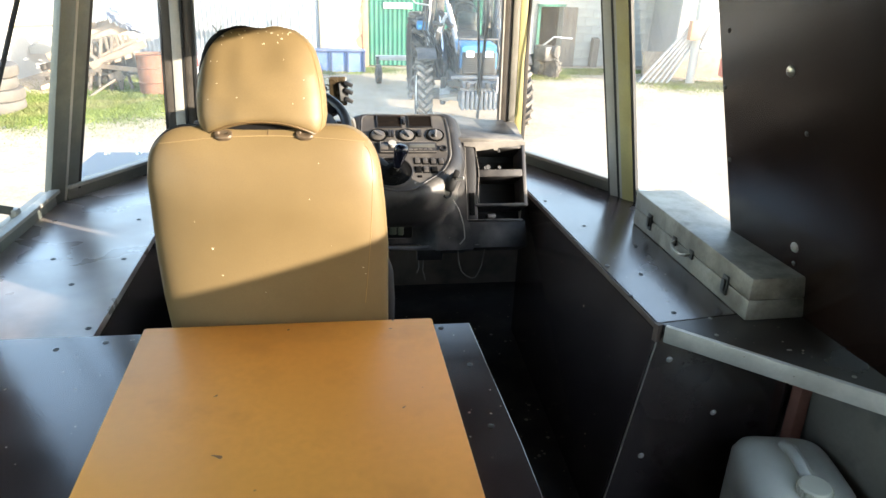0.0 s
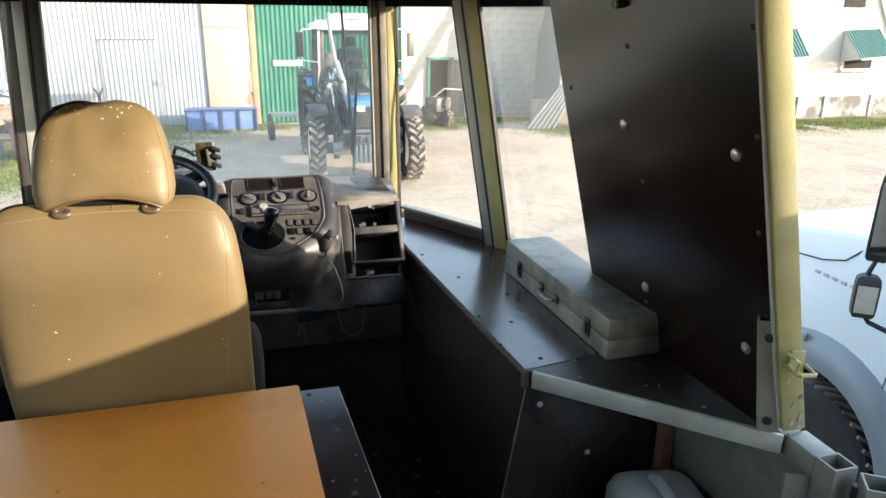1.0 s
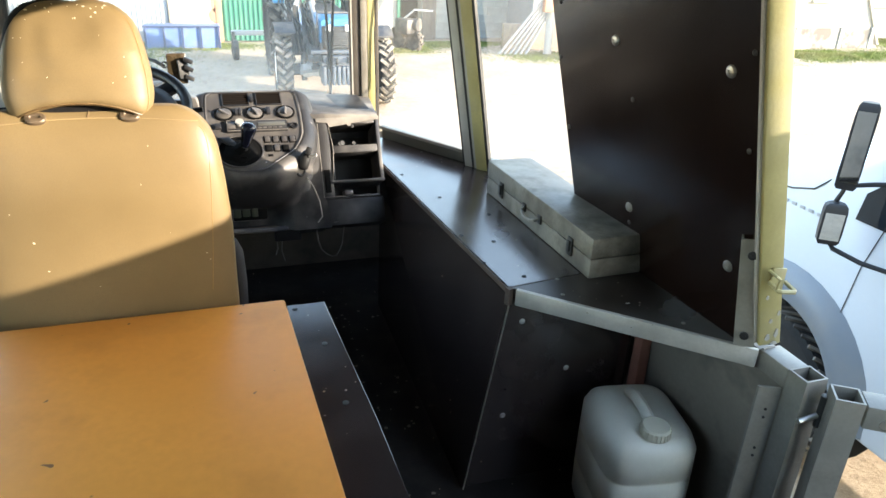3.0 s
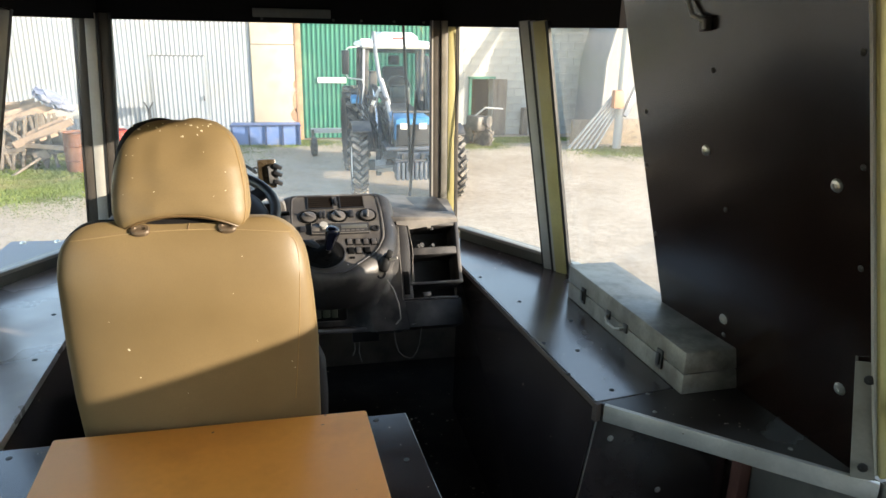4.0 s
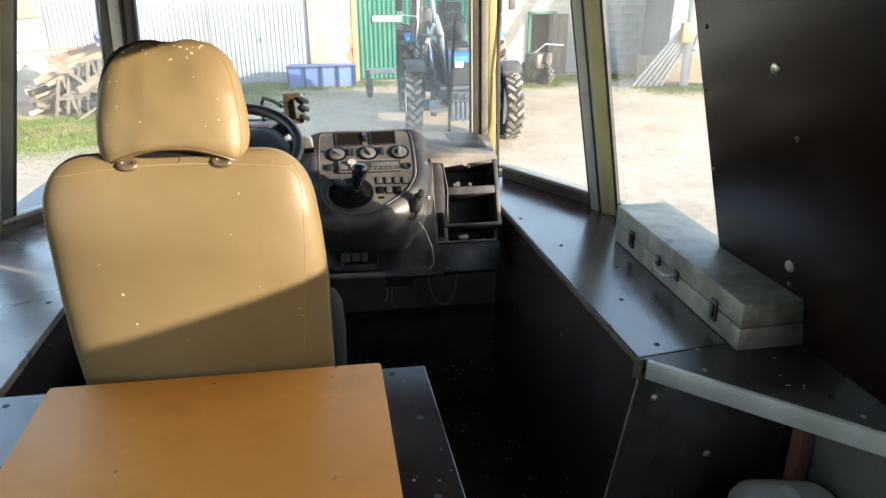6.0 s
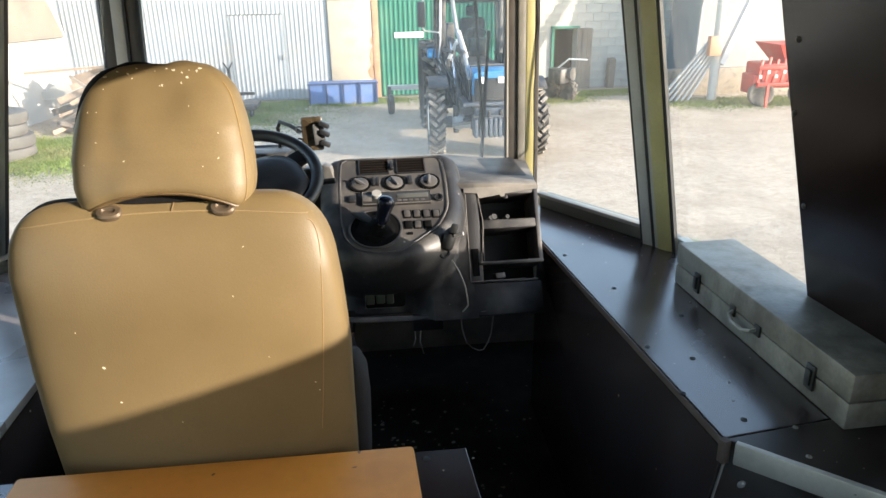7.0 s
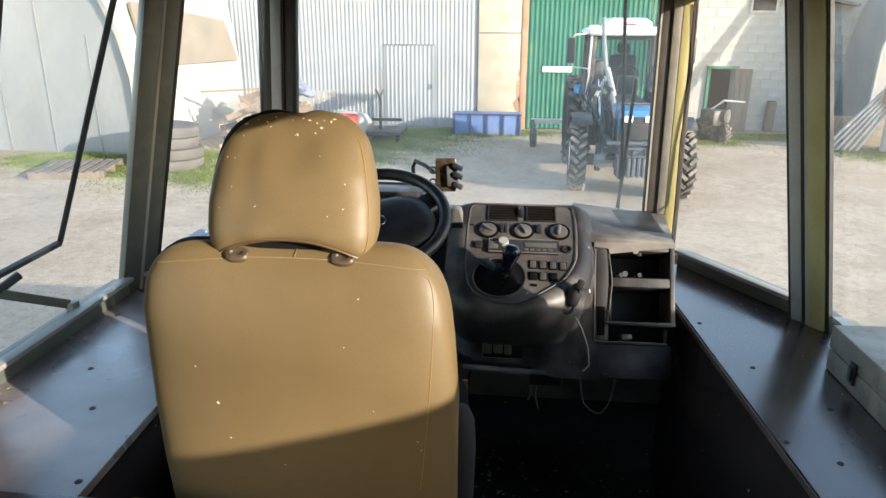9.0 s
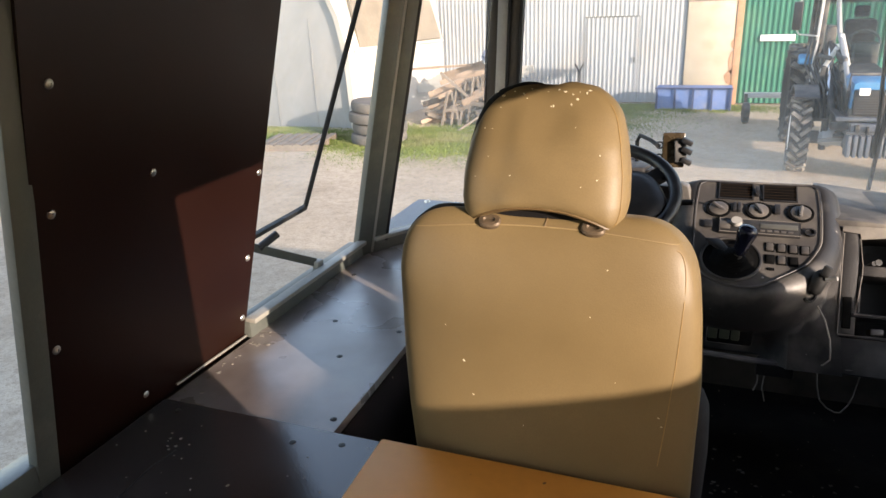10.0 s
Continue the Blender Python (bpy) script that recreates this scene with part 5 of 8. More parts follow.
# loose leads below the dashboard
for pts in ([(0.311, 0.792, 0.633), (0.330, 0.790, 0.60), (0.347, 0.790, 0.551), (0.352, 0.790, 0.52), (0.354, 0.790, 0.497), (0.342, 0.800, 0.475), (0.339, 0.84, 0.455), (0.341, 0.84, 0.42), (0.345, 0.84, 0.391), (0.355, 0.84, 0.355), (0.372, 0.84, 0.336), (0.392, 0.84, 0.326), (0.405, 0.84, 0.328), (0.418, 0.84, 0.350), (0.426, 0.84, 0.375), (0.437, 0.85, 0.445)], [(0.23, 0.90, 0.40), (0.225, 0.89, 0.34), (0.235, 0.89, 0.30)], [(0.21, 0.90, 0.40), (0.212, 0.89, 0.35), (0.204, 0.885, 0.33)]):
    tagged(part("lead", tube(B(), pts, 0.0019, 6), WIRE_PALE), "loose pale lead hanging under the dashboard", "wire", "loose leads")
tagged(part("pedal_rod", beam(B(), (0.03, 0.80, 0.43), (0.025, 0.72, 0.0), 0.016, 0.012, (1, 0, 0)), CUT_WOOD), "pale rod standing beside the seat", "rod")
tagged(part("wiper_lead", tube(B(), [(0.655, 1.325, 1.40), (0.662, 1.33, 1.2), (0.65, 1.325, 1.0), (0.655, 1.32, 0.8), (0.64, 1.25, 0.72), (0.61, 1.05, 0.60)], 0.0025, 6), WIRE), "thin black lead hanging along the pillar", "wire", "loose leads")
wiper = thing("wiper", (0.47, 1.41, 1.40), "black windscreen wiper hanging from the header", "wiper")
part("arm", tube(B(), [(0.462, 1.41, 1.42), (0.475, 1.412, 1.20), (0.490, 1.412, 0.95), (0.487, 1.405, 0.86)], 0.006), WIRE, wiper)
part("blade", beam(B(), (0.512, 1.40, 1.18), (0.488, 1.40, 0.74), 0.010, 0.012, (1, 0, 0)), WIRE, wiper, "long black wiper blade")

# ---- tool case on the sill ----
ALONG = Vector((0.863 - 0.882, 0.638 + 0.010, 0)).normalized()
ACROSS = Vector((ALONG.y, -ALONG.x, 0))
CO = Vector((0.884, -0.008, SILL))
case = thing("tool_case", CO, "long worn grey metal tool case, closed, on the sill", "tool case")
LC, WCASE, HC = 0.645, 0.150, 0.108


def case_box(bm, l0, l1, w0, w1, z0, z1, bev):
    pts = [CO + ALONG * a + ACROSS * b + Vector((0, 0, z0)) for a, b in ((l0, w0), (l1, w0), (l1, w1), (l0, w1))]
    return prism(bm, pts, (0, 0, z1 - z0), bev)


part("case_bottom", case_box(B(), 0, LC, 0, WCASE, 0.001, 0.052, 0.003), CASE, case)
part("case_lid", case_box(B(), -0.001, LC + 0.001, -0.001, WCASE + 0.001, 0.054, HC, 0.004), CASE, case, "worn lid, bright on top")
for a in (0.098, 0.528):
    lt = part("latch", case_box(B(), a - 0.012, a + 0.012, -0.006, -0.001, 0.024, 0.072, 0.001), DARK_STEEL, case, "dark spring latch")
    part("latch_loop", case_box(B(), a - 0.007, a + 0.007, -0.011, -0.006, 0.034, 0.064, 0.001), DARK_STEEL, lt)
hc = [CO + ALONG * a - ACROSS * o + Vector((0, 0, z)) for a, o, z in ((0.275, 0.002, 0.052), (0.279, 0.014, 0.048), (0.300, 0.020, 0.040), (0.340, 0.020, 0.040), (0.361, 0.014, 0.048), (0.365, 0.002, 0.052))]
part("handle", tube(B(), hc, 0.0045), TUBE_STEEL, case, "worn wire handle")
for a in (0.272, 0.368):
    part("handle_eye", case_box(B(), a - 0.010, a + 0.010, -0.005, 0.0, 0.040, 0.064, 0.001), DARK_STEEL, case)
knob = tagged(part("window_catch", lathe(B(), [(0.006, 0), (0.006, 0.02), (0.012, 0.024), (0.012, 0.034), (0, 0.036)], (1.005, 0.52, 0.645), (0.1, 0, 1), 14), DARK_STEEL), "small dark window catch on the rail", "catch")

# ---- canister in the alcove ----
can = thing("canister", (0.966, -0.19, 0.0), "white translucent plastic canister with cream screw cap", "canister")
CM = pose(0.966, -0.190, 0, 0, 0, -10)


def can_ring(z, hx, hy, p=4.5):
    return [CM @ Vector(q) for q in squircle(0, 0, z, hx, hy, p, 48)]


cb = loft(B(), [can_ring(z, hx, hy) for z, hx, hy in ((0.002, 0.10, 0.12), (0.012, 0.112, 0.132), (0.10, 0.114, 0.134), (0.104, 0.110, 0.130), (0.112, 0.110, 0.130), (0.116, 0.114, 0.134), (0.20, 0.114, 0.134), (0.204, 0.110, 0.130), (0.212, 0.110, 0.130), (0.216, 0.114, 0.134), (0.285, 0.113, 0.133), (0.310, 0.103, 0.123), (0.322, 0.086, 0.106), (0.327, 0.06, 0.08))])
part("can_body", cb, CAN, can, smooth=60)
part("can_handle", tube(B(), [CM @ Vector(q) for q in ((0, 0.078, 0.308), (0, 0.066, 0.328), (0, 0.035, 0.340), (0, -0.015, 0.342), (0, -0.045, 0.336), (0, -0.052, 0.312))], [0.016, 0.015, 0.014, 0.014, 0.015, 0.018], 12), CAN, can, "moulded carrying handle", smooth=60)
cap = part("screw_cap", lathe(B(), [(0.034, 0.0), (0.034, 0.022), (0.031, 0.026), (0, 0.026)], CM @ Vector((0.0, -0.088, 0.322)), (0, 0, 1), 28), CAP, can, "cream ribbed screw cap")
for k in range(24):
    a = 2 * math.pi * k / 24
    c = CM @ Vector((0.034 * math.cos(a), -0.088 + 0.034 * math.sin(a), 0.334))
    part("cap_rib", box(B(), c, (0.004, 0.004, 0.018), (0, 0, math.degrees(a))), CAP, cap, smooth=0)
part("floor_stay", beam(B(), (0.030, 1.30, 0.27), (-0.012, 1.30, 0.0), 0.016, 0.010, (0, 1, 0), 0.001), EDGE_PLY, dash, "pale worn stay from the dashboard to the floor")

# ---- the yard ----
def ground_mat():
    m = bpy.data.materials.new("dry_dirt_yard")
    m.use_nodes = True
    nt = m.node_tree
    n, l = nt.nodes, nt.links
    b = n["Principled BSDF"]
    co = n.new("ShaderNodeTexCoord")

    def noise_of(sc, detail, rough=0.6):
        t = n.new("ShaderNodeTexNoise")
        t.inputs["Scale"].default_value, t.inputs["Detail"].default_value, t.inputs["Roughness"].default_value = sc, detail, rough
        l.new(co.outputs["Object"], t.inputs["Vector"])
        return t.outputs[0]

    def ramp(src, lo, hi, a=0.0, z=1.0):
        r = n.new("ShaderNodeMapRange")
        for k, v in zip((1, 2, 3, 4), (lo, hi, a, z)):
            r.inputs[k].default_value = v
        l.new(src, r.inputs[0])
        return r.outputs[0]

    def mix(fac, a, c):
        x = n.new("ShaderNodeMix")
        x.data_type = "RGBA"
        l.new(fac, x.inputs[0])
        for slot, v in ((6, a), (7, c)):
            if hasattr(v, "links"):
                l.new(v, x.inputs[slot])
            else:
                x.inputs[slot].default_value = (*v, 1)
        return x.outputs[2]

    a = mix(ramp(noise_of(0.3, 6), 0.35, 0.65), (0.394, 0.321, 0.241), (0.489, 0.409, 0.319))
    a = mix(ramp(noise_of(1.3, 10, 0.78), 0.46, 0.70, 0, 0.75), a, (0.272, 0.218, 0.163))
    a = mix(ramp(noise_of(9, 10, 0.85), 0.48, 0.68, 0, 0.8), a, (0.213, 0.169, 0.127))
    a = mix(ramp(noise_of(40, 6, 0.8), 0.50, 0.66, 0, 0.7), a, (0.202, 0.161, 0.119))
    a = mix(ramp(noise_of(75, 3, 0.7), 0.63, 0.70, 0, 0.8), a, (0.613, 0.533, 0.437))
    l.new(a, b.inputs["Base Color"])
    b.inputs["Roughness"].default_value = 0.95
    b.inputs["Specular IOR Level"].default_value = 0.2
    bp = n.new("ShaderNodeBump")
    bp.inputs["Strength"].default_value, bp.inputs["Distance"].default_value = 0.7, 0.06
    l.new(noise_of(4.0, 12, 0.78), bp.inputs["Height"])
    l.new(bp.outputs[0], b.inputs["Normal"])
    return m


gb = B()
bmesh.ops.create_grid(gb, x_segments=2, y_segments=2, size=600, matrix=Matrix.Translation((0, 0, GROUND)))
tagged(part("ground", gb, ground_mat(), smooth=0), "dry sandy yard of trodden dirt", "ground", kind="structure")

GALV = mat("galvanised_sheet", (0.262, 0.288, 0.312), 0.50, metal=0.2, var=0.12, scale=0.8, fine=25, bump=0.05, dirt=(0.30, 0.28, 0.25), dirt_amt=0.35, dirt_scale=1.5)
GREEN = mat("green_profiled_sheet", (0.022, 0.140, 0.098), 0.5, var=0.12, scale=1.0, fine=30, bump=0.03, dirt=(0.10, 0.22, 0.14), dirt_amt=0.4, dirt_scale=1.4)
PLASTER = mat("cream_plaster", (0.43, 0.385, 0.305), 0.9, var=0.16, scale=1.6, fine=14, bump=0.5, dirt=(0.33, 0.27, 0.20), dirt_amt=0.6, dirt_scale=2.6, bump_size=0.01)
RUST = mat("rusty_brick_edge", (0.40, 0.24, 0.15), 0.9, var=0.3, scale=4, fine=30, bump=0.4, bump_size=0.01)
BLOCK = mat("grey_cinder_block", (0.37, 0.365, 0.335), 0.95, var=0.16, scale=3, fine=40, bump=0.5, rand=0.15, bump_size=0.008)
MORTAR = mat("mortar", (0.35, 0.345, 0.318), 0.95, var=0.1, scale=5, bump=0.3)
SHEET = mat("weathered_hangar_sheet", (0.27, 0.285, 0.295), 0.5, metal=0.3, var=0.2, scale=0.6, fine=14, bump=0.05, dirt=(0.24, 0.23, 0.21), dirt_amt=0.4, dirt_scale=0.9, stretch=(1, 1, 0.35))
DULL_SHEET = mat("dull_grey_sheet", (0.24, 0.25, 0.255), 0.6, var=0.2, scale=0.6, fine=14, bump=0.05, dirt=(0.22, 0.22, 0.21), dirt_amt=0.4, dirt_scale=0.9, stretch=(1, 1, 0.35))
WHITEWALL = mat("white_painted_sheet", (0.40, 0.388, 0.357), 0.7, var=0.06, scale=0.8, fine=15, bump=0.05, dirt=(0.5, 0.47, 0.40), dirt_amt=0.3, dirt_scale=1.0)
TARP = mat("brown_tarpaulin", (0.175, 0.155, 0.125), 0.8, var=0.2, scale=2, fine=20, bump=0.2)
DARK = mat("dark_interior", (0.012, 0.012, 0.012), 0.9, var=0.2, bump=0)
OLDWOOD = mat("weathered_wood", (0.17, 0.145, 0.12), 0.85, var=0.3, scale=6, fine=40, bump=0.3, stretch=(1, 1, 0.2))
FRESHWOOD = mat("sawn_timber", (0.33, 0.245, 0.18), 0.8, var=0.3, scale=4, fine=30, bump=0.3, rand=0.6)
BLUE = mat("tractor_blue_paint", (0.035, 0.17, 0.34), 0.4, var=0.1, scale=4, bump=0.05, dirt=(0.25, 0.24, 0.22), dirt_amt=0.35, dirt_scale=5)
CRATE_BLUE = mat("faded_blue_paint", (0.10, 0.17, 0.36), 0.55, var=0.12, scale=4, bump=0.05, dirt=(0.22, 0.22, 0.24), dirt_amt=0.4, dirt_scale=5)
MACHINE = mat("dark_machine_paint", (0.035, 0.037, 0.040), 0.55, var=0.25, scale=6, bump=0.1, dirt=(0.24, 0.21, 0.17), dirt_amt=0.4, dirt_scale=4)
TYRE = mat("dusty_tyre", (0.035, 0.034, 0.033), 0.85, var=0.2, scale=8, fine=60, bump=0.2, dirt=(0.26, 0.23, 0.19), dirt_amt=0.55, dirt_scale=4, dirt_lo=0.4, dirt_hi=0.65)
WHITE = mat("white_paint", (0.78, 0.78, 0.76), 0.4, var=0.04, scale=3, bump=0.02)
GREY_PAINT = mat("grey_arm_paint", (0.42, 0.43, 0.43), 0.45, var=0.1, scale=5, bump=0.05)
REDP = mat("red_paint", (0.42, 0.035, 0.025), 0.5, var=0.15, scale=5, bump=0.05)
RUSTY = mat("rusty_steel", (0.17, 0.075, 0.045), 0.8, var=0.3, scale=6, bump=0.3)
TRUCK = mat("pale_blue_white_truck_paint", (0.66, 0.71, 0.76), 0.22, var=0.02, scale=2, bump=0.0, coat=0.4, rvar=0.03)
TRUCK_DARK = mat("truck_black_plastic", (0.02, 0.02, 0.022), 0.5, var=0.15, bump=0.1)
MIRROR = mat("mirror_face", (0.8, 0.82, 0.84), 0.03, metal=1.0, var=0.0, bump=0, rvar=0.0)
# rubber of the tyre stack, its colour lightened for the haze of the glass
HAZED_TYRE = mat("hazed_old_rubber", (0.105, 0.10, 0.092), 0.85, var=0.25, scale=4, fine=40, bump=0.3)
TARP_BLUE = mat("blue_grey_tarpaulin", (0.17, 0.19, 0.25), 0.6, var=0.2, scale=3, bump=0.3)
ORANGE_BOX = mat("orange_box_paint", (0.40, 0.20, 0.12), 0.5, var=0.1, bump=0.05)
TRUCK_GLASS = mat("dark_vehicle_glass", (0.02, 0.025, 0.03), 0.06, var=0.1, bump=0, rvar=0.02)
CAB_GLASS = glass_mat("tractor_cab_glass", 0.012, (0.80, 0.86, 0.85))
DECK = mat("dull_deck_plate", (0.16, 0.17, 0.19), 0.6, var=0.2, scale=6, bump=0.1)

FENCE_SHEET = mat("grey_fence_sheet", (0.125, 0.135, 0.14), 0.6, var=0.12, scale=1.5, fine=20, bump=0.05)
STAINED = mat("stained_concrete", (0.36, 0.35, 0.33), 0.9, var=0.25, scale=1.5, fine=14, bump=0.3, dirt=(0.08, 0.076, 0.07), dirt_amt=0.9, dirt_scale=2.2, dirt_lo=0.42, dirt_hi=0.58)
GREEN_PALE = mat("faded_green_sheet", (0.070, 0.165, 0.145), 0.5, var=0.12, scale=2, bump=0.03)
FLARE = mat("grey_blue_fender_flare", (0.19, 0.215, 0.245), 0.35, var=0.05, scale=3, bump=0.05, dirt=(0.28, 0.27, 0.25), dirt_amt=0.3, dirt_scale=4)
WALL = 16.2


def corrugated(bm, x0, x1, z0, z1, y, period=0.10, depth=0.010):
    pts, x = [], x0
    while x < x1:
        for f, d in ((0.0, 0), (0.30, 0), (0.45, 1), (0.75, 1), (0.90, 0)):
            if x + f * period <= x1:
                pts.append((x + f * period, y - d * depth))
        x += period
    pts.append((x1, y))
    lo, hi = [bm.verts.new((px, py, z0)) for px, py in pts], [bm.verts.new((px, py, z1)) for px, py in pts]
    for i in range(len(pts) - 1):
        bm.faces.new((lo[i], lo[i + 1], hi[i + 1], hi[i]))
    return bm


TOP = 3.6
barn = thing("barn", (0, WALL + 3, GROUND), "long barn with galvanised and green profiled steel gates", "barn")
part("core", box(B(), (-3.0, WALL + 3.12, (GROUND + TOP) / 2), (14.0, 6.0, TOP - GROUND), bev=0.02), PLASTER, barn)
gate = part("gate", corrugated(B(), -9.8, -0.70, GROUND + 0.02, TOP - 0.1, WALL), GALV, barn, "galvanised profiled steel gate", smooth=0)
wicket = part("wicket_door", corrugated(B(), -2.94, -1.72, GROUND + 0.06, 0.735, WALL - 0.012), GALV, gate, "small door cut into the gate", smooth=0)
for a, b in (((-2.95, 0.74), (-1.71, 0.74)), ((-2.95, 0.74), (-2.95, GROUND + 0.05)), ((-1.71, 0.74), (-1.71, GROUND + 0.05))):
    part("door_gap", beam(B(), (a[0], WALL - 0.05, a[1]), (b[0], WALL - 0.05, b[1]), 0.016 if a[1] == b[1] else 0.007, 0.01, (0, 0, 1) if a[1] == b[1] else (1, 0, 0)), MACHINE, wicket, "worn edge of the small door", smooth=0)
part("door_handle", box(B(), (-1.80, WALL - 0.06, -0.22), (0.03, 0.04, 0.12), bev=0.01), MACHINE, wicket)
part("plaster_pier", box(B(), (-0.19, WALL + 0.02, (GROUND + TOP) / 2), (1.0, 0.16, TOP - GROUND), bev=0.01), PLASTER, barn, "cream plastered pier")
part("pier_joint", box(B(), (-0.19, WALL - 0.064, 1.02), (0.98, 0.012, 0.028)), OLDWOOD, barn)
part("rusty_jamb", box(B(), (0.385, WALL - 0.02, (GROUND + TOP) / 2), (0.14, 0.12, TOP - GROUND), bev=0.01), RUST, barn, "rusty brown gate jamb")
for k, (w, h, z) in enumerate(((0.10, 0.55, -0.30), (0.16, 0.35, -0.62), (0.08, 0.22, 0.10), (0.06, 0.30, -0.92))):
    part("flaked_plaster", prism(B(), [(0.318, WALL - 0.062, z - h / 2), (0.318, WALL - 0.062, z + h / 2), (0.318 - w * 0.5, WALL - 0.062, z + h * 0.42), (0.318 - w, WALL - 0.062, z + h * 0.1), (0.318 - w * 0.7, WALL - 0.062, z - h * 0.3)], (0, -0.006, 0)), RUST, barn, "bare rusty patch where plaster has flaked", smooth=0)
part("green_gate", corrugated(B(), 0.46, 3.95, GROUND + 0.03, TOP - 0.1, WALL, 0.11, 0.022), GREEN, barn, "green profiled steel gate", smooth=0)
part("sign_board", box(B(), (1.165, WALL - 0.06, 0.212), (0.68, 0.015, 0.13), bev=0.003), WHITE, barn, "blank white sign board")

# block-built annex with a doorway
annex = thing("annex", (6.2, WALL + 2, GROUND), "cinder block annex with an open plank door", "annex")
AY = WALL + 0.4
ab = B()
for x0, x1, z0, z1 in ((3.9, 4.74, GROUND, 2.3), (5.36, 8.6, GROUND, 2.3), (4.74, 5.36, 0.25, 2.3)):
    box(ab, ((x0 + x1) / 2, AY + 0.2, (z0 + z1) / 2), (x1 - x0, 0.385, z1 - z0))
part("wall", ab, MORTAR, annex)
part("room", box(B(), (5.05, AY + 1.2, -0.3), (2.0, 1.6, 2.2)), DARK, annex, "dark inside of the annex")
part("door_frame", box(B(), (4.74, AY - 0.01, -0.48), (0.07, 0.1, 1.46)), GREEN, annex, "green painted door frame")
part("door_frame", box(B(), (5.05, AY - 0.01, 0.265), (0.72, 0.1, 0.06)), GREEN, annex, "green painted door frame")
pd = part("plank_door", box(B(), (5.52, AY - 0.12, -0.48), (0.34, 0.04, 1.42), (0, 0, -12)), OLDWOOD, annex, "weathered plank door standing open")
for k in range(3):
    part("door_plank", box(B(), (5.40 + 0.115 * k, AY - 0.122 - 0.024 * k, -0.48), (0.105, 0.045, 1.44), (0, 0, -12)), OLDWOOD, pd)
part("window_frame", box(B(), (5.79, AY - 0.01, 1.72), (0.60, 0.08, 0.46)), GREY_PAINT, annex)
part("window_pane", box(B(), (5.79, AY - 0.055, 1.72), (0.50, 0.02, 0.38)), DARK, annex, "dark small window")
part("roof", prism(B(), [(3.6, AY - 0.35, 2.36), (7.75, AY - 0.35, 1.62), (7.75, AY + 4, 1.62), (3.6, AY + 4, 2.36)], (0, 0, 0.06)), OLDWOOD, annex, "weathered lean-to roof edge")
part("plank_stack", box(B(), (6.22, AY - 0.15, -0.85), (0.16, 0.2, 0.72), (6, 0, 0)), OLDWOOD, annex)


# arched hangars: sheet-clad half barrels with flat ends
def hangar(name, foot, side, y0, y1, radius, label, end_mat, side_mat, rise=5.2, ribs=True, bulge=0.62, trim=None, far=1.0):
    t = thing(name, (foot + side * radius, (y0 + y1) / 2, GROUND), label, "hangar", "hangars")
    arc = []
    for i in range(25):
        a = math.pi * i / 24
        arc.append((foot + side * radius * (1 - math.cos(a) * (1.0 if i < 12 else far)), GROUND + rise * max(0.0, math.sin(a)) ** bulge))
    bm = B()
    lo, hi = [bm.verts.new((x, y0, z)) for x, z in arc], [bm.verts.new((x, y1, z)) for x, z in arc]
    for i in range(24):
        bm.faces.new((lo[i], lo[i + 1], hi[i + 1], hi[i]))
    part("barrel", bm, side_mat, t, smooth=60)
    part("end_wall", prism(B(), [(x, y0 + 0.05, z) for x, z in arc], (0, 0.06, 0)), end_mat, t, smooth=0)
    part("end_trim", tube(B(), [(x, y0, z) for x, z in arc], 0.05 if trim else 0.13, 6), trim or WHITEWALL, t)
    if ribs:
        for k in range(1, 9):
            x = foot + side * k * 0.95
            z1 = GROUND + rise * (1 - ((x - foot - side * radius) / radius) ** 2) ** 0.5 * 0.8
            part("seam_strip", box(B(), (x, y0 + 0.035, (GROUND + z1) / 2), (0.018, 0.02, z1 - GROUND)), SHEET, t)
    return t


left_hangar = hangar("hangar", -6.95, -1, 12.1, 16.0, 6.0, "arched hangar with grey sheet end and white flank", SHEET, WHITEWALL)
flank = [Vector(p) for p in ((-6.90, 12.10, GROUND), (-6.43, 16.05, GROUND), (-6.48, 16.05, 0.30), (-6.70, 16.05, 1.9), (-7.62, 12.10, 2.4), (-6.93, 12.10, 0.35))]
part("flank_wall", prism(B(), [flank[k] for k in (0, 1, 2, 5)], (-0.08, 0, 0)), WHITEWALL, left_hangar, "white lower flank")
part("flank_roof", prism(B(), [flank[k] for k in (5, 2, 3, 4)], (-0.08, 0, -0.02)), WHITEWALL, left_hangar, "white leaning upper flank")
part("flank_panel", prism(B(), [(-6.95, 12.42, 0.40), (-6.48, 15.86, 0.36), (-6.60, 15.50, 1.26), (-7.22, 12.55, 1.62)], (0.05, 0, 0.02)), TARP, left_hangar, "brown cover panel on the flank")
part("flank_rail", beam(B(), (-6.90, 12.15, 0.36), (-6.45, 16.0, 0.31), 0.06, 0.05, (0, 0, 1), 0.01), WHITEWALL, left_hangar, "pale rail below the cover")
right_hangar = hangar("hangar", 7.70, 1, 15.0, 22.0, 6.5, "dull grey arched hangar", DULL_SHEET, DULL_SHEET, ribs=False, bulge=0.48, trim=DULL_SHEET, far=0.3)

part("base_wall", box(B(), (9.2, 14.86, GROUND + 0.30), (4.6, 0.12, 0.60), bev=0.01), GREY_SHEET, right_hangar, "dark gap below the sheeting")

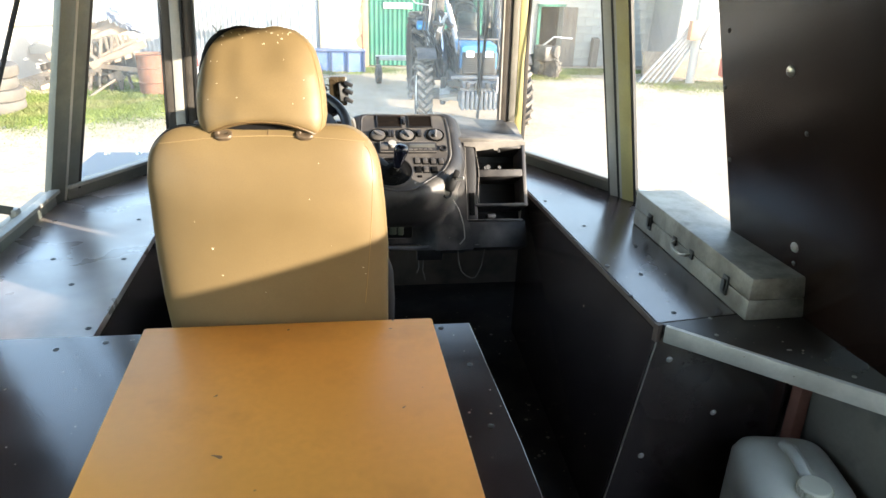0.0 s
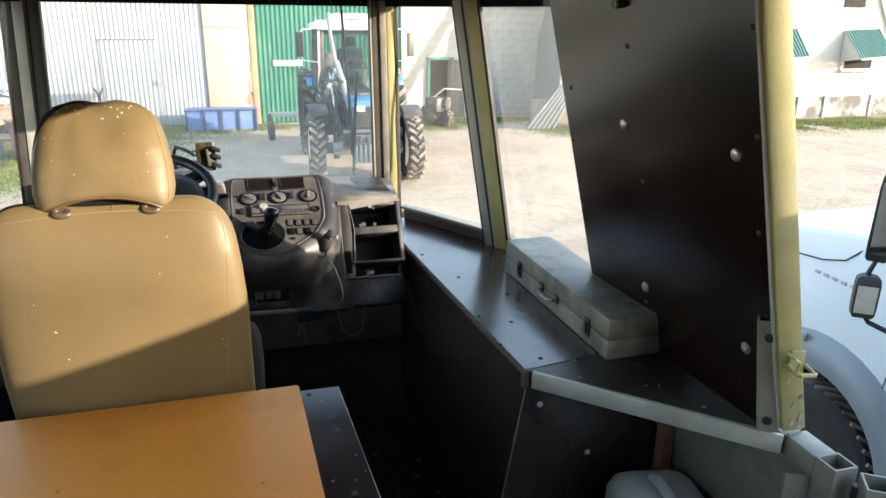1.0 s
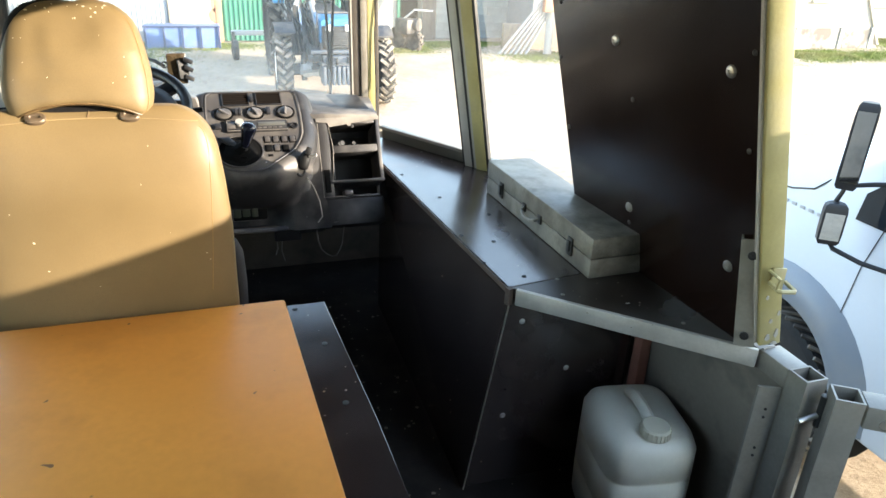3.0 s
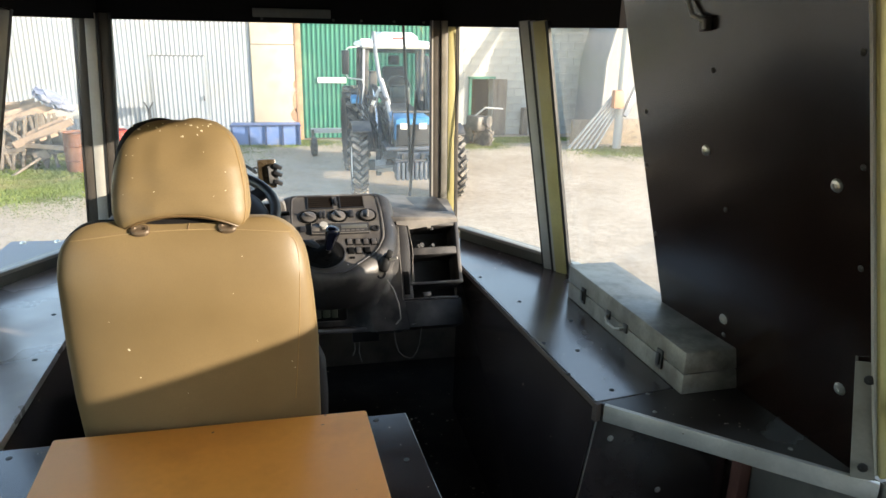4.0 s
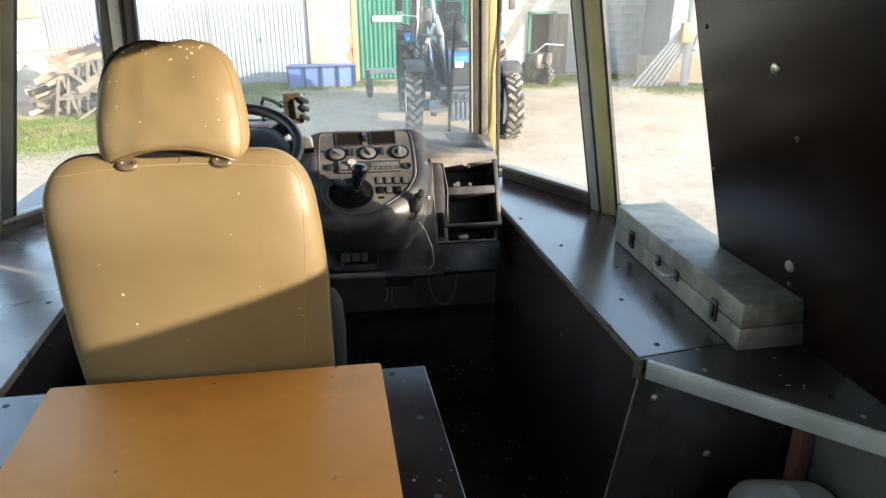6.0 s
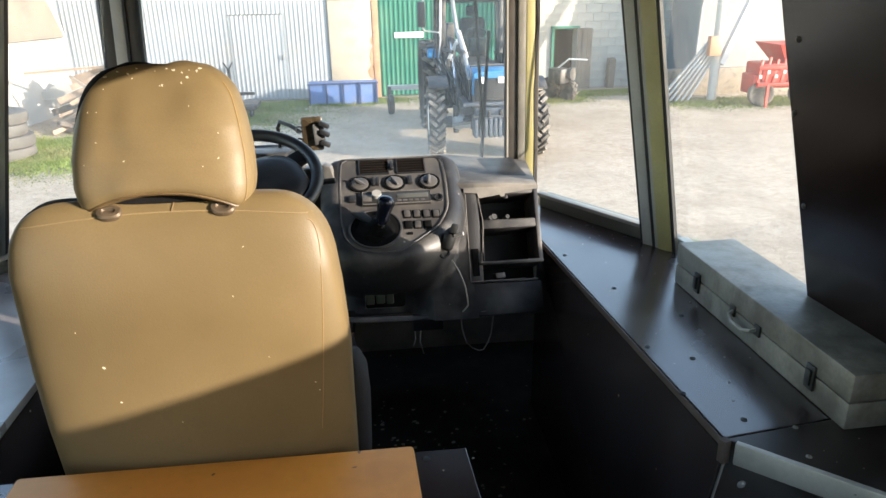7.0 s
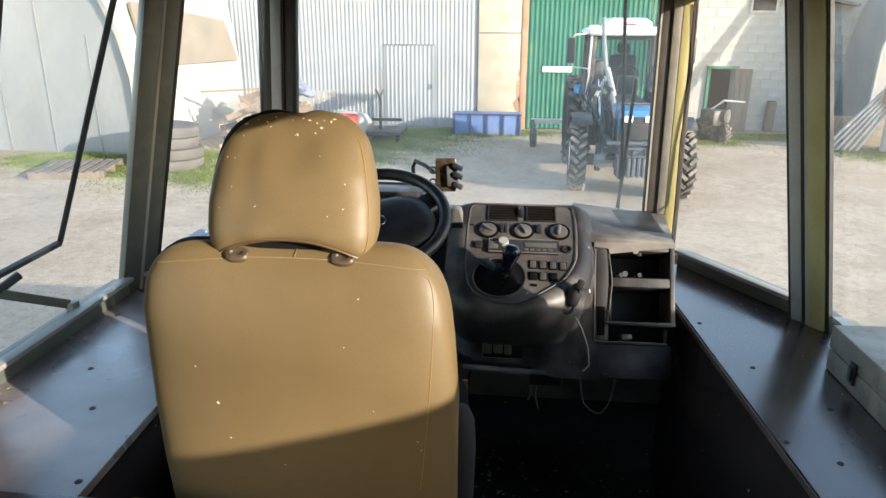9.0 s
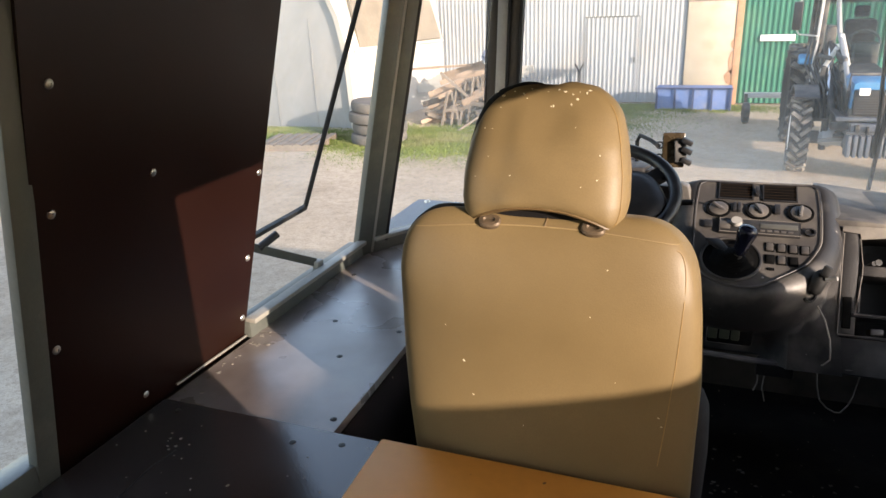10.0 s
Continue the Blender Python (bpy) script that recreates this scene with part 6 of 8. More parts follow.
# white house with awnings far to the side
HY = 14.52
house = thing("white_house", (15.5, HY + 2, GROUND), "white house end wall with green awnings over its windows", "house")
part("wall", prism(B(), [(11.6, HY, GROUND), (18.45, HY, GROUND), (18.41, HY, -1.13), (16.78, HY, 1.72), (15.7, HY, 3.4), (14.4, HY, 4.2), (11.6, HY, 4.2)], (0, 6.0, 0)), WHITEWALL, house)
part("edge_trim", beam(B(), (18.43, HY - 0.02, -1.13), (15.72, HY - 0.02, 3.45), 0.10, 0.06, (0, 1, 0), 0.01), WHITEWALL, house, "sloping pale edge of the end wall")
part("plinth", box(B(), (15.0, HY - 0.02, (GROUND - 0.66) / 2), (6.3, 0.06, -0.66 - GROUND)), STAINED, house, "stained concrete plinth")
for x in (12.6, 13.6, 14.55, 15.42, 16.98, 18.1):
    part("plinth_pier", box(B(), (x, HY - 0.05, (GROUND - 0.64) / 2), (0.12, 0.08, -0.64 - GROUND), bev=0.01), BLOCK, house)
for x in (13.55, 16.25):
    part("window_surround", box(B(), (x, HY - 0.01, 0.33), (1.06, 0.06, 0.62), bev=0.01), WHITEWALL, house)
    part("window", box(B(), (x + 0.04, HY - 0.03, 0.33), (0.90, 0.05, 0.50)), DARK, house, "dark window")
    part("window_sill", box(B(), (x, HY - 0.06, 0.02), (1.1, 0.12, 0.05), bev=0.01), WHITEWALL, house)
    c = [Vector((x - 0.56, HY - 0.02, 1.04)), Vector((x + 0.54, HY - 0.02, 1.08)), Vector((x + 0.46, HY - 0.72, 0.42)), Vector((x - 0.56, HY - 0.72, 0.36))]
    aw = part("awning", prism(B(), c, Vector((0, 0, 0.02))), GREEN_PALE, house, "faded green profiled awning")
    for k in range(13):
        t = k / 12
        part("awning_rib", beam(B(), c[0].lerp(c[1], t) + Vector((0, -0.01, 0.03)), c[3].lerp(c[2], t) + Vector((0, -0.01, 0.03)), 0.035, 0.02, (1, 0, 0)), GREEN_PALE, aw, smooth=0)
    for q, s in ((c[0], c[3]), (c[1], c[2])):
        part("awning_cheek", prism(B(), [q, s, Vector((q.x, HY - 0.02, s.z - 0.1))], (0.02, 0, 0)), WHITEWALL, aw)
    part("awning_rim", beam(B(), c[3], c[2], 0.05, 0.03, (0, 0, 1)), WHITEWALL, aw)
part("upper_window", box(B(), (15.85, HY - 0.01, 1.95), (0.66, 0.05, 0.60)), DARK, house, "dark window")
fence = thing("yard_fence", (24, 15.9, GROUND), "grey profiled sheet fence beyond the house", "fence")
for k in range(6):
    part("fence_rail", box(B(), (19.55 + 2.0 * k, 15.87, GROUND + 0.95), (1.96, 0.02, 0.06)), MACHINE, fence)
    part("fence_panel", box(B(), (19.55 + 2.0 * k, 15.9, GROUND + 0.87), (1.96, 0.04, 1.62), bev=0.005), FENCE_SHEET, fence)
    part("fence_post", box(B(), (18.55 + 2.0 * k, 15.95, GROUND + 0.86), (0.06, 0.06, 1.72)), MACHINE, fence)


# ---- tyres and wheels ----
def tyre_profile(r, w):
    return [(r * 0.60, -w * 0.42), (r * 0.72, -w * 0.5), (r * 0.90, -w * 0.5), (r * 0.975, -w * 0.42), (r, -w * 0.2), (r, w * 0.2), (r * 0.975, w * 0.42), (r * 0.90, w * 0.5), (r * 0.72, w * 0.5), (r * 0.60, w * 0.42)]


def tyre(bm, c, axis, r, w):
    return lathe(bm, tyre_profile(r, w), c, axis, 36)


def tread(parent, c, axis, r, w, lugs, lug, material=None):
    """The lugs round a tyre, as one part."""
    bm = B()
    ax = Vector(axis).normalized()
    up = Vector((0, 0, 1)) if abs(ax.z) < 0.9 else Vector((1, 0, 0))
    sd = ax.cross(up).normalized()
    for k in range(lugs):
        for s in (-1, 1):
            a = 2 * math.pi * (k + 0.25 * (s + 1)) / lugs
            b = a + 0.20
            d0, d1 = math.cos(a) * sd + math.sin(a) * up, math.cos(b) * sd + math.sin(b) * up
            beam(bm, Vector(c) + d0 * (r + lug * 0.3) + ax * (s * 0.03 * w), Vector(c) + d1 * (r * 0.985 + lug * 0.3) + ax * (s * 0.47 * w), lug * 1.3, lug * 1.5, d0)
    ob = part("tread", bm, material or TYRE, parent, smooth=0)
    ob["kind"] = "stuff"
    return ob


# ---- tractor ----
TYRE_DARK = mat("dark_tyre_groove", (0.018, 0.018, 0.018), 0.9, var=0.2, scale=8, bump=0.2, dirt=(0.12, 0.105, 0.09), dirt_amt=0.3, dirt_scale=5)
LUG = mat("dust_worn_lugs", (0.070, 0.066, 0.061), 0.9, var=0.25, scale=9, bump=0.2, dirt=(0.30, 0.27, 0.23), dirt_amt=0.6, dirt_scale=6, dirt_lo=0.38, dirt_hi=0.62)
LOADER_GREY = mat("dull_grey_loader_paint", (0.20, 0.21, 0.22), 0.5, var=0.15, scale=5, bump=0.05)
WEIGHT = mat("blue_grey_casting", (0.045, 0.058, 0.078), 0.6, var=0.2, scale=6, bump=0.1, dirt=(0.24, 0.22, 0.2), dirt_amt=0.4, dirt_scale=5)
TX, TF, TR = 1.93, 9.85, 12.25
tractor = thing("tractor", (TX, 11.0, GROUND), "blue farm tractor with front loader arms and a white roof", "tractor")
for s in (-1, 1):
    fx = TX + (0.71 if s > 0 else -0.76)
    y = TF + (0.18 if s < 0 else -0.18)
    wh = part("front_wheel", tyre(B(), (fx, y, GROUND + 0.52), (1, 0.05 * s, 0), 0.50, 0.25), TYRE_DARK, tractor, "dusty lugged front tyre")
    tread(wh, (fx, y, GROUND + 0.52), (1, 0.05 * s, 0), 0.50, 0.25, 22, 0.032, LUG)
    part("front_rim", lathe(B(), [(0.32, -0.10), (0.31, 0.10), (0.12, 0.06), (0.10, -0.02), (0, -0.02)], (fx, y, GROUND + 0.52), (1, 0, 0), 24), WHITE, wh, "white rim")
    ar = [(fx - s * 0.02, y - 0.57 * math.cos(a), GROUND + 0.55 + 0.62 * math.sin(a)) for a in [math.pi * (0.30 + 0.42 * k / 10) for k in range(11)]]
    fb = B()
    loft(fb, [[(x + dx, yy, z + dz) for dx, dz in ((-0.15, 0), (0.15, 0), (0.15, 0.03), (-0.15, 0.03))] for x, yy, z in ar])
    part("front_mudguard", fb, MACHINE, tractor, "black front mudguard")
    rx = TX + 0.14 + s * 0.74
    rw = part("rear_wheel", tyre(B(), (rx, TR, GROUND + 0.78), (1, 0, 0), 0.77, 0.42), TYRE_DARK, tractor, "large lugged rear tyre")
    tread(rw, (rx, TR, GROUND + 0.78), (1, 0, 0), 0.77, 0.42, 22, 0.048, LUG)
    part("rear_rim", lathe(B(), [(0.47, -0.15), (0.46, 0.15), (0.2, 0.1), (0.18, 0.0), (0, 0.0)], (rx, TR, GROUND + 0.78), (1, 0, 0), 24), WHITE, rw, "white rim")
    part("rear_mudguard", prism(B(), [(rx - 0.16 * s, 11.62, 0.12), (rx - 0.16 * s, 11.70, 0.30), (rx - 0.16 * s, 12.6, 0.34), (rx - 0.16 * s, 12.8, 0.15)], (0.28 * s, 0, 0), 0.03), MACHINE, tractor, "dark rear mudguard")
    part("mudguard_cap", prism(B(), [(rx - 0.08 * s, 11.46, 0.12), (rx - 0.08 * s, 11.50, 0.20), (rx - 0.08 * s, 11.60, 0.28), (rx - 0.08 * s, 11.64, 0.12)], (0.22 * s, 0, 0), 0.025), BLUE, tractor, "blue mudguard cap")
    part("side_lamp", box(B(), (rx - 0.05 * s, 11.55, 0.36), (0.14, 0.10, 0.09), bev=0.01), MACHINE, tractor)
def hood_part(rows):
    """A stretch of the hood between cross-sections (y, half width, foot, top)."""
    return loft(B(), [[(TX + u * w, y, z0 + (z1 - z0) * v) for u, v in ((-1, 0), (1, 0), (1, 0.75), (0.8, 1), (-0.8, 1), (-1, 0.75))] for y, w, z0, z1 in rows])


part("hood", hood_part(((9.32, 0.26, 0.0, 0.11), (9.40, 0.28, 0.0, 0.15), (9.95, 0.285, 0.0, 0.16))), BLUE, tractor, "blue engine hood")
part("hood_rear", hood_part(((9.96, 0.27, 0.0, 0.15), (11.1, 0.29, 0.0, 0.17))), MACHINE, tractor, "dark rear of the hood")
part("guard_bar", tube(B(), [(TX - 0.30, 9.5, -0.3), (TX - 0.31, 9.36, 0.0), (TX - 0.30, 9.42, 0.20), (TX + 0.30, 9.42, 0.20), (TX + 0.31, 9.36, 0.0), (TX + 0.30, 9.5, -0.3)], 0.022, 8), MACHINE, tractor, "dark guard bar round the hood")
part("engine_block", box(B(), (TX, 10.25, -0.30), (0.46, 1.7, 0.44), bev=0.03), MACHINE, tractor, "dark engine below the hood")
part("radiator_frame", box(B(), (TX, 9.36, -0.27), (0.56, 0.08, 0.34), bev=0.02), MACHINE, tractor)
part("grille", box(B(), (TX, 9.31, -0.14), (0.50, 0.06, 0.32), bev=0.01), SEAL, tractor, "black grille")
for k in range(7):
    part("grille_bar", box(B(), (TX, 9.276, -0.27 + 0.032 * k), (0.44, 0.012, 0.010)), MACHINE, tractor)
part("bumper_bar", box(B(), (TX - 0.02, 9.20, -0.33), (0.84, 0.07, 0.05), bev=0.01), WEIGHT, tractor, "blue grey cross bar before the grille")
part("hitch_box", box(B(), (TX + 0.02, 9.16, -0.44), (0.58, 0.12, 0.13), bev=0.015), WEIGHT, tractor, "blue-grey hitch casting")
for u, z, w in ((-0.20, -0.43, 0.05), (-0.08, -0.45, 0.035), (0.10, -0.43, 0.05), (0.20, -0.45, 0.04)):
    part("hitch_lug", box(B(), (TX + u, 9.08, z), (w, 0.06, 0.09), bev=0.008), SEAL, tractor)
for s in (-1, 1):
    part("headlight", box(B(), (TX + s * 0.145, 9.268, 0.0), (0.12, 0.03, 0.09), bev=0.01), WHITE, tractor, "square white headlight")
for s in (-1, 1):
    part("hood_cheek", box(B(), (TX + s * 0.265, 9.45, -0.10), (0.03, 0.26, 0.24), bev=0.008), BLUE, tractor, "blue hood cheek")
weights = part("front_weights", box(B(), (TX, 9.12, -0.62), (0.62, 0.10, 0.30), bev=0.01), MACHINE, tractor)
for k in range(9):
    part("weight_slab", box(B(), (TX - 0.28 + 0.07 * k, 9.05, -0.64), (0.045, 0.20, 0.27), bev=0.008), WEIGHT, weights)
part("front_axle", box(B(), (TX, TF, GROUND + 0.52), (1.3, 0.14, 0.16), bev=0.02), MACHINE, tractor)
part("chassis", box(B(), (TX, 10.9, GROUND + 0.62), (0.50, 2.9, 0.42), bev=0.03), MACHINE, tractor)
part("plate_white", box(B(), (TX + 0.30, 9.02, -0.42), (0.12, 0.01, 0.24)), WHITE, tractor, "blank white plate")
# cab
CY0, CY1, CW = 11.15, 12.55, 0.60
TF0, TX = TX, TX + 0.08
for x, y in ((TX - CW, CY0), (TX + CW, CY0), (TX - CW, CY1), (TX + CW, CY1), (TX - CW, 11.9), (TX + CW, 11.9)):
    part("cab_pillar", beam(B(), (x, y, -0.15), (x * 0.94 + TX * 0.06, y, 1.17), 0.07, 0.07, (1, 0, 0), 0.01), MACHINE, tractor)
part("cab_floor", box(B(), (TX, 11.85, -0.20), (1.36, 1.5, 0.2), bev=0.02), MACHINE, tractor)
cg = part("cab_window", prism(B(), [(TX - CW, CY0 - 0.02, 0.25), (TX + CW, CY0 - 0.02, 0.25), (TX + CW * 0.94, CY0 - 0.02, 1.15), (TX - CW * 0.94, CY0 - 0.02, 1.15)], (0, 0.01, 0)), CAB_GLASS, tractor, "cab windscreen", smooth=0)
cg.visible_shadow = False
part("cab_window", prism(B(), [(TX - CW, CY1, 0.2), (TX + CW, CY1, 0.2), (TX + CW * 0.94, CY1, 1.15), (TX - CW * 0.94, CY1, 1.15)], (0, 0.01, 0)), CAB_GLASS, tractor, "cab rear window", smooth=0).visible_shadow = False
part("cab_roof", loft(B(), [[(TX + u * w, 11.85 + v * d, z) for u, v in ((-1, -1), (1, -1), (1, 1), (-1, 1))] for w, d, z in ((0.61, 0.80, 1.09), (0.65, 0.84, 1.12), (0.63, 0.82, 1.17), (0.50, 0.66, 1.22))]), WHITE, tractor, "white cab roof")
part("roof_unit", loft(B(), [[(TX + u * w, 11.75 + v * d, z) for u, v in ((-1, -1), (1, -1), (1, 1), (-1, 1))] for w, d, z in ((0.36, 0.45, 1.21), (0.35, 0.44, 1.29), (0.26, 0.36, 1.36))]), WHITE, tractor, "white air conditioning unit")
part("roof_lamp", box(B(), (TX, 11.31, 1.26), (0.20, 0.02, 0.03)), REDP, tractor)
part("cab_seat", box(B(), (TX + 0.05, 12.1, 0.35), (0.45, 0.2, 0.8), bev=0.06), BLACK_CLOTH, tractor)
part("cab_console", box(B(), (TX + 0.05, 11.35, 0.22), (0.34, 0.22, 0.46), bev=0.05), MACHINE, tractor, "dark dash tower in the cab")
part("seat_headrest", box(B(), (TX + 0.05, 12.12, 0.86), (0.22, 0.10, 0.18), bev=0.04), BLACK_CLOTH, tractor)
part("sun_visor", box(B(), (TX, 11.18, 1.06), (1.06, 0.02, 0.09), bev=0.006), MACHINE, tractor, "dark strip above the windscreen")
part("cab_wiper", tube(B(), [(TX + 0.30, 11.11, 1.02), (TX + 0.36, 11.10, 0.80), (TX + 0.38, 11.10, 0.42)], 0.010, 6), SEAL, tractor)
part("document_sheet", box(B(), (TX - 0.40, 11.12, 0.40), (0.13, 0.008, 0.10)), WHITE, tractor, "white sheet behind the windscreen")
part("cab_wheel", torus(B(), (TX + 0.05, 11.55, 0.45), (0, -0.7, 0.7), 0.2, 0.02, 28, 8), MACHINE, tractor)
for s in (-1, 1):
    mx = TX + s * 0.93
    mr = part("mirror_arm", tube(B(), [(TX + s * 0.62, 11.12, 1.13), (TX + s * 0.70, 11.06, 1.12), (mx - s * 0.03, 11.0, 1.10), (mx, 11.0, 1.06), (mx, 11.0, 0.64), (mx - s * 0.03, 11.0, 0.60), (TX + s * 0.62, 11.12, 0.56)], 0.014), GREY_PAINT, tractor, "pale tubular mirror frame")
    part("mirror_head", box(B(), (mx + s * 0.02, 10.98, 0.86), (0.13, 0.05, 0.40), (0, 0, 20 * s), 0.02), TRUCK_DARK, mr, "black mirror")
    part("pillar_trim", beam(B(), (TX + s * (CW + 0.05), CY0 - 0.01, -0.10), (TX + s * (CW * 0.94 + 0.05), CY0 - 0.01, 1.12), 0.04, 0.05, (1, 0, 0), 0.008), GREY_PAINT, tractor, "pale corner strip of the cab")
    part("door_handle_bar", tube(B(), [(TX + s * 0.66, 11.2, 0.1), (TX + s * 0.70, 11.15, 0.14), (TX + s * 0.70, 11.15, 0.66), (TX + s * 0.66, 11.2, 0.70)], 0.012, 6), MACHINE, tractor)
    part("indicator_lamp", box(B(), (TX + s * 0.60, 11.06, 1.145), (0.12, 0.06, 0.07), bev=0.012), WHITE, tractor, "pale corner lamp")
    part("work_lamp", box(B(), (TX + s * 0.6, 11.0, 1.22), (0.16, 0.06, 0.06), bev=0.01), WHITE, tractor)
    ax = TX + s * 0.50
    part("loader_mast", beam(B(), (ax, 10.95, -0.45), (ax, 10.85, 0.72), 0.13, 0.18, (1, 0, 0), 0.01), MACHINE, tractor)
part("loader_arm", tube(B(), [(TX - 0.46, 11.0, 1.36), (TX - 0.45, 10.85, 1.0), (TX - 0.42, 10.6, 0.62), (TX - 0.36, 10.2, 0.30), (TX - 0.34, 9.7, -0.05)], 0.035, 8), LOADER_GREY, tractor, "dull grey loader arm")
part("loader_arm", tube(B(), [(TX + 0.46, 11.0, 0.95), (TX + 0.42, 10.6, 0.62), (TX + 0.36, 10.2, 0.30), (TX + 0.34, 9.7, -0.05)], 0.045, 8), MACHINE, tractor)
for s in (-1, 1):
    part("loader_link", beam(B(), (TX + s * 0.52, 10.9, 0.50), (TX + s * 0.36, 10.15, 0.28), 0.06, 0.10, (1, 0, 0), 0.01), MACHINE, tractor)
    part("loader_cylinder", cyl(B(), (TX + s * 0.46, 10.9, 0.30), (TX + s * 0.46, 10.0, -0.42), 0.045), MACHINE, tractor)
    part("cylinder_rod", cyl(B(), (TX + s * 0.50, 10.95, 0.72), (TX + s * 0.49, 10.3, -0.2), 0.022), CHROME, tractor)
    part("side_frame", box(B(), (TX + s * 0.43, 10.3, -0.42), (0.10, 1.6, 0.16), bev=0.02), MACHINE, tractor)
    part("steer_link", beam(B(), (TX + s * 0.2, 9.66, GROUND + 0.55), (TX + s * 0.62, 9.70, GROUND + 0.50), 0.05, 0.05, (0, 0, 1)), LOADER_GREY, tractor)
    part("hub_casting", lathe(B(), [(0.10, -0.10), (0.13, -0.04), (0.13, 0.05), (0.08, 0.09), (0, 0.09)], (TX + s * 0.52, TF - 0.02, GROUND + 0.52), (s, 0, 0), 16), GREY_PAINT, tractor, "pale hub casting")
    part("king_pin", cyl(B(), (TX + s * 0.55, TF - 0.06, GROUND + 0.36), (TX + s * 0.55, TF - 0.06, GROUND + 0.78), 0.045), MACHINE, tractor)
    part("axle_arm", beam(B(), (TX + s * 0.12, TF - 0.10, GROUND + 0.46), (TX + s * 0.50, TF - 0.08, GROUND + 0.50), 0.12, 0.09, (0, 0, 1), 0.02), GREY_PAINT, tractor, "pale axle arm")
    part("steer_cylinder", cyl(B(), (TX + s * 0.10, 9.60, GROUND + 0.60), (TX + s * 0.46, 9.62, GROUND + 0.58), 0.03), MACHINE, tractor)
for k, (x0, z0, x1, z1) in enumerate(((-0.60, 0.10, -0.44, 0.46), (-0.55, -0.20, -0.30, 0.05), (-0.66, 0.34, -0.50, 0.30), (-0.40, 0.62, -0.28, 0.20), (-0.58, -0.35, -0.58, 0.20), (-0.34, 0.42, -0.36, -0.30))):
    part("loader_valve", beam(B(), (TX + x0, 10.55, z0), (TX + x1, 10.45, z1), 0.07 if k % 2 else 0.045, 0.06, (0, 1, 0), 0.01), MACHINE if k % 3 else GREY_PAINT, tractor)
part("battery_box", box(B(), (TX - 0.52, 10.75, -0.42), (0.26, 0.55, 0.34), bev=0.03), MACHINE, tractor, "dark box beside the engine")
part("cab_step", box(B(), (TX - 0.66, 11.2, GROUND + 0.42), (0.22, 0.30, 0.04), bev=0.008), MACHINE, tractor)
for k in range(9):
    x = TX - 0.72 + 0.055 * k
    part("hydraulic_hose", tube(B(), [(x, 11.0, 0.55 - 0.05 * k), (x - 0.08, 10.7, 0.2), (x + 0.05, 10.35, -0.1), (x + 0.12, 10.2, -0.5)], 0.016, 6), MACHINE, tractor)
part("exhaust", cyl(B(), (TX + 0.30, 10.7, 0.25), (TX + 0.30, 10.7, 1.1), 0.045), MACHINE, tractor)
TX = TF0
part("cross_frame", box(B(), (TX, 9.45, -0.46), (0.9, 0.1, 0.1), bev=0.01), MACHINE, tractor)
for s in (-1, 1):
    part("push_frame", beam(B(), (TX + s * 0.34, 9.4, -0.45), (TX + s * 0.42, 11.0, -0.40), 0.08, 0.12, (1, 0, 0)), MACHINE, tractor)

# ---- things along the barn ----
CRATE_DARK = mat("dark_blue_frame_paint", (0.035, 0.055, 0.12), 0.55, var=0.15, bump=0.05)
crate = thing("steel_crate", (-0.42, 15.4, GROUND), "long faded blue steel crate in three bays", "crate")
part("crate_body", box(B(), (-0.42, 15.45, GROUND + 0.25), (1.55, 0.5, 0.46), bev=0.01), CRATE_BLUE, crate)
for k in range(5):
    part("crate_rib", box(B(), (-1.17 + 0.375 * k, 15.18, GROUND + 0.25), (0.04, 0.05, 0.47)), CRATE_DARK, crate)
part("crate_rim", box(B(), (-0.42, 15.19, GROUND + 0.47), (1.58, 0.05, 0.035)), CRATE_DARK, crate)

FADED_RED = mat("faded_red_drum_paint", (0.42, 0.045, 0.030), 0.6, var=0.25, scale=8, bump=0.1, dirt=(0.24, 0.14, 0.10), dirt_amt=0.4, dirt_scale=5, dirt_lo=0.45, dirt_hi=0.7)
for x, y, m, lab in ((-3.62, 12.42, RUSTY, "rusty brown steel drum"), (-3.12, 12.62, FADED_RED, "red steel drum with a white band")):
    d = thing("steel_drum", (x, y, GROUND), lab, "drum", "drums by the timber")
    part("shell", lathe(B(), [(0.26, 0), (0.27, 0.01), (0.27, 0.24), (0.285, 0.25), (0.27, 0.26), (0.27, 0.50), (0.285, 0.51), (0.27, 0.52), (0.27, 0.73), (0.28, 0.75), (0.26, 0.74), (0.258, 0.71), (0, 0.71)], (x, y, GROUND), (0, 0, 1), 28), m, d)
    if m is FADED_RED:
        part("white_band", lathe(B(), [(0.273, 0.27), (0.273, 0.49)], (x, y, GROUND), (0, 0, 1), 28), WHITE, d, "white painted band")

cart = thing("trolley", (-2.6, 14.3, GROUND), "low dark steel trolley with an upright handle", "trolley")
part("bed", box(B(), (-2.55, 14.2, GROUND + 0.22), (0.75, 0.9, 0.08), bev=0.01), MACHINE, cart)
part("upright", box(B(), (-2.70, 14.2, GROUND + 0.58), (0.06, 0.06, 0.78)), MACHINE, cart)
for s in (-1, 1):
    part("fork", beam(B(), (-2.70, 14.2, GROUND + 0.94), (-2.70 + 0.09 * s, 14.2, GROUND + 1.10), 0.035, 0.03, (0, 1, 0)), MACHINE, cart)
part("crossbar", box(B(), (-2.5, 13.9, GROUND + 0.50), (0.65, 0.06, 0.06)), MACHINE, cart)
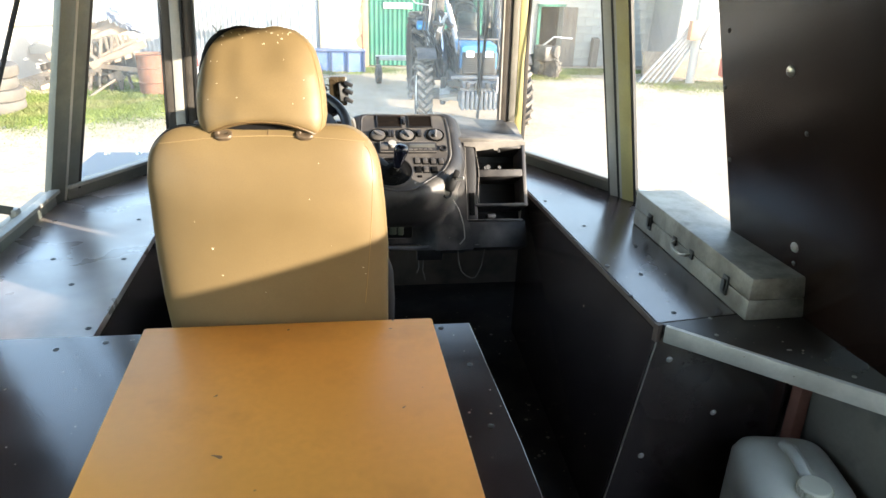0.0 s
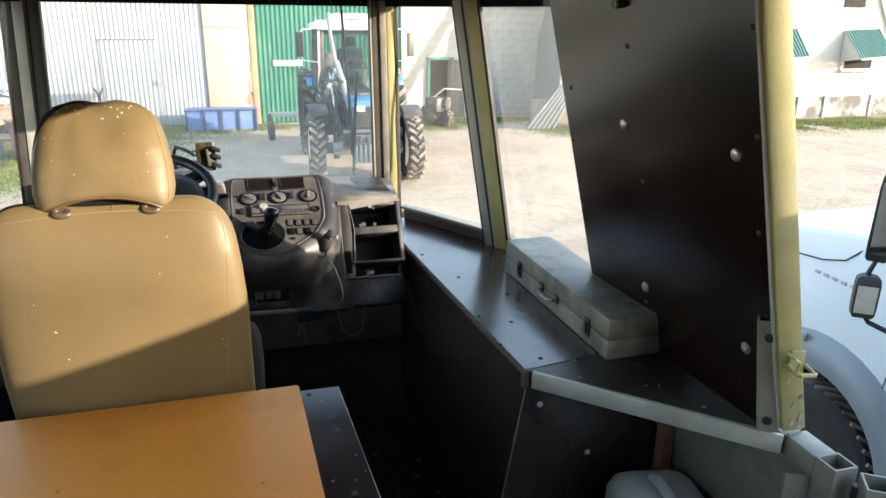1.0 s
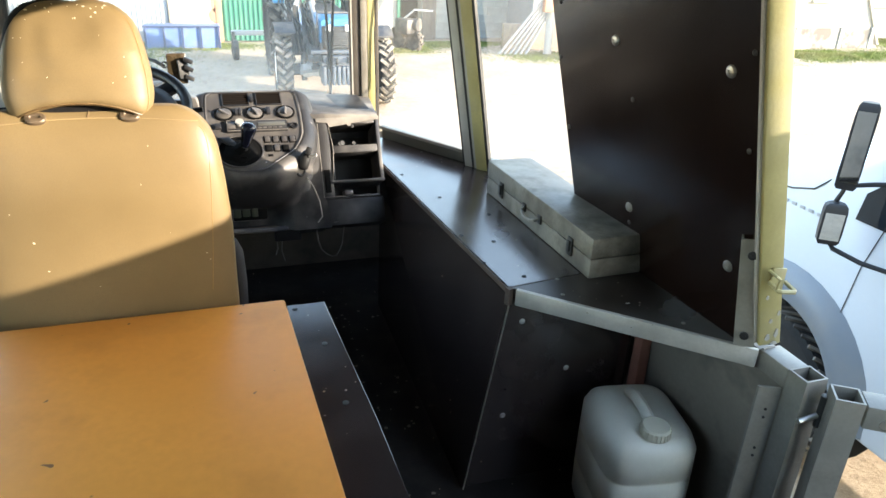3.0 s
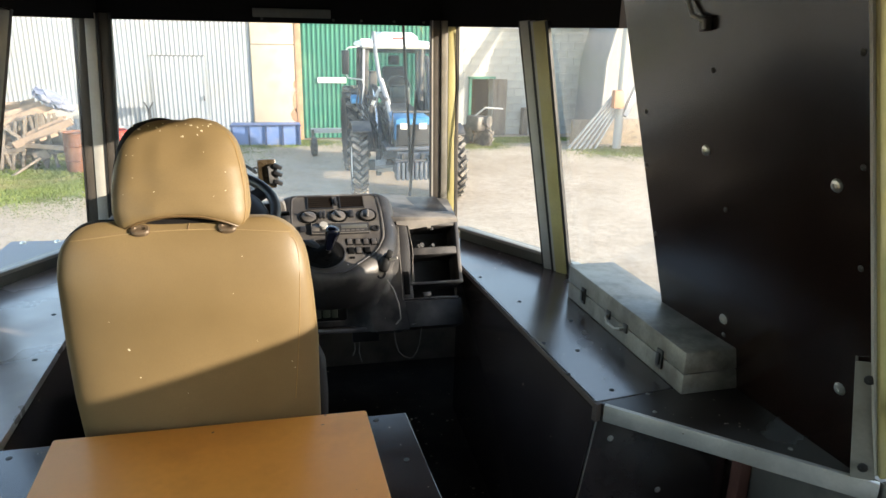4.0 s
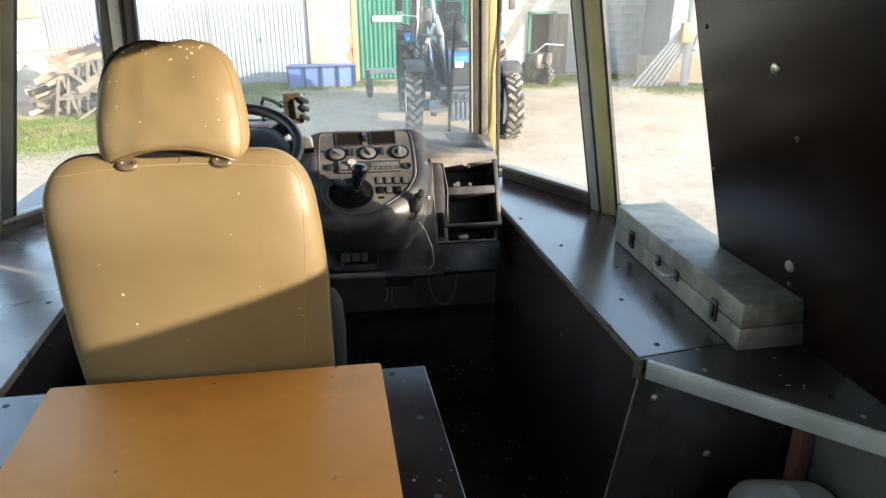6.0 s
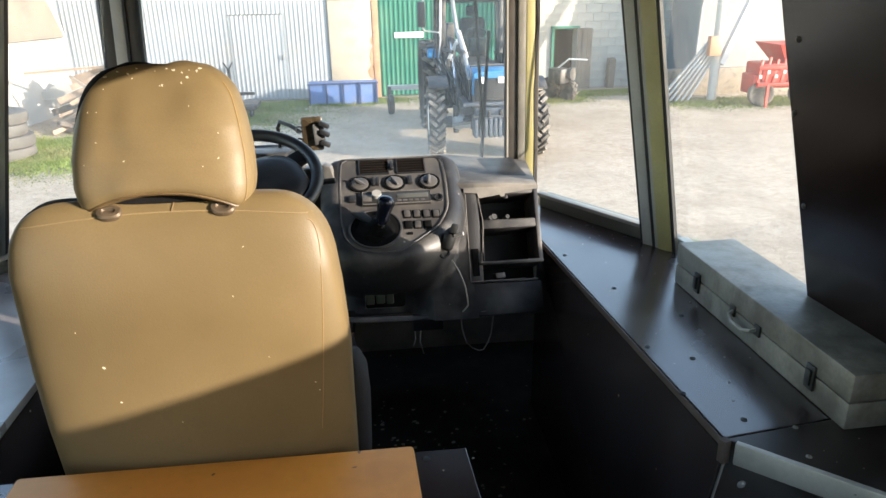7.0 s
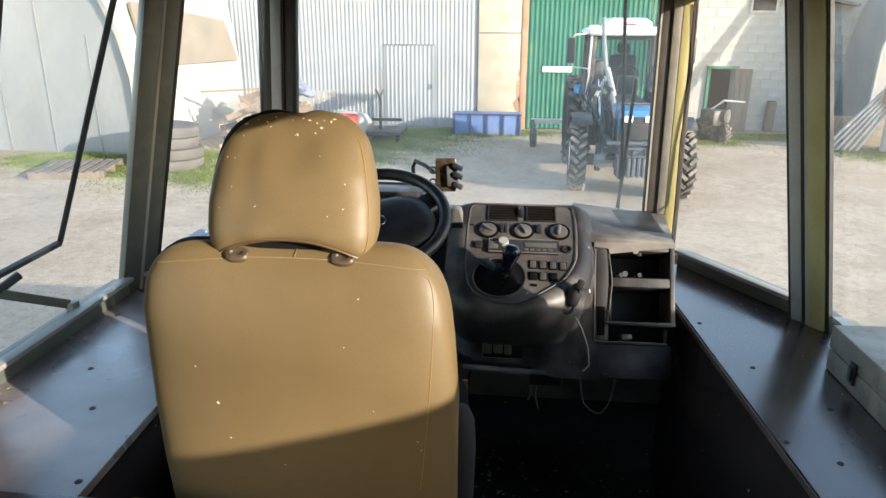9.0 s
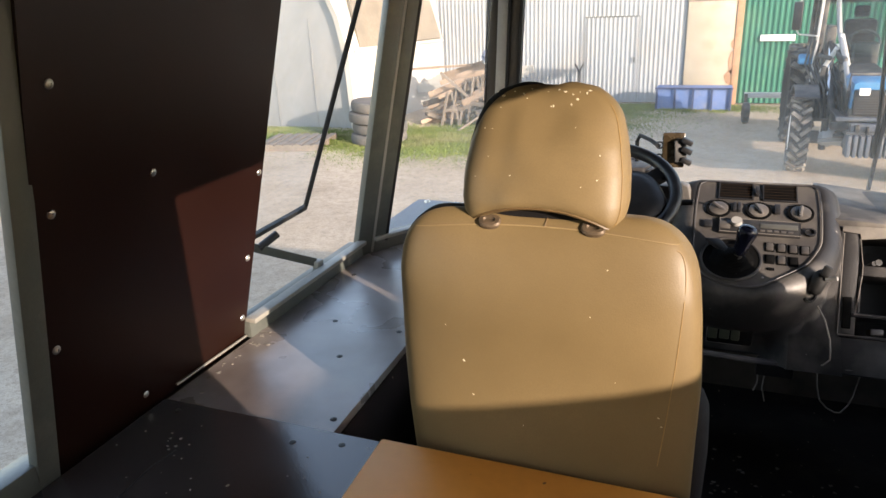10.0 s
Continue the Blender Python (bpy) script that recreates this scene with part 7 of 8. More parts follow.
for x in (-2.85, -2.27):
    part("caster", cyl(B(), (x - 0.03, 13.85, GROUND + 0.09), (x + 0.03, 13.85, GROUND + 0.09), 0.09), TYRE, cart)

drawbar = thing("implement", (0.95, 14.0, GROUND), "low grey drawbar implement on a small wheel", "implement")
part("beam", box(B(), (1.02, 13.9, GROUND + 0.52), (0.95, 0.10, 0.10), bev=0.01), GREY_PAINT, drawbar)
part("leg", box(B(), (0.58, 13.85, GROUND + 0.40), (0.06, 0.06, 0.30)), MACHINE, drawbar)
part("small_wheel", tyre(B(), (0.60, 13.8, GROUND + 0.20), (1, 0.1, 0), 0.20, 0.11), TYRE, drawbar)
part("prop", box(B(), (1.4, 13.9, GROUND + 0.25), (0.05, 0.05, 0.5)), MACHINE, drawbar)

engine = thing("garden_machine", (4.5, 14.9, GROUND), "small grey motor cultivator with a long handle", "machine")
_w = part("wheel", tyre(B(), (4.62, 14.7, GROUND + 0.24), (0.8, 0.5, 0), 0.24, 0.16), TYRE, engine)
tread(_w, (4.62, 14.7, GROUND + 0.24), (0.8, 0.5, 0), 0.24, 0.16, 10, 0.03)
_w = part("wheel", tyre(B(), (4.30, 14.95, GROUND + 0.24), (0.8, 0.5, 0), 0.24, 0.16), TYRE, engine)
tread(_w, (4.30, 14.95, GROUND + 0.24), (0.8, 0.5, 0), 0.24, 0.16, 10, 0.03)
part("motor", box(B(), (4.45, 14.75, GROUND + 0.55), (0.34, 0.45, 0.34), (0, 0, 25), 0.05), MACHINE, engine)
part("flywheel", cyl(B(), (4.64, 14.62, GROUND + 0.60), (4.70, 14.56, GROUND + 0.60), 0.14), MACHINE, engine)
part("handlebar", tube(B(), [(4.4, 14.8, GROUND + 0.7), (4.6, 14.6, GROUND + 0.92), (5.0, 14.5, GROUND + 0.90)], 0.02), GREY_PAINT, engine)

# tyres in a stack
for k, (x, y) in enumerate(((-5.86, 10.92), (-5.84, 10.95), (-5.89, 10.90), (-5.85, 10.93))):
    t = part("old_tyre", tyre(B(), (x, y, GROUND + 0.098 + 0.195 * k), (0.02 * k, 0.01, 1), 0.53 - 0.01 * k, 0.193), HAZED_TYRE)
    tagged(t, "worn black tractor tyre in a stack", "tyre", "stacked tyres")

# pallet
pal = thing("pallet", (-7.3, 10.3, GROUND), "weathered wooden pallet on the ground", "pallet")
PM = pose(-7.3, 10.35, GROUND, 0, 0, 12)
for k in range(3):
    part("bearer", box(B(), (0, -0.5 + 0.5 * k, 0.05), (1.2, 0.09, 0.10), m=PM), OLDWOOD, pal)
for k in range(7):
    part("deck_slat", box(B(), (-0.54 + 0.18 * k, 0, 0.113), (0.12, 1.1, 0.022), m=PM), OLDWOOD, pal)

# heap of timber and frames
rng = random.Random(5)
heap = thing("timber_heap", (-4.9, 13.0, GROUND), "untidy heap of sawn timber, boards and wooden frames", "timber heap")
for k in range(34):
    L = rng.uniform(0.5, 1.3)
    x = -4.85 + max(-0.5, min(0.5, rng.gauss(0, 0.30)))
    top = -0.42 + 0.28 * (x + 5.4)
    c = Vector((x, 13.25 + rng.gauss(0, 0.30), GROUND + 0.12 + (top - GROUND - 0.25) * rng.random() ** 1.1))
    a, e = rng.gauss(0.15, 0.35), (rng.gauss(0.34, 0.12) if k % 3 else rng.gauss(-0.05, 0.3))
    d = Vector((math.cos(a) * math.cos(e), math.sin(a) * math.cos(e), math.sin(e)))
    p0, p1 = c - d * L / 2, c + d * L / 2
    p0.z, p1.z = max(p0.z, GROUND + 0.03), max(p1.z, GROUND + 0.03)
    part("plank", beam(B(), p0, p1, rng.choice((0.05, 0.08, 0.12)), rng.choice((0.025, 0.04, 0.06)), (0, 0, 1)), FRESHWOOD if rng.random() < 0.6 else OLDWOOD, heap, smooth=0)
# long boards lying up the heap
for p0, p1, w, h in (((-6.20, 13.10, -0.10), (-4.70, 13.05, -0.01), 0.05, 0.05), ((-5.62, 12.95, -0.62), (-4.12, 12.90, -0.04), 0.14, 0.075), ((-5.42, 13.20, -0.27), (-4.48, 13.15, -0.01), 0.16, 0.05), ((-5.40, 13.05, -0.38), (-4.36, 13.05, -0.02), 0.10, 0.04), ((-4.80, 12.72, -0.74), (-3.78, 12.70, -0.31), 0.13, 0.06), ((-4.70, 12.78, -0.62), (-3.95, 12.80, -0.28), 0.09, 0.04)):
    part("long_board", beam(B(), p0, p1, w, h, (0, 0, 1)), FRESHWOOD, heap, "long pale sawn board", smooth=0)
# trestles under the boards
for k in range(6):
    x = -5.10 + 0.19 * k
    y = 12.78 + 0.03 * (k % 3)
    z = -0.52 + 0.10 * k
    for s in (-1, 1):
        part("trestle_leg", beam(B(), (x + s * 0.19, y + 0.03 * s, GROUND), (x + s * 0.03, y + 0.02 * s, min(z, -0.18)), 0.055, 0.045, (0, 1, 0)), OLDWOOD, heap, smooth=0)
    part("trestle_rail", beam(B(), (x - 0.15, y - 0.03, GROUND + 0.30), (x + 0.15, y - 0.03, GROUND + 0.34), 0.05, 0.03, (0, 0, 1)), OLDWOOD, heap, smooth=0)
part("crate_end", box(B(), (-4.34, 12.62, GROUND + 0.30), (0.26, 0.05, 0.17), (0, -22, 0)), OLDWOOD, heap, smooth=0)
part("leaning_pole", beam(B(), (-4.72, 12.05, GROUND + 0.01), (-4.36, 12.58, GROUND + 0.26), 0.035, 0.035, (0, 0, 1)), OLDWOOD, heap, smooth=0)
for k in range(7):
    part("white_board", beam(B(), (-6.6 + 0.1 * k, 14.6, GROUND + 0.5 + 0.05 * k), (-4.4 + 0.12 * k, 14.2, GROUND + 0.70 + 0.05 * k), 0.16, 0.03, (0, 0, 1)), WHITEWALL, heap, "pale boards behind the timber", smooth=0)
# the tarpaulin hangs over the boards' upper end
lump = B()
bmesh.ops.create_icosphere(lump, subdivisions=4, radius=1.0)
for v in lump.verts:
    k = 1 + 0.30 * noise.noise(v.co * 2.3) + 0.20 * noise.noise(v.co * 5)
    x = v.co.x * 0.30 * k
    v.co = Vector((-4.12 + x, 12.92 + v.co.y * 0.24 * k, 0.065 - 0.45 * x - 0.55 * max(0.0, x) ** 2 + v.co.z * 0.135 * k + 0.04 * noise.noise(v.co * 4)))
tagged(part("tarpaulin", lump, TARP_BLUE, smooth=40), "crumpled blue grey tarpaulin on the timber", "tarpaulin")
sack = B()
bmesh.ops.create_icosphere(sack, subdivisions=3, radius=1.0)
for v in sack.verts:
    k = 1 + 0.15 * noise.noise(v.co * 2.0 + Vector((3, 1, 0)))
    v.co = Vector((-3.55 + v.co.x * 0.60 * k, 14.6 + v.co.y * 0.35 * k, GROUND + 0.28 + v.co.z * 0.32 * k))
tagged(part("covered_load", sack, MORTAR, smooth=60), "pale covered load behind the drums", "load")

# poles, post and red machine by the grey hangar
pole = thing("utility_post", (7.66, 13.9, GROUND), "white painted post with an orange box", "post")
part("shaft", cyl(B(), (7.66, 13.9, GROUND), (7.66, 13.9, 3.6), 0.10, 0.09), WHITEWALL, pole)
part("service_box", box(B(), (7.52, 13.75, -0.02), (0.26, 0.16, 0.40), bev=0.01), ORANGE_BOX, pole, "orange service box")
part("stay_beam", beam(B(), (7.75, 13.85, GROUND + 0.8), (9.6, 14.4, 3.4), 0.14, 0.12, (0, 1, 0)), GREY_PAINT, pole, "pale leaning strut")
for k in range(6):
    tagged(part("leaning_pole", beam(B(), (6.55 + 0.12 * k, 14.15 - 0.03 * k, GROUND), (7.50 + 0.04 * k, 14.0, GROUND + 1.25 - 0.05 * k), 0.05, 0.04, (0, 1, 0)), GREY_PAINT, smooth=0), "pale pole leaning against the post", "pole", "leaning poles")
red = thing("red_implement", (8.7, 13.4, GROUND), "red farm implement parked on the grass", "implement")
part("frame", box(B(), (8.85, 13.35, GROUND + 0.62), (1.2, 0.7, 0.5), bev=0.04), REDP, red)
part("hopper", loft(B(), [[(9.1 + u * w, 13.4 + v * d, z) for u, v in ((-1, -1), (1, -1), (1, 1), (-1, 1))] for w, d, z in ((0.3, 0.3, GROUND + 0.85), (0.6, 0.5, GROUND + 1.25))]), REDP, red)
part("nose", box(B(), (8.25, 13.3, GROUND + 0.45), (0.3, 0.5, 0.4), bev=0.03), REDP, red)
for k in range(7):
    x = 8.15 + 0.17 * k
    part("tine_bar", beam(B(), (x, 12.98, GROUND + 0.40 + 0.03 * (k % 3)), (x + 0.10, 13.05, GROUND + 0.95 + 0.05 * (k % 2)), 0.05, 0.04, (1, 0, 0), 0.006), REDP, red)
    part("bolt_head", box(B(), (x + 0.04, 12.945, GROUND + 0.62 + 0.09 * (k % 2)), (0.05, 0.02, 0.06)), WHITE, red, "pale worn patch")
part("cross_beam", box(B(), (8.75, 12.94, GROUND + 0.80), (1.25, 0.07, 0.08), bev=0.01), REDP, red)
part("lower_beam", box(B(), (8.75, 12.94, GROUND + 0.46), (1.25, 0.07, 0.07), bev=0.01), REDP, red)
part("prop_leg", box(B(), (8.35, 12.90, GROUND + 0.22), (0.05, 0.05, 0.46)), REDP, red)
for x in (8.3, 9.2):
    part("wheel", tyre(B(), (x, 13.05, GROUND + 0.26), (0.2, 1, 0), 0.26, 0.15), TYRE, red)

# ---- white truck beside the cab ----
SHADE_BOX = mat("white_shade_box", (0.55, 0.55, 0.53), 0.7, var=0.1, scale=3, bump=0.2)
truck = thing("truck", (3.6, -1.0, GROUND), "white truck parked alongside, seen past its fender and mirrors", "truck")
XS = 2.78
prof = [(2.35, -0.62), (2.30, -0.05), (2.10, 0.24), (1.55, 0.37), (0.95, 0.47), (0.05, 1.12), (-1.0, 1.20), (-1.05, -0.75), (0.42, -0.75)]
for i in range(9):
    a = math.pi * i / 8
    prof.append((1.12 - 0.47 * math.cos(a), -0.75 + 0.45 * math.sin(a)))
prof.append((2.0, -0.75))
bodyb = prism(B(), [(XS, y, z) for y, z in prof], (1.95, 0, 0), 0.035)
part("cab_body", bodyb, TRUCK, truck)
def flare_ring(a):
    """A cross-section of the wheel flare at angle a round the wheel."""
    cy, cz, c, sn = 1.12, -0.72, math.cos(a), math.sin(a)
    out = []
    for r, x in ((0.430, 0.06), (0.445, -0.045), (0.50, -0.062), (0.57, -0.045), (0.625, 0.0), (0.625, 0.06)):
        out.append((XS + x, cy - r * c, cz + r * sn))
    return out


part("fender_flare", loft(B(), [flare_ring(math.pi * i / 20) for i in range(21)]), FLARE, truck, "grey-blue wheel arch flare", smooth=50)
tw = part("front_wheel", tyre(B(), (XS + 0.10, 1.12, GROUND + 0.42), (1, 0, 0), 0.41, 0.24), TYRE_DARK, truck, "dusty front tyre")
tread(tw, (XS + 0.10, 1.12, GROUND + 0.42), (1, 0, 0), 0.412, 0.24, 40, 0.012, LUG)
part("rim", lathe(B(), [(0.25, -0.11), (0.22, -0.04), (0.08, -0.06), (0, -0.06)], (XS + 0.10, 1.12, GROUND + 0.42), (-1, 0, 0), 24), GREY_PAINT, tw)
part("wheel_well", lathe(B(), [(0.52, 0.0), (0.52, 0.01), (0, 0.01)], (XS + 0.29, 1.12, -0.76), (1, 0, 0), 32), TRUCK_DARK, truck, "dark wheel well")
part("side_window", prism(B(), [(XS - 0.004, 0.86, 0.25), (XS - 0.004, 0.84, 0.38), (XS - 0.004, 0.62, 0.58), (XS - 0.004, 0.0, 1.04), (XS - 0.004, -0.85, 1.06), (XS - 0.004, -0.85, 0.26)], (0.01, 0, 0)), TRUCK_GLASS, truck, "dark cab window")
part("windscreen", prism(B(), [(XS + 0.12, 0.80, 0.475), (XS + 1.83, 0.80, 0.475), (XS + 1.75, 0.10, 1.09), (XS + 0.2, 0.10, 1.09)], (0, 0.02, 0.02)), TRUCK_GLASS, truck, "dark truck windscreen")
part("hood_gap", tube(B(), [(XS - 0.003, 2.2, 0.12), (XS - 0.003, 1.5, 0.235), (XS - 0.003, 1.25, 0.265), (XS - 0.003, 1.12, 0.305), (XS - 0.003, 1.06, 0.36), (XS + 0.02, 1.0, 0.43)], 0.004, 6), TRUCK_DARK, truck, "hood shut line")
part("door_gap", tube(B(), [(XS - 0.003, 0.70, 0.28), (XS - 0.003, 0.76, 0.05), (XS - 0.003, 0.79, -0.2)], 0.0022, 6), TRUCK_DARK, truck, "door shut line")
part("marker_lamp", box(B(), (XS - 0.055, 1.27, -0.135), (0.03, 0.10, 0.045), bev=0.008), GREY_PAINT, truck, "pale side lamp")
for k in range(5):
    part("badge_bar", box(B(), (XS - 0.004, 1.27 - 0.055 * k, 0.195), (0.006, 0.032, 0.018), bev=0.003), GREY_PAINT, truck, "plain badge bar")
part("door_handle", box(B(), (XS - 0.02, -0.15, 0.10), (0.04, 0.20, 0.05), bev=0.01), TRUCK_DARK, truck)
mr = part("mirror_arm", tube(B(), [(XS, 0.60, 0.50), (2.70, 0.76, 0.455), (2.63, 0.83, 0.43), (2.615, 0.845, 0.36), (2.61, 0.845, 0.18), (2.62, 0.80, 0.145), (2.66, 0.68, 0.125), (XS, 0.55, 0.10)], 0.011), TRUCK_DARK, truck)
part("mirror_head", loft(B(), [[Vector((2.605, 0.812, z)) + 0.66 * dx * k * Vector((0.64, -0.77, 0)) + dy * k * Vector((0.77, 0.64, 0)) + Vector((0, (0.60 - z) * 0.02, 0)) for dx, dy in ((-0.066, -0.03), (0.066, -0.03), (0.066, 0.02), (0.03, 0.045), (-0.03, 0.045), (-0.066, 0.02))] for z, k in ((0.425, 0.75), (0.440, 0.95), (0.50, 1.0), (0.74, 1.0), (0.785, 0.92), (0.80, 0.7))]), TRUCK_DARK, mr, "large black door mirror")
part("mirror_face", prism(B(), [Vector((2.605, 0.812, z)) + 0.66 * dx * Vector((0.64, -0.77, 0)) - 0.0305 * Vector((0.77, 0.64, 0)) for z, dx in ((0.46, -0.05), (0.46, 0.054), (0.765, 0.054), (0.765, -0.05))], Vector((-0.003, -0.003, 0))), MIRROR, mr, "mirror glass")
part("mirror_head", loft(B(), [[Vector((2.600, 0.825, z)) + 0.72 * dx * k * Vector((0.80, -0.60, 0)) + dy * k * Vector((0.60, 0.80, 0)) for dx, dy in ((-0.066, -0.03), (0.066, -0.03), (0.066, 0.02), (0.03, 0.045), (-0.03, 0.045), (-0.066, 0.02))] for z, k in ((0.165, 0.75), (0.180, 0.95), (0.22, 1.0), (0.32, 1.0), (0.345, 0.92), (0.355, 0.7))]), TRUCK_DARK, mr, "smaller wide-angle mirror")
part("mirror_face", prism(B(), [Vector((2.600, 0.825, z)) + 0.72 * dx * Vector((0.80, -0.60, 0)) - 0.0305 * Vector((0.60, 0.80, 0)) for z, dx in ((0.19, -0.054), (0.19, 0.054), (0.315, 0.054), (0.315, -0.054))], Vector((-0.003, -0.003, 0))), MIRROR, mr, "mirror glass")
# unseen box added here; its top sets the shadow line on the seat
part("load_cover", box(B(), (XS + 1.0, -4.2, 0.4425), (2.05, 6.0, 2.265), bev=0.03), SHADE_BOX, truck, "unseen white box added behind the cab to shade the doorway")
part("chassis_rail", box(B(), (XS + 1.0, -2.5, -0.80), (0.9, 6.5, 0.16)), TRUCK_DARK, truck)
for y in (-4.6,):
    part("rear_wheel", tyre(B(), (XS + 0.18, y, GROUND + 0.36), (1, 0, 0), 0.36, 0.24), TYRE, truck)
    part("rear_wheel", tyre(B(), (XS + 1.82, y, GROUND + 0.36), (1, 0, 0), 0.36, 0.24), TYRE, truck)
part("front_wheel", tyre(B(), (XS + 1.83, 1.12, GROUND + 0.36), (1, 0, 0), 0.36, 0.22), TYRE, truck)

# ---- the vehicle's own hull outside the glass ----
hull = thing("hull", (0, 1.2, 0.3), "grey painted hull with a bolted deck plate", "hull")
for s in (-1,):
    dp = part("deck_plate", prism(B(), [(s * 1.03, 1.05, 0.585), (s * 1.03, 1.55, 0.585), (s * 0.62, 1.53, 0.585), (s * 0.70, 1.50, 0.585)], (0, 0, 0.012)), DECK, hull, "grey steel deck plate")
    for k in range(3):
        screw(dp, (s * (0.98 - 0.12 * k), 1.52, 0.597), (0, 0, 1), 0.012, 0.008, STEEL, "bolt")
part("hull_body", prism(B(), [(-1.08, -2.4, -0.75), (-1.08, 1.05, -0.75), (-0.9, 1.55, -0.70), (0.9, 1.55, -0.70), (1.12, 1.05, -0.75), (1.12, -2.4, -0.75)], (0, 0, 0.70)), GREY_FRAME, hull)
for y in (-1.6, 0.3):
    for s in (-1, 1):
        _w = part("hull_wheel", tyre(B(), (s * 0.86, y, GROUND + 0.44), (1, 0, 0), 0.44, 0.36), TYRE, hull)
        tread(_w, (s * 0.86, y, GROUND + 0.44), (1, 0, 0), 0.44, 0.36, 14, 0.03)

# ---- grass ----
def grass(name, patches, count, seed, label, tall=0.10):
    """Thin blades strewn over soft-edged patches (x, y, half length, half depth)."""
    r = random.Random(seed)
    vs, fs = [], []
    for _ in range(count):
        cx, cy, rx, ry = r.choice(patches)
        u, v = r.gauss(0, 0.48), r.gauss(0, 0.48)
        x, y = cx + u * rx, cy + v * ry
        if noise.noise(Vector((x * 0.9, y * 0.9, seed))) + 0.5 * noise.noise(Vector((x * 3.1, y * 3.1, seed))) < r.uniform(-0.75, 0.35) or y > 16.1:
            continue
        far = min(1.0, math.hypot(u, v))
        h, a = tall * r.uniform(0.3, 1.2) * (1 - 0.75 * far), r.uniform(0, 6.28)
        w = (0.009 + 0.011 * r.random()) * (1 - 0.5 * far)
        lean = (r.gauss(0, 0.6 * h), r.gauss(0, 0.6 * h))
        i = len(vs)
        dx, dy = w * math.cos(a), w * math.sin(a)
        vs += [(x - dx, y - dy, GROUND), (x + dx, y + dy, GROUND), (x + lean[0], y + lean[1], GROUND + h)]
        fs.append((i, i + 1, i + 2))
    me = bpy.data.meshes.new(name)
    me.from_pydata(vs, [], fs)
    gm = mat("grass_blades_" + str(seed), (0.150, 0.190, 0.055), 0.8, var=0.35, scale=0.8, fine=6, bump=0, spec=0.2, dirt=(0.33, 0.28, 0.15), dirt_amt=0.6, dirt_scale=1.2)
    me.materials.append(gm)
    return tagged(new(name, me), label, "grass", kind="stuff")


grass("grass", [(-5.0, 11.2, 2.6, 1.7), (-5.0, 11.2, 2.6, 1.7), (-5.0, 11.2, 2.6, 1.7), (-2.8, 14.0, 2.2, 1.8), (-2.8, 14.0, 2.2, 1.8), (-8.0, 11.3, 1.6, 0.9), (-1.0, 15.4, 2.4, 0.7), (-3.6, 12.3, 2.0, 1.2)], 190000, 3, "rough yard grass along the barn", 0.09)
grass("grass", [(0.0, 15.6, 1.2, 0.5), (4.4, 14.9, 0.8, 0.6), (8.2, 13.6, 2.2, 1.0), (6.0, 15.6, 1.8, 0.6)], 50000, 4, "rough grass tufts by the annex", 0.08)
grass("grass", [(15.0, 13.3, 5.0, 1.1), (21, 15.5, 4.0, 2.0)], 70000, 6, "rough grass before the white house", 0.09)

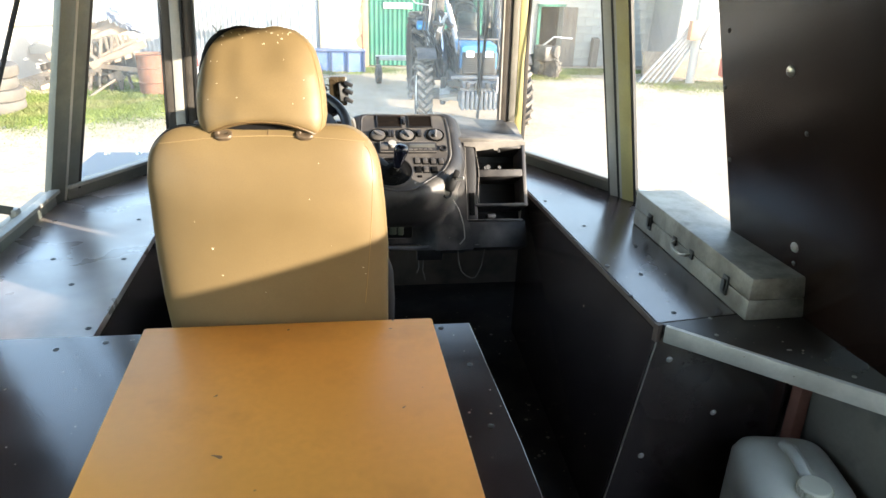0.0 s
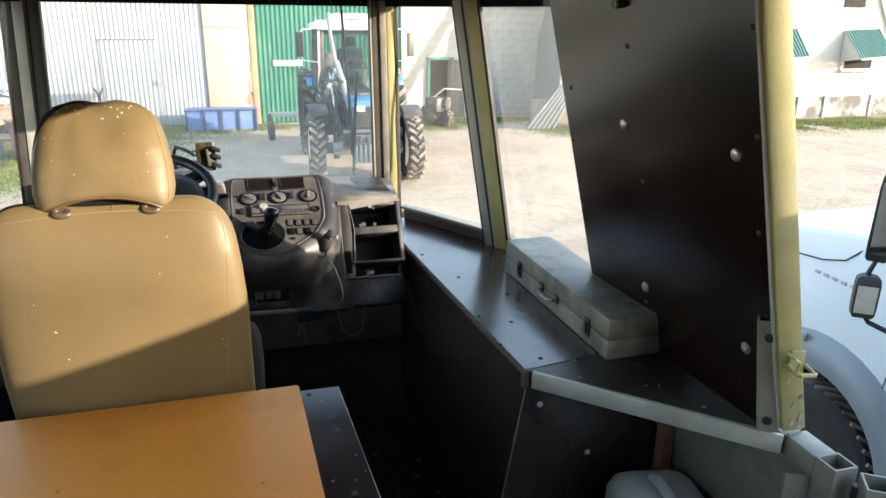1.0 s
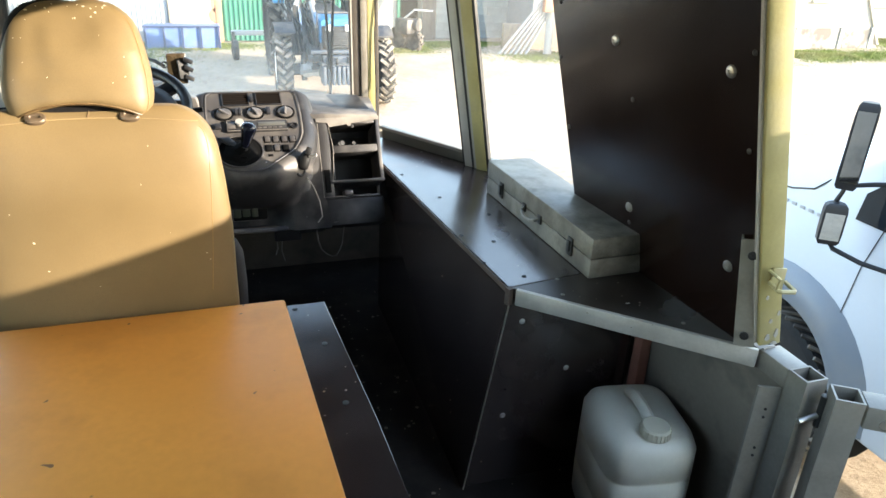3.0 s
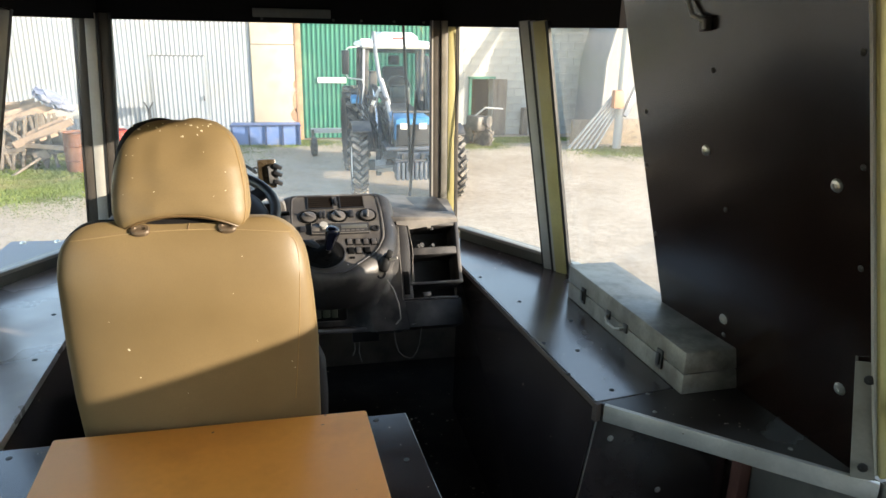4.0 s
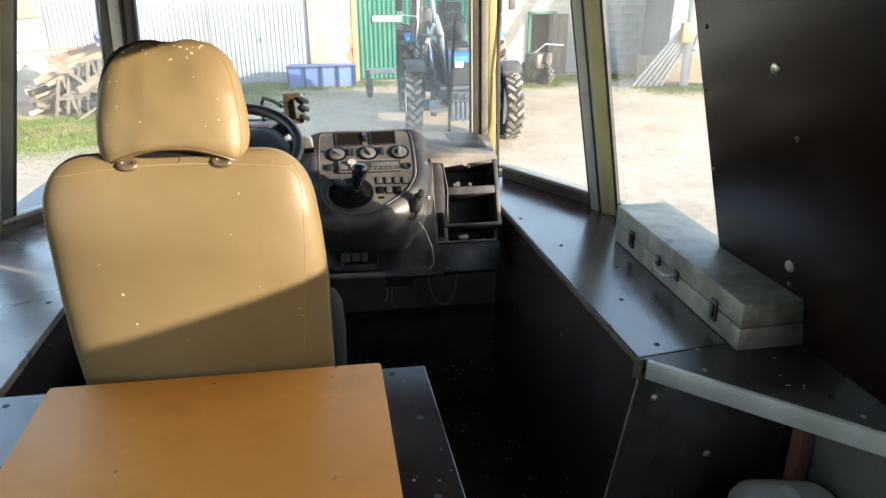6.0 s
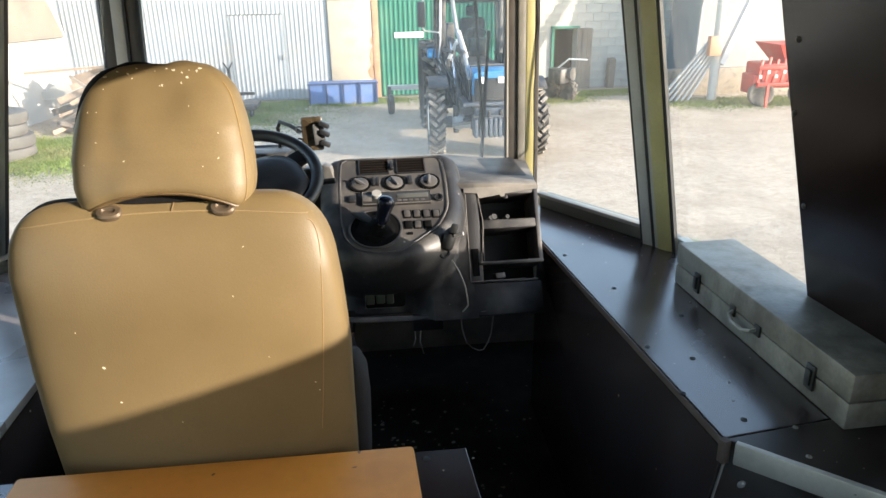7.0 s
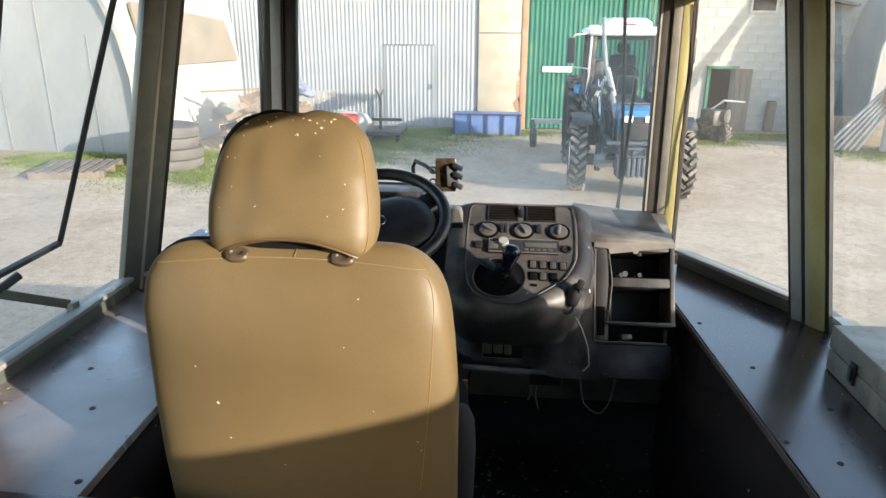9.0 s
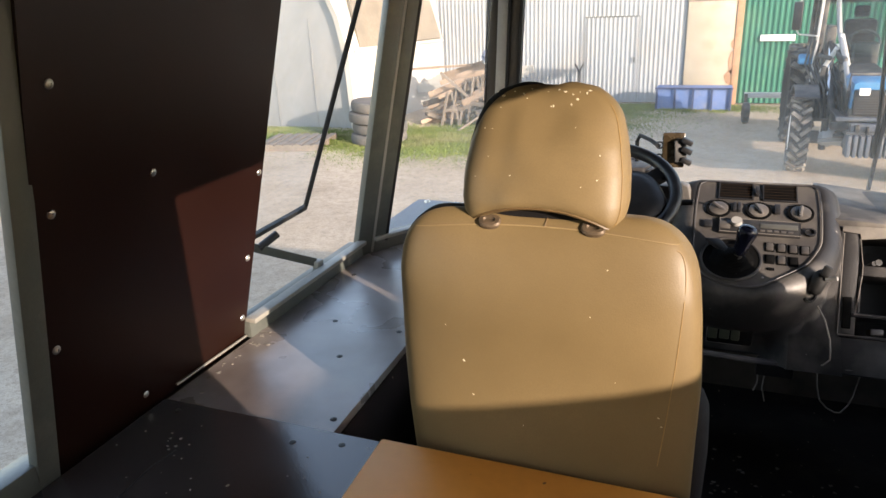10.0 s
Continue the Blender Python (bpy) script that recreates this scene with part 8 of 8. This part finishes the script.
# a budding tree behind the far fence
TREE = Vector((29.6, 24, 0))
tree = thing("tree", (TREE.x, TREE.y, GROUND), "tree with thin early leaves behind the fence", "tree")
tr = random.Random(9)
trunk = B()
tube(trunk, [(TREE.x, TREE.y, GROUND), (TREE.x + 0.1, TREE.y, 1.0), (TREE.x - 0.2, TREE.y + 0.1, 3.0)], [0.22, 0.17, 0.10], 8)
limbs = []
for k in range(13):
    a, z = tr.uniform(0, 6.28), tr.uniform(-0.4, 2.4)
    e = TREE + Vector((2.4 * math.cos(a), 2.4 * math.sin(a), z + tr.uniform(0.5, 1.9)))
    mid = TREE + Vector((1.1 * math.cos(a), 1.1 * math.sin(a), z + 0.45))
    tube(trunk, [TREE + Vector((0, 0, z)), mid, e], [0.08, 0.05, 0.018], 6)
    limbs.append((TREE + Vector((0, 0, z)), mid, e))
part("trunk", trunk, OLDWOOD, tree)
vs, fs = [], []
for _ in range(7000):
    a, m_, e = tr.choice(limbs)
    t_ = tr.uniform(0.3, 1.05)
    c = (m_ + (e - m_) * (t_ * 2 - 1) if t_ > 0.5 else a + (m_ - a) * t_ * 2) + Vector((tr.gauss(0, 0.45), tr.gauss(0, 0.45), tr.gauss(0, 0.4)))
    i = len(vs)
    u = Vector((tr.gauss(0, 1), tr.gauss(0, 1), tr.gauss(0, 1))).normalized() * 0.07
    w = Vector((tr.gauss(0, 1), tr.gauss(0, 1), tr.gauss(0, 1))).normalized() * 0.05
    vs += [tuple(c - u), tuple(c + w), tuple(c + u), tuple(c - w)]
    fs.append((i, i + 1, i + 2, i + 3))
lm = bpy.data.meshes.new("crown")
lm.from_pydata(vs, [], fs)
lm.materials.append(mat("young_leaves", (0.16, 0.165, 0.045), 0.7, var=0.3, scale=1.5, bump=0))
crown = new("crown", lm)
crown.parent = tree
crown.matrix_parent_inverse = Matrix.Translation(tree.location).inverted()

# ---- blocks of the annex wall, course by course ----
bb = B()
box(bb, (0, 0, 0), (0.391, 0.04, 0.191), bev=0.006, seg=1)
brick0 = None
wall_part = [c for c in annex.children if c.name.startswith("wall")][0]
z, course = GROUND + 0.10, 0
while z < 2.2:
    x = 3.95 + (0.2 if course % 2 else 0.0)
    while x < 8.4:
        inside = 4.62 < x + 0.16 and x - 0.16 < 5.48 and z < 0.33
        if not inside and not (5.3 < x < 6.3 and 1.4 < z < 2.0) and z < 2.3 - 0.18 * (x - 3.9):
            if brick0 is None:
                brick0 = part("block", bb, BLOCK, wall_part, smooth=0)
                brick0.location = (x, AY + 0.018, z)
            else:
                ob = new("block", brick0.data)
                ob.parent = wall_part
                ob.location = (x + random.uniform(-0.004, 0.004), AY + 0.018 + random.uniform(-0.004, 0.004), z)
        x += 0.40
    z += 0.20
    course += 1
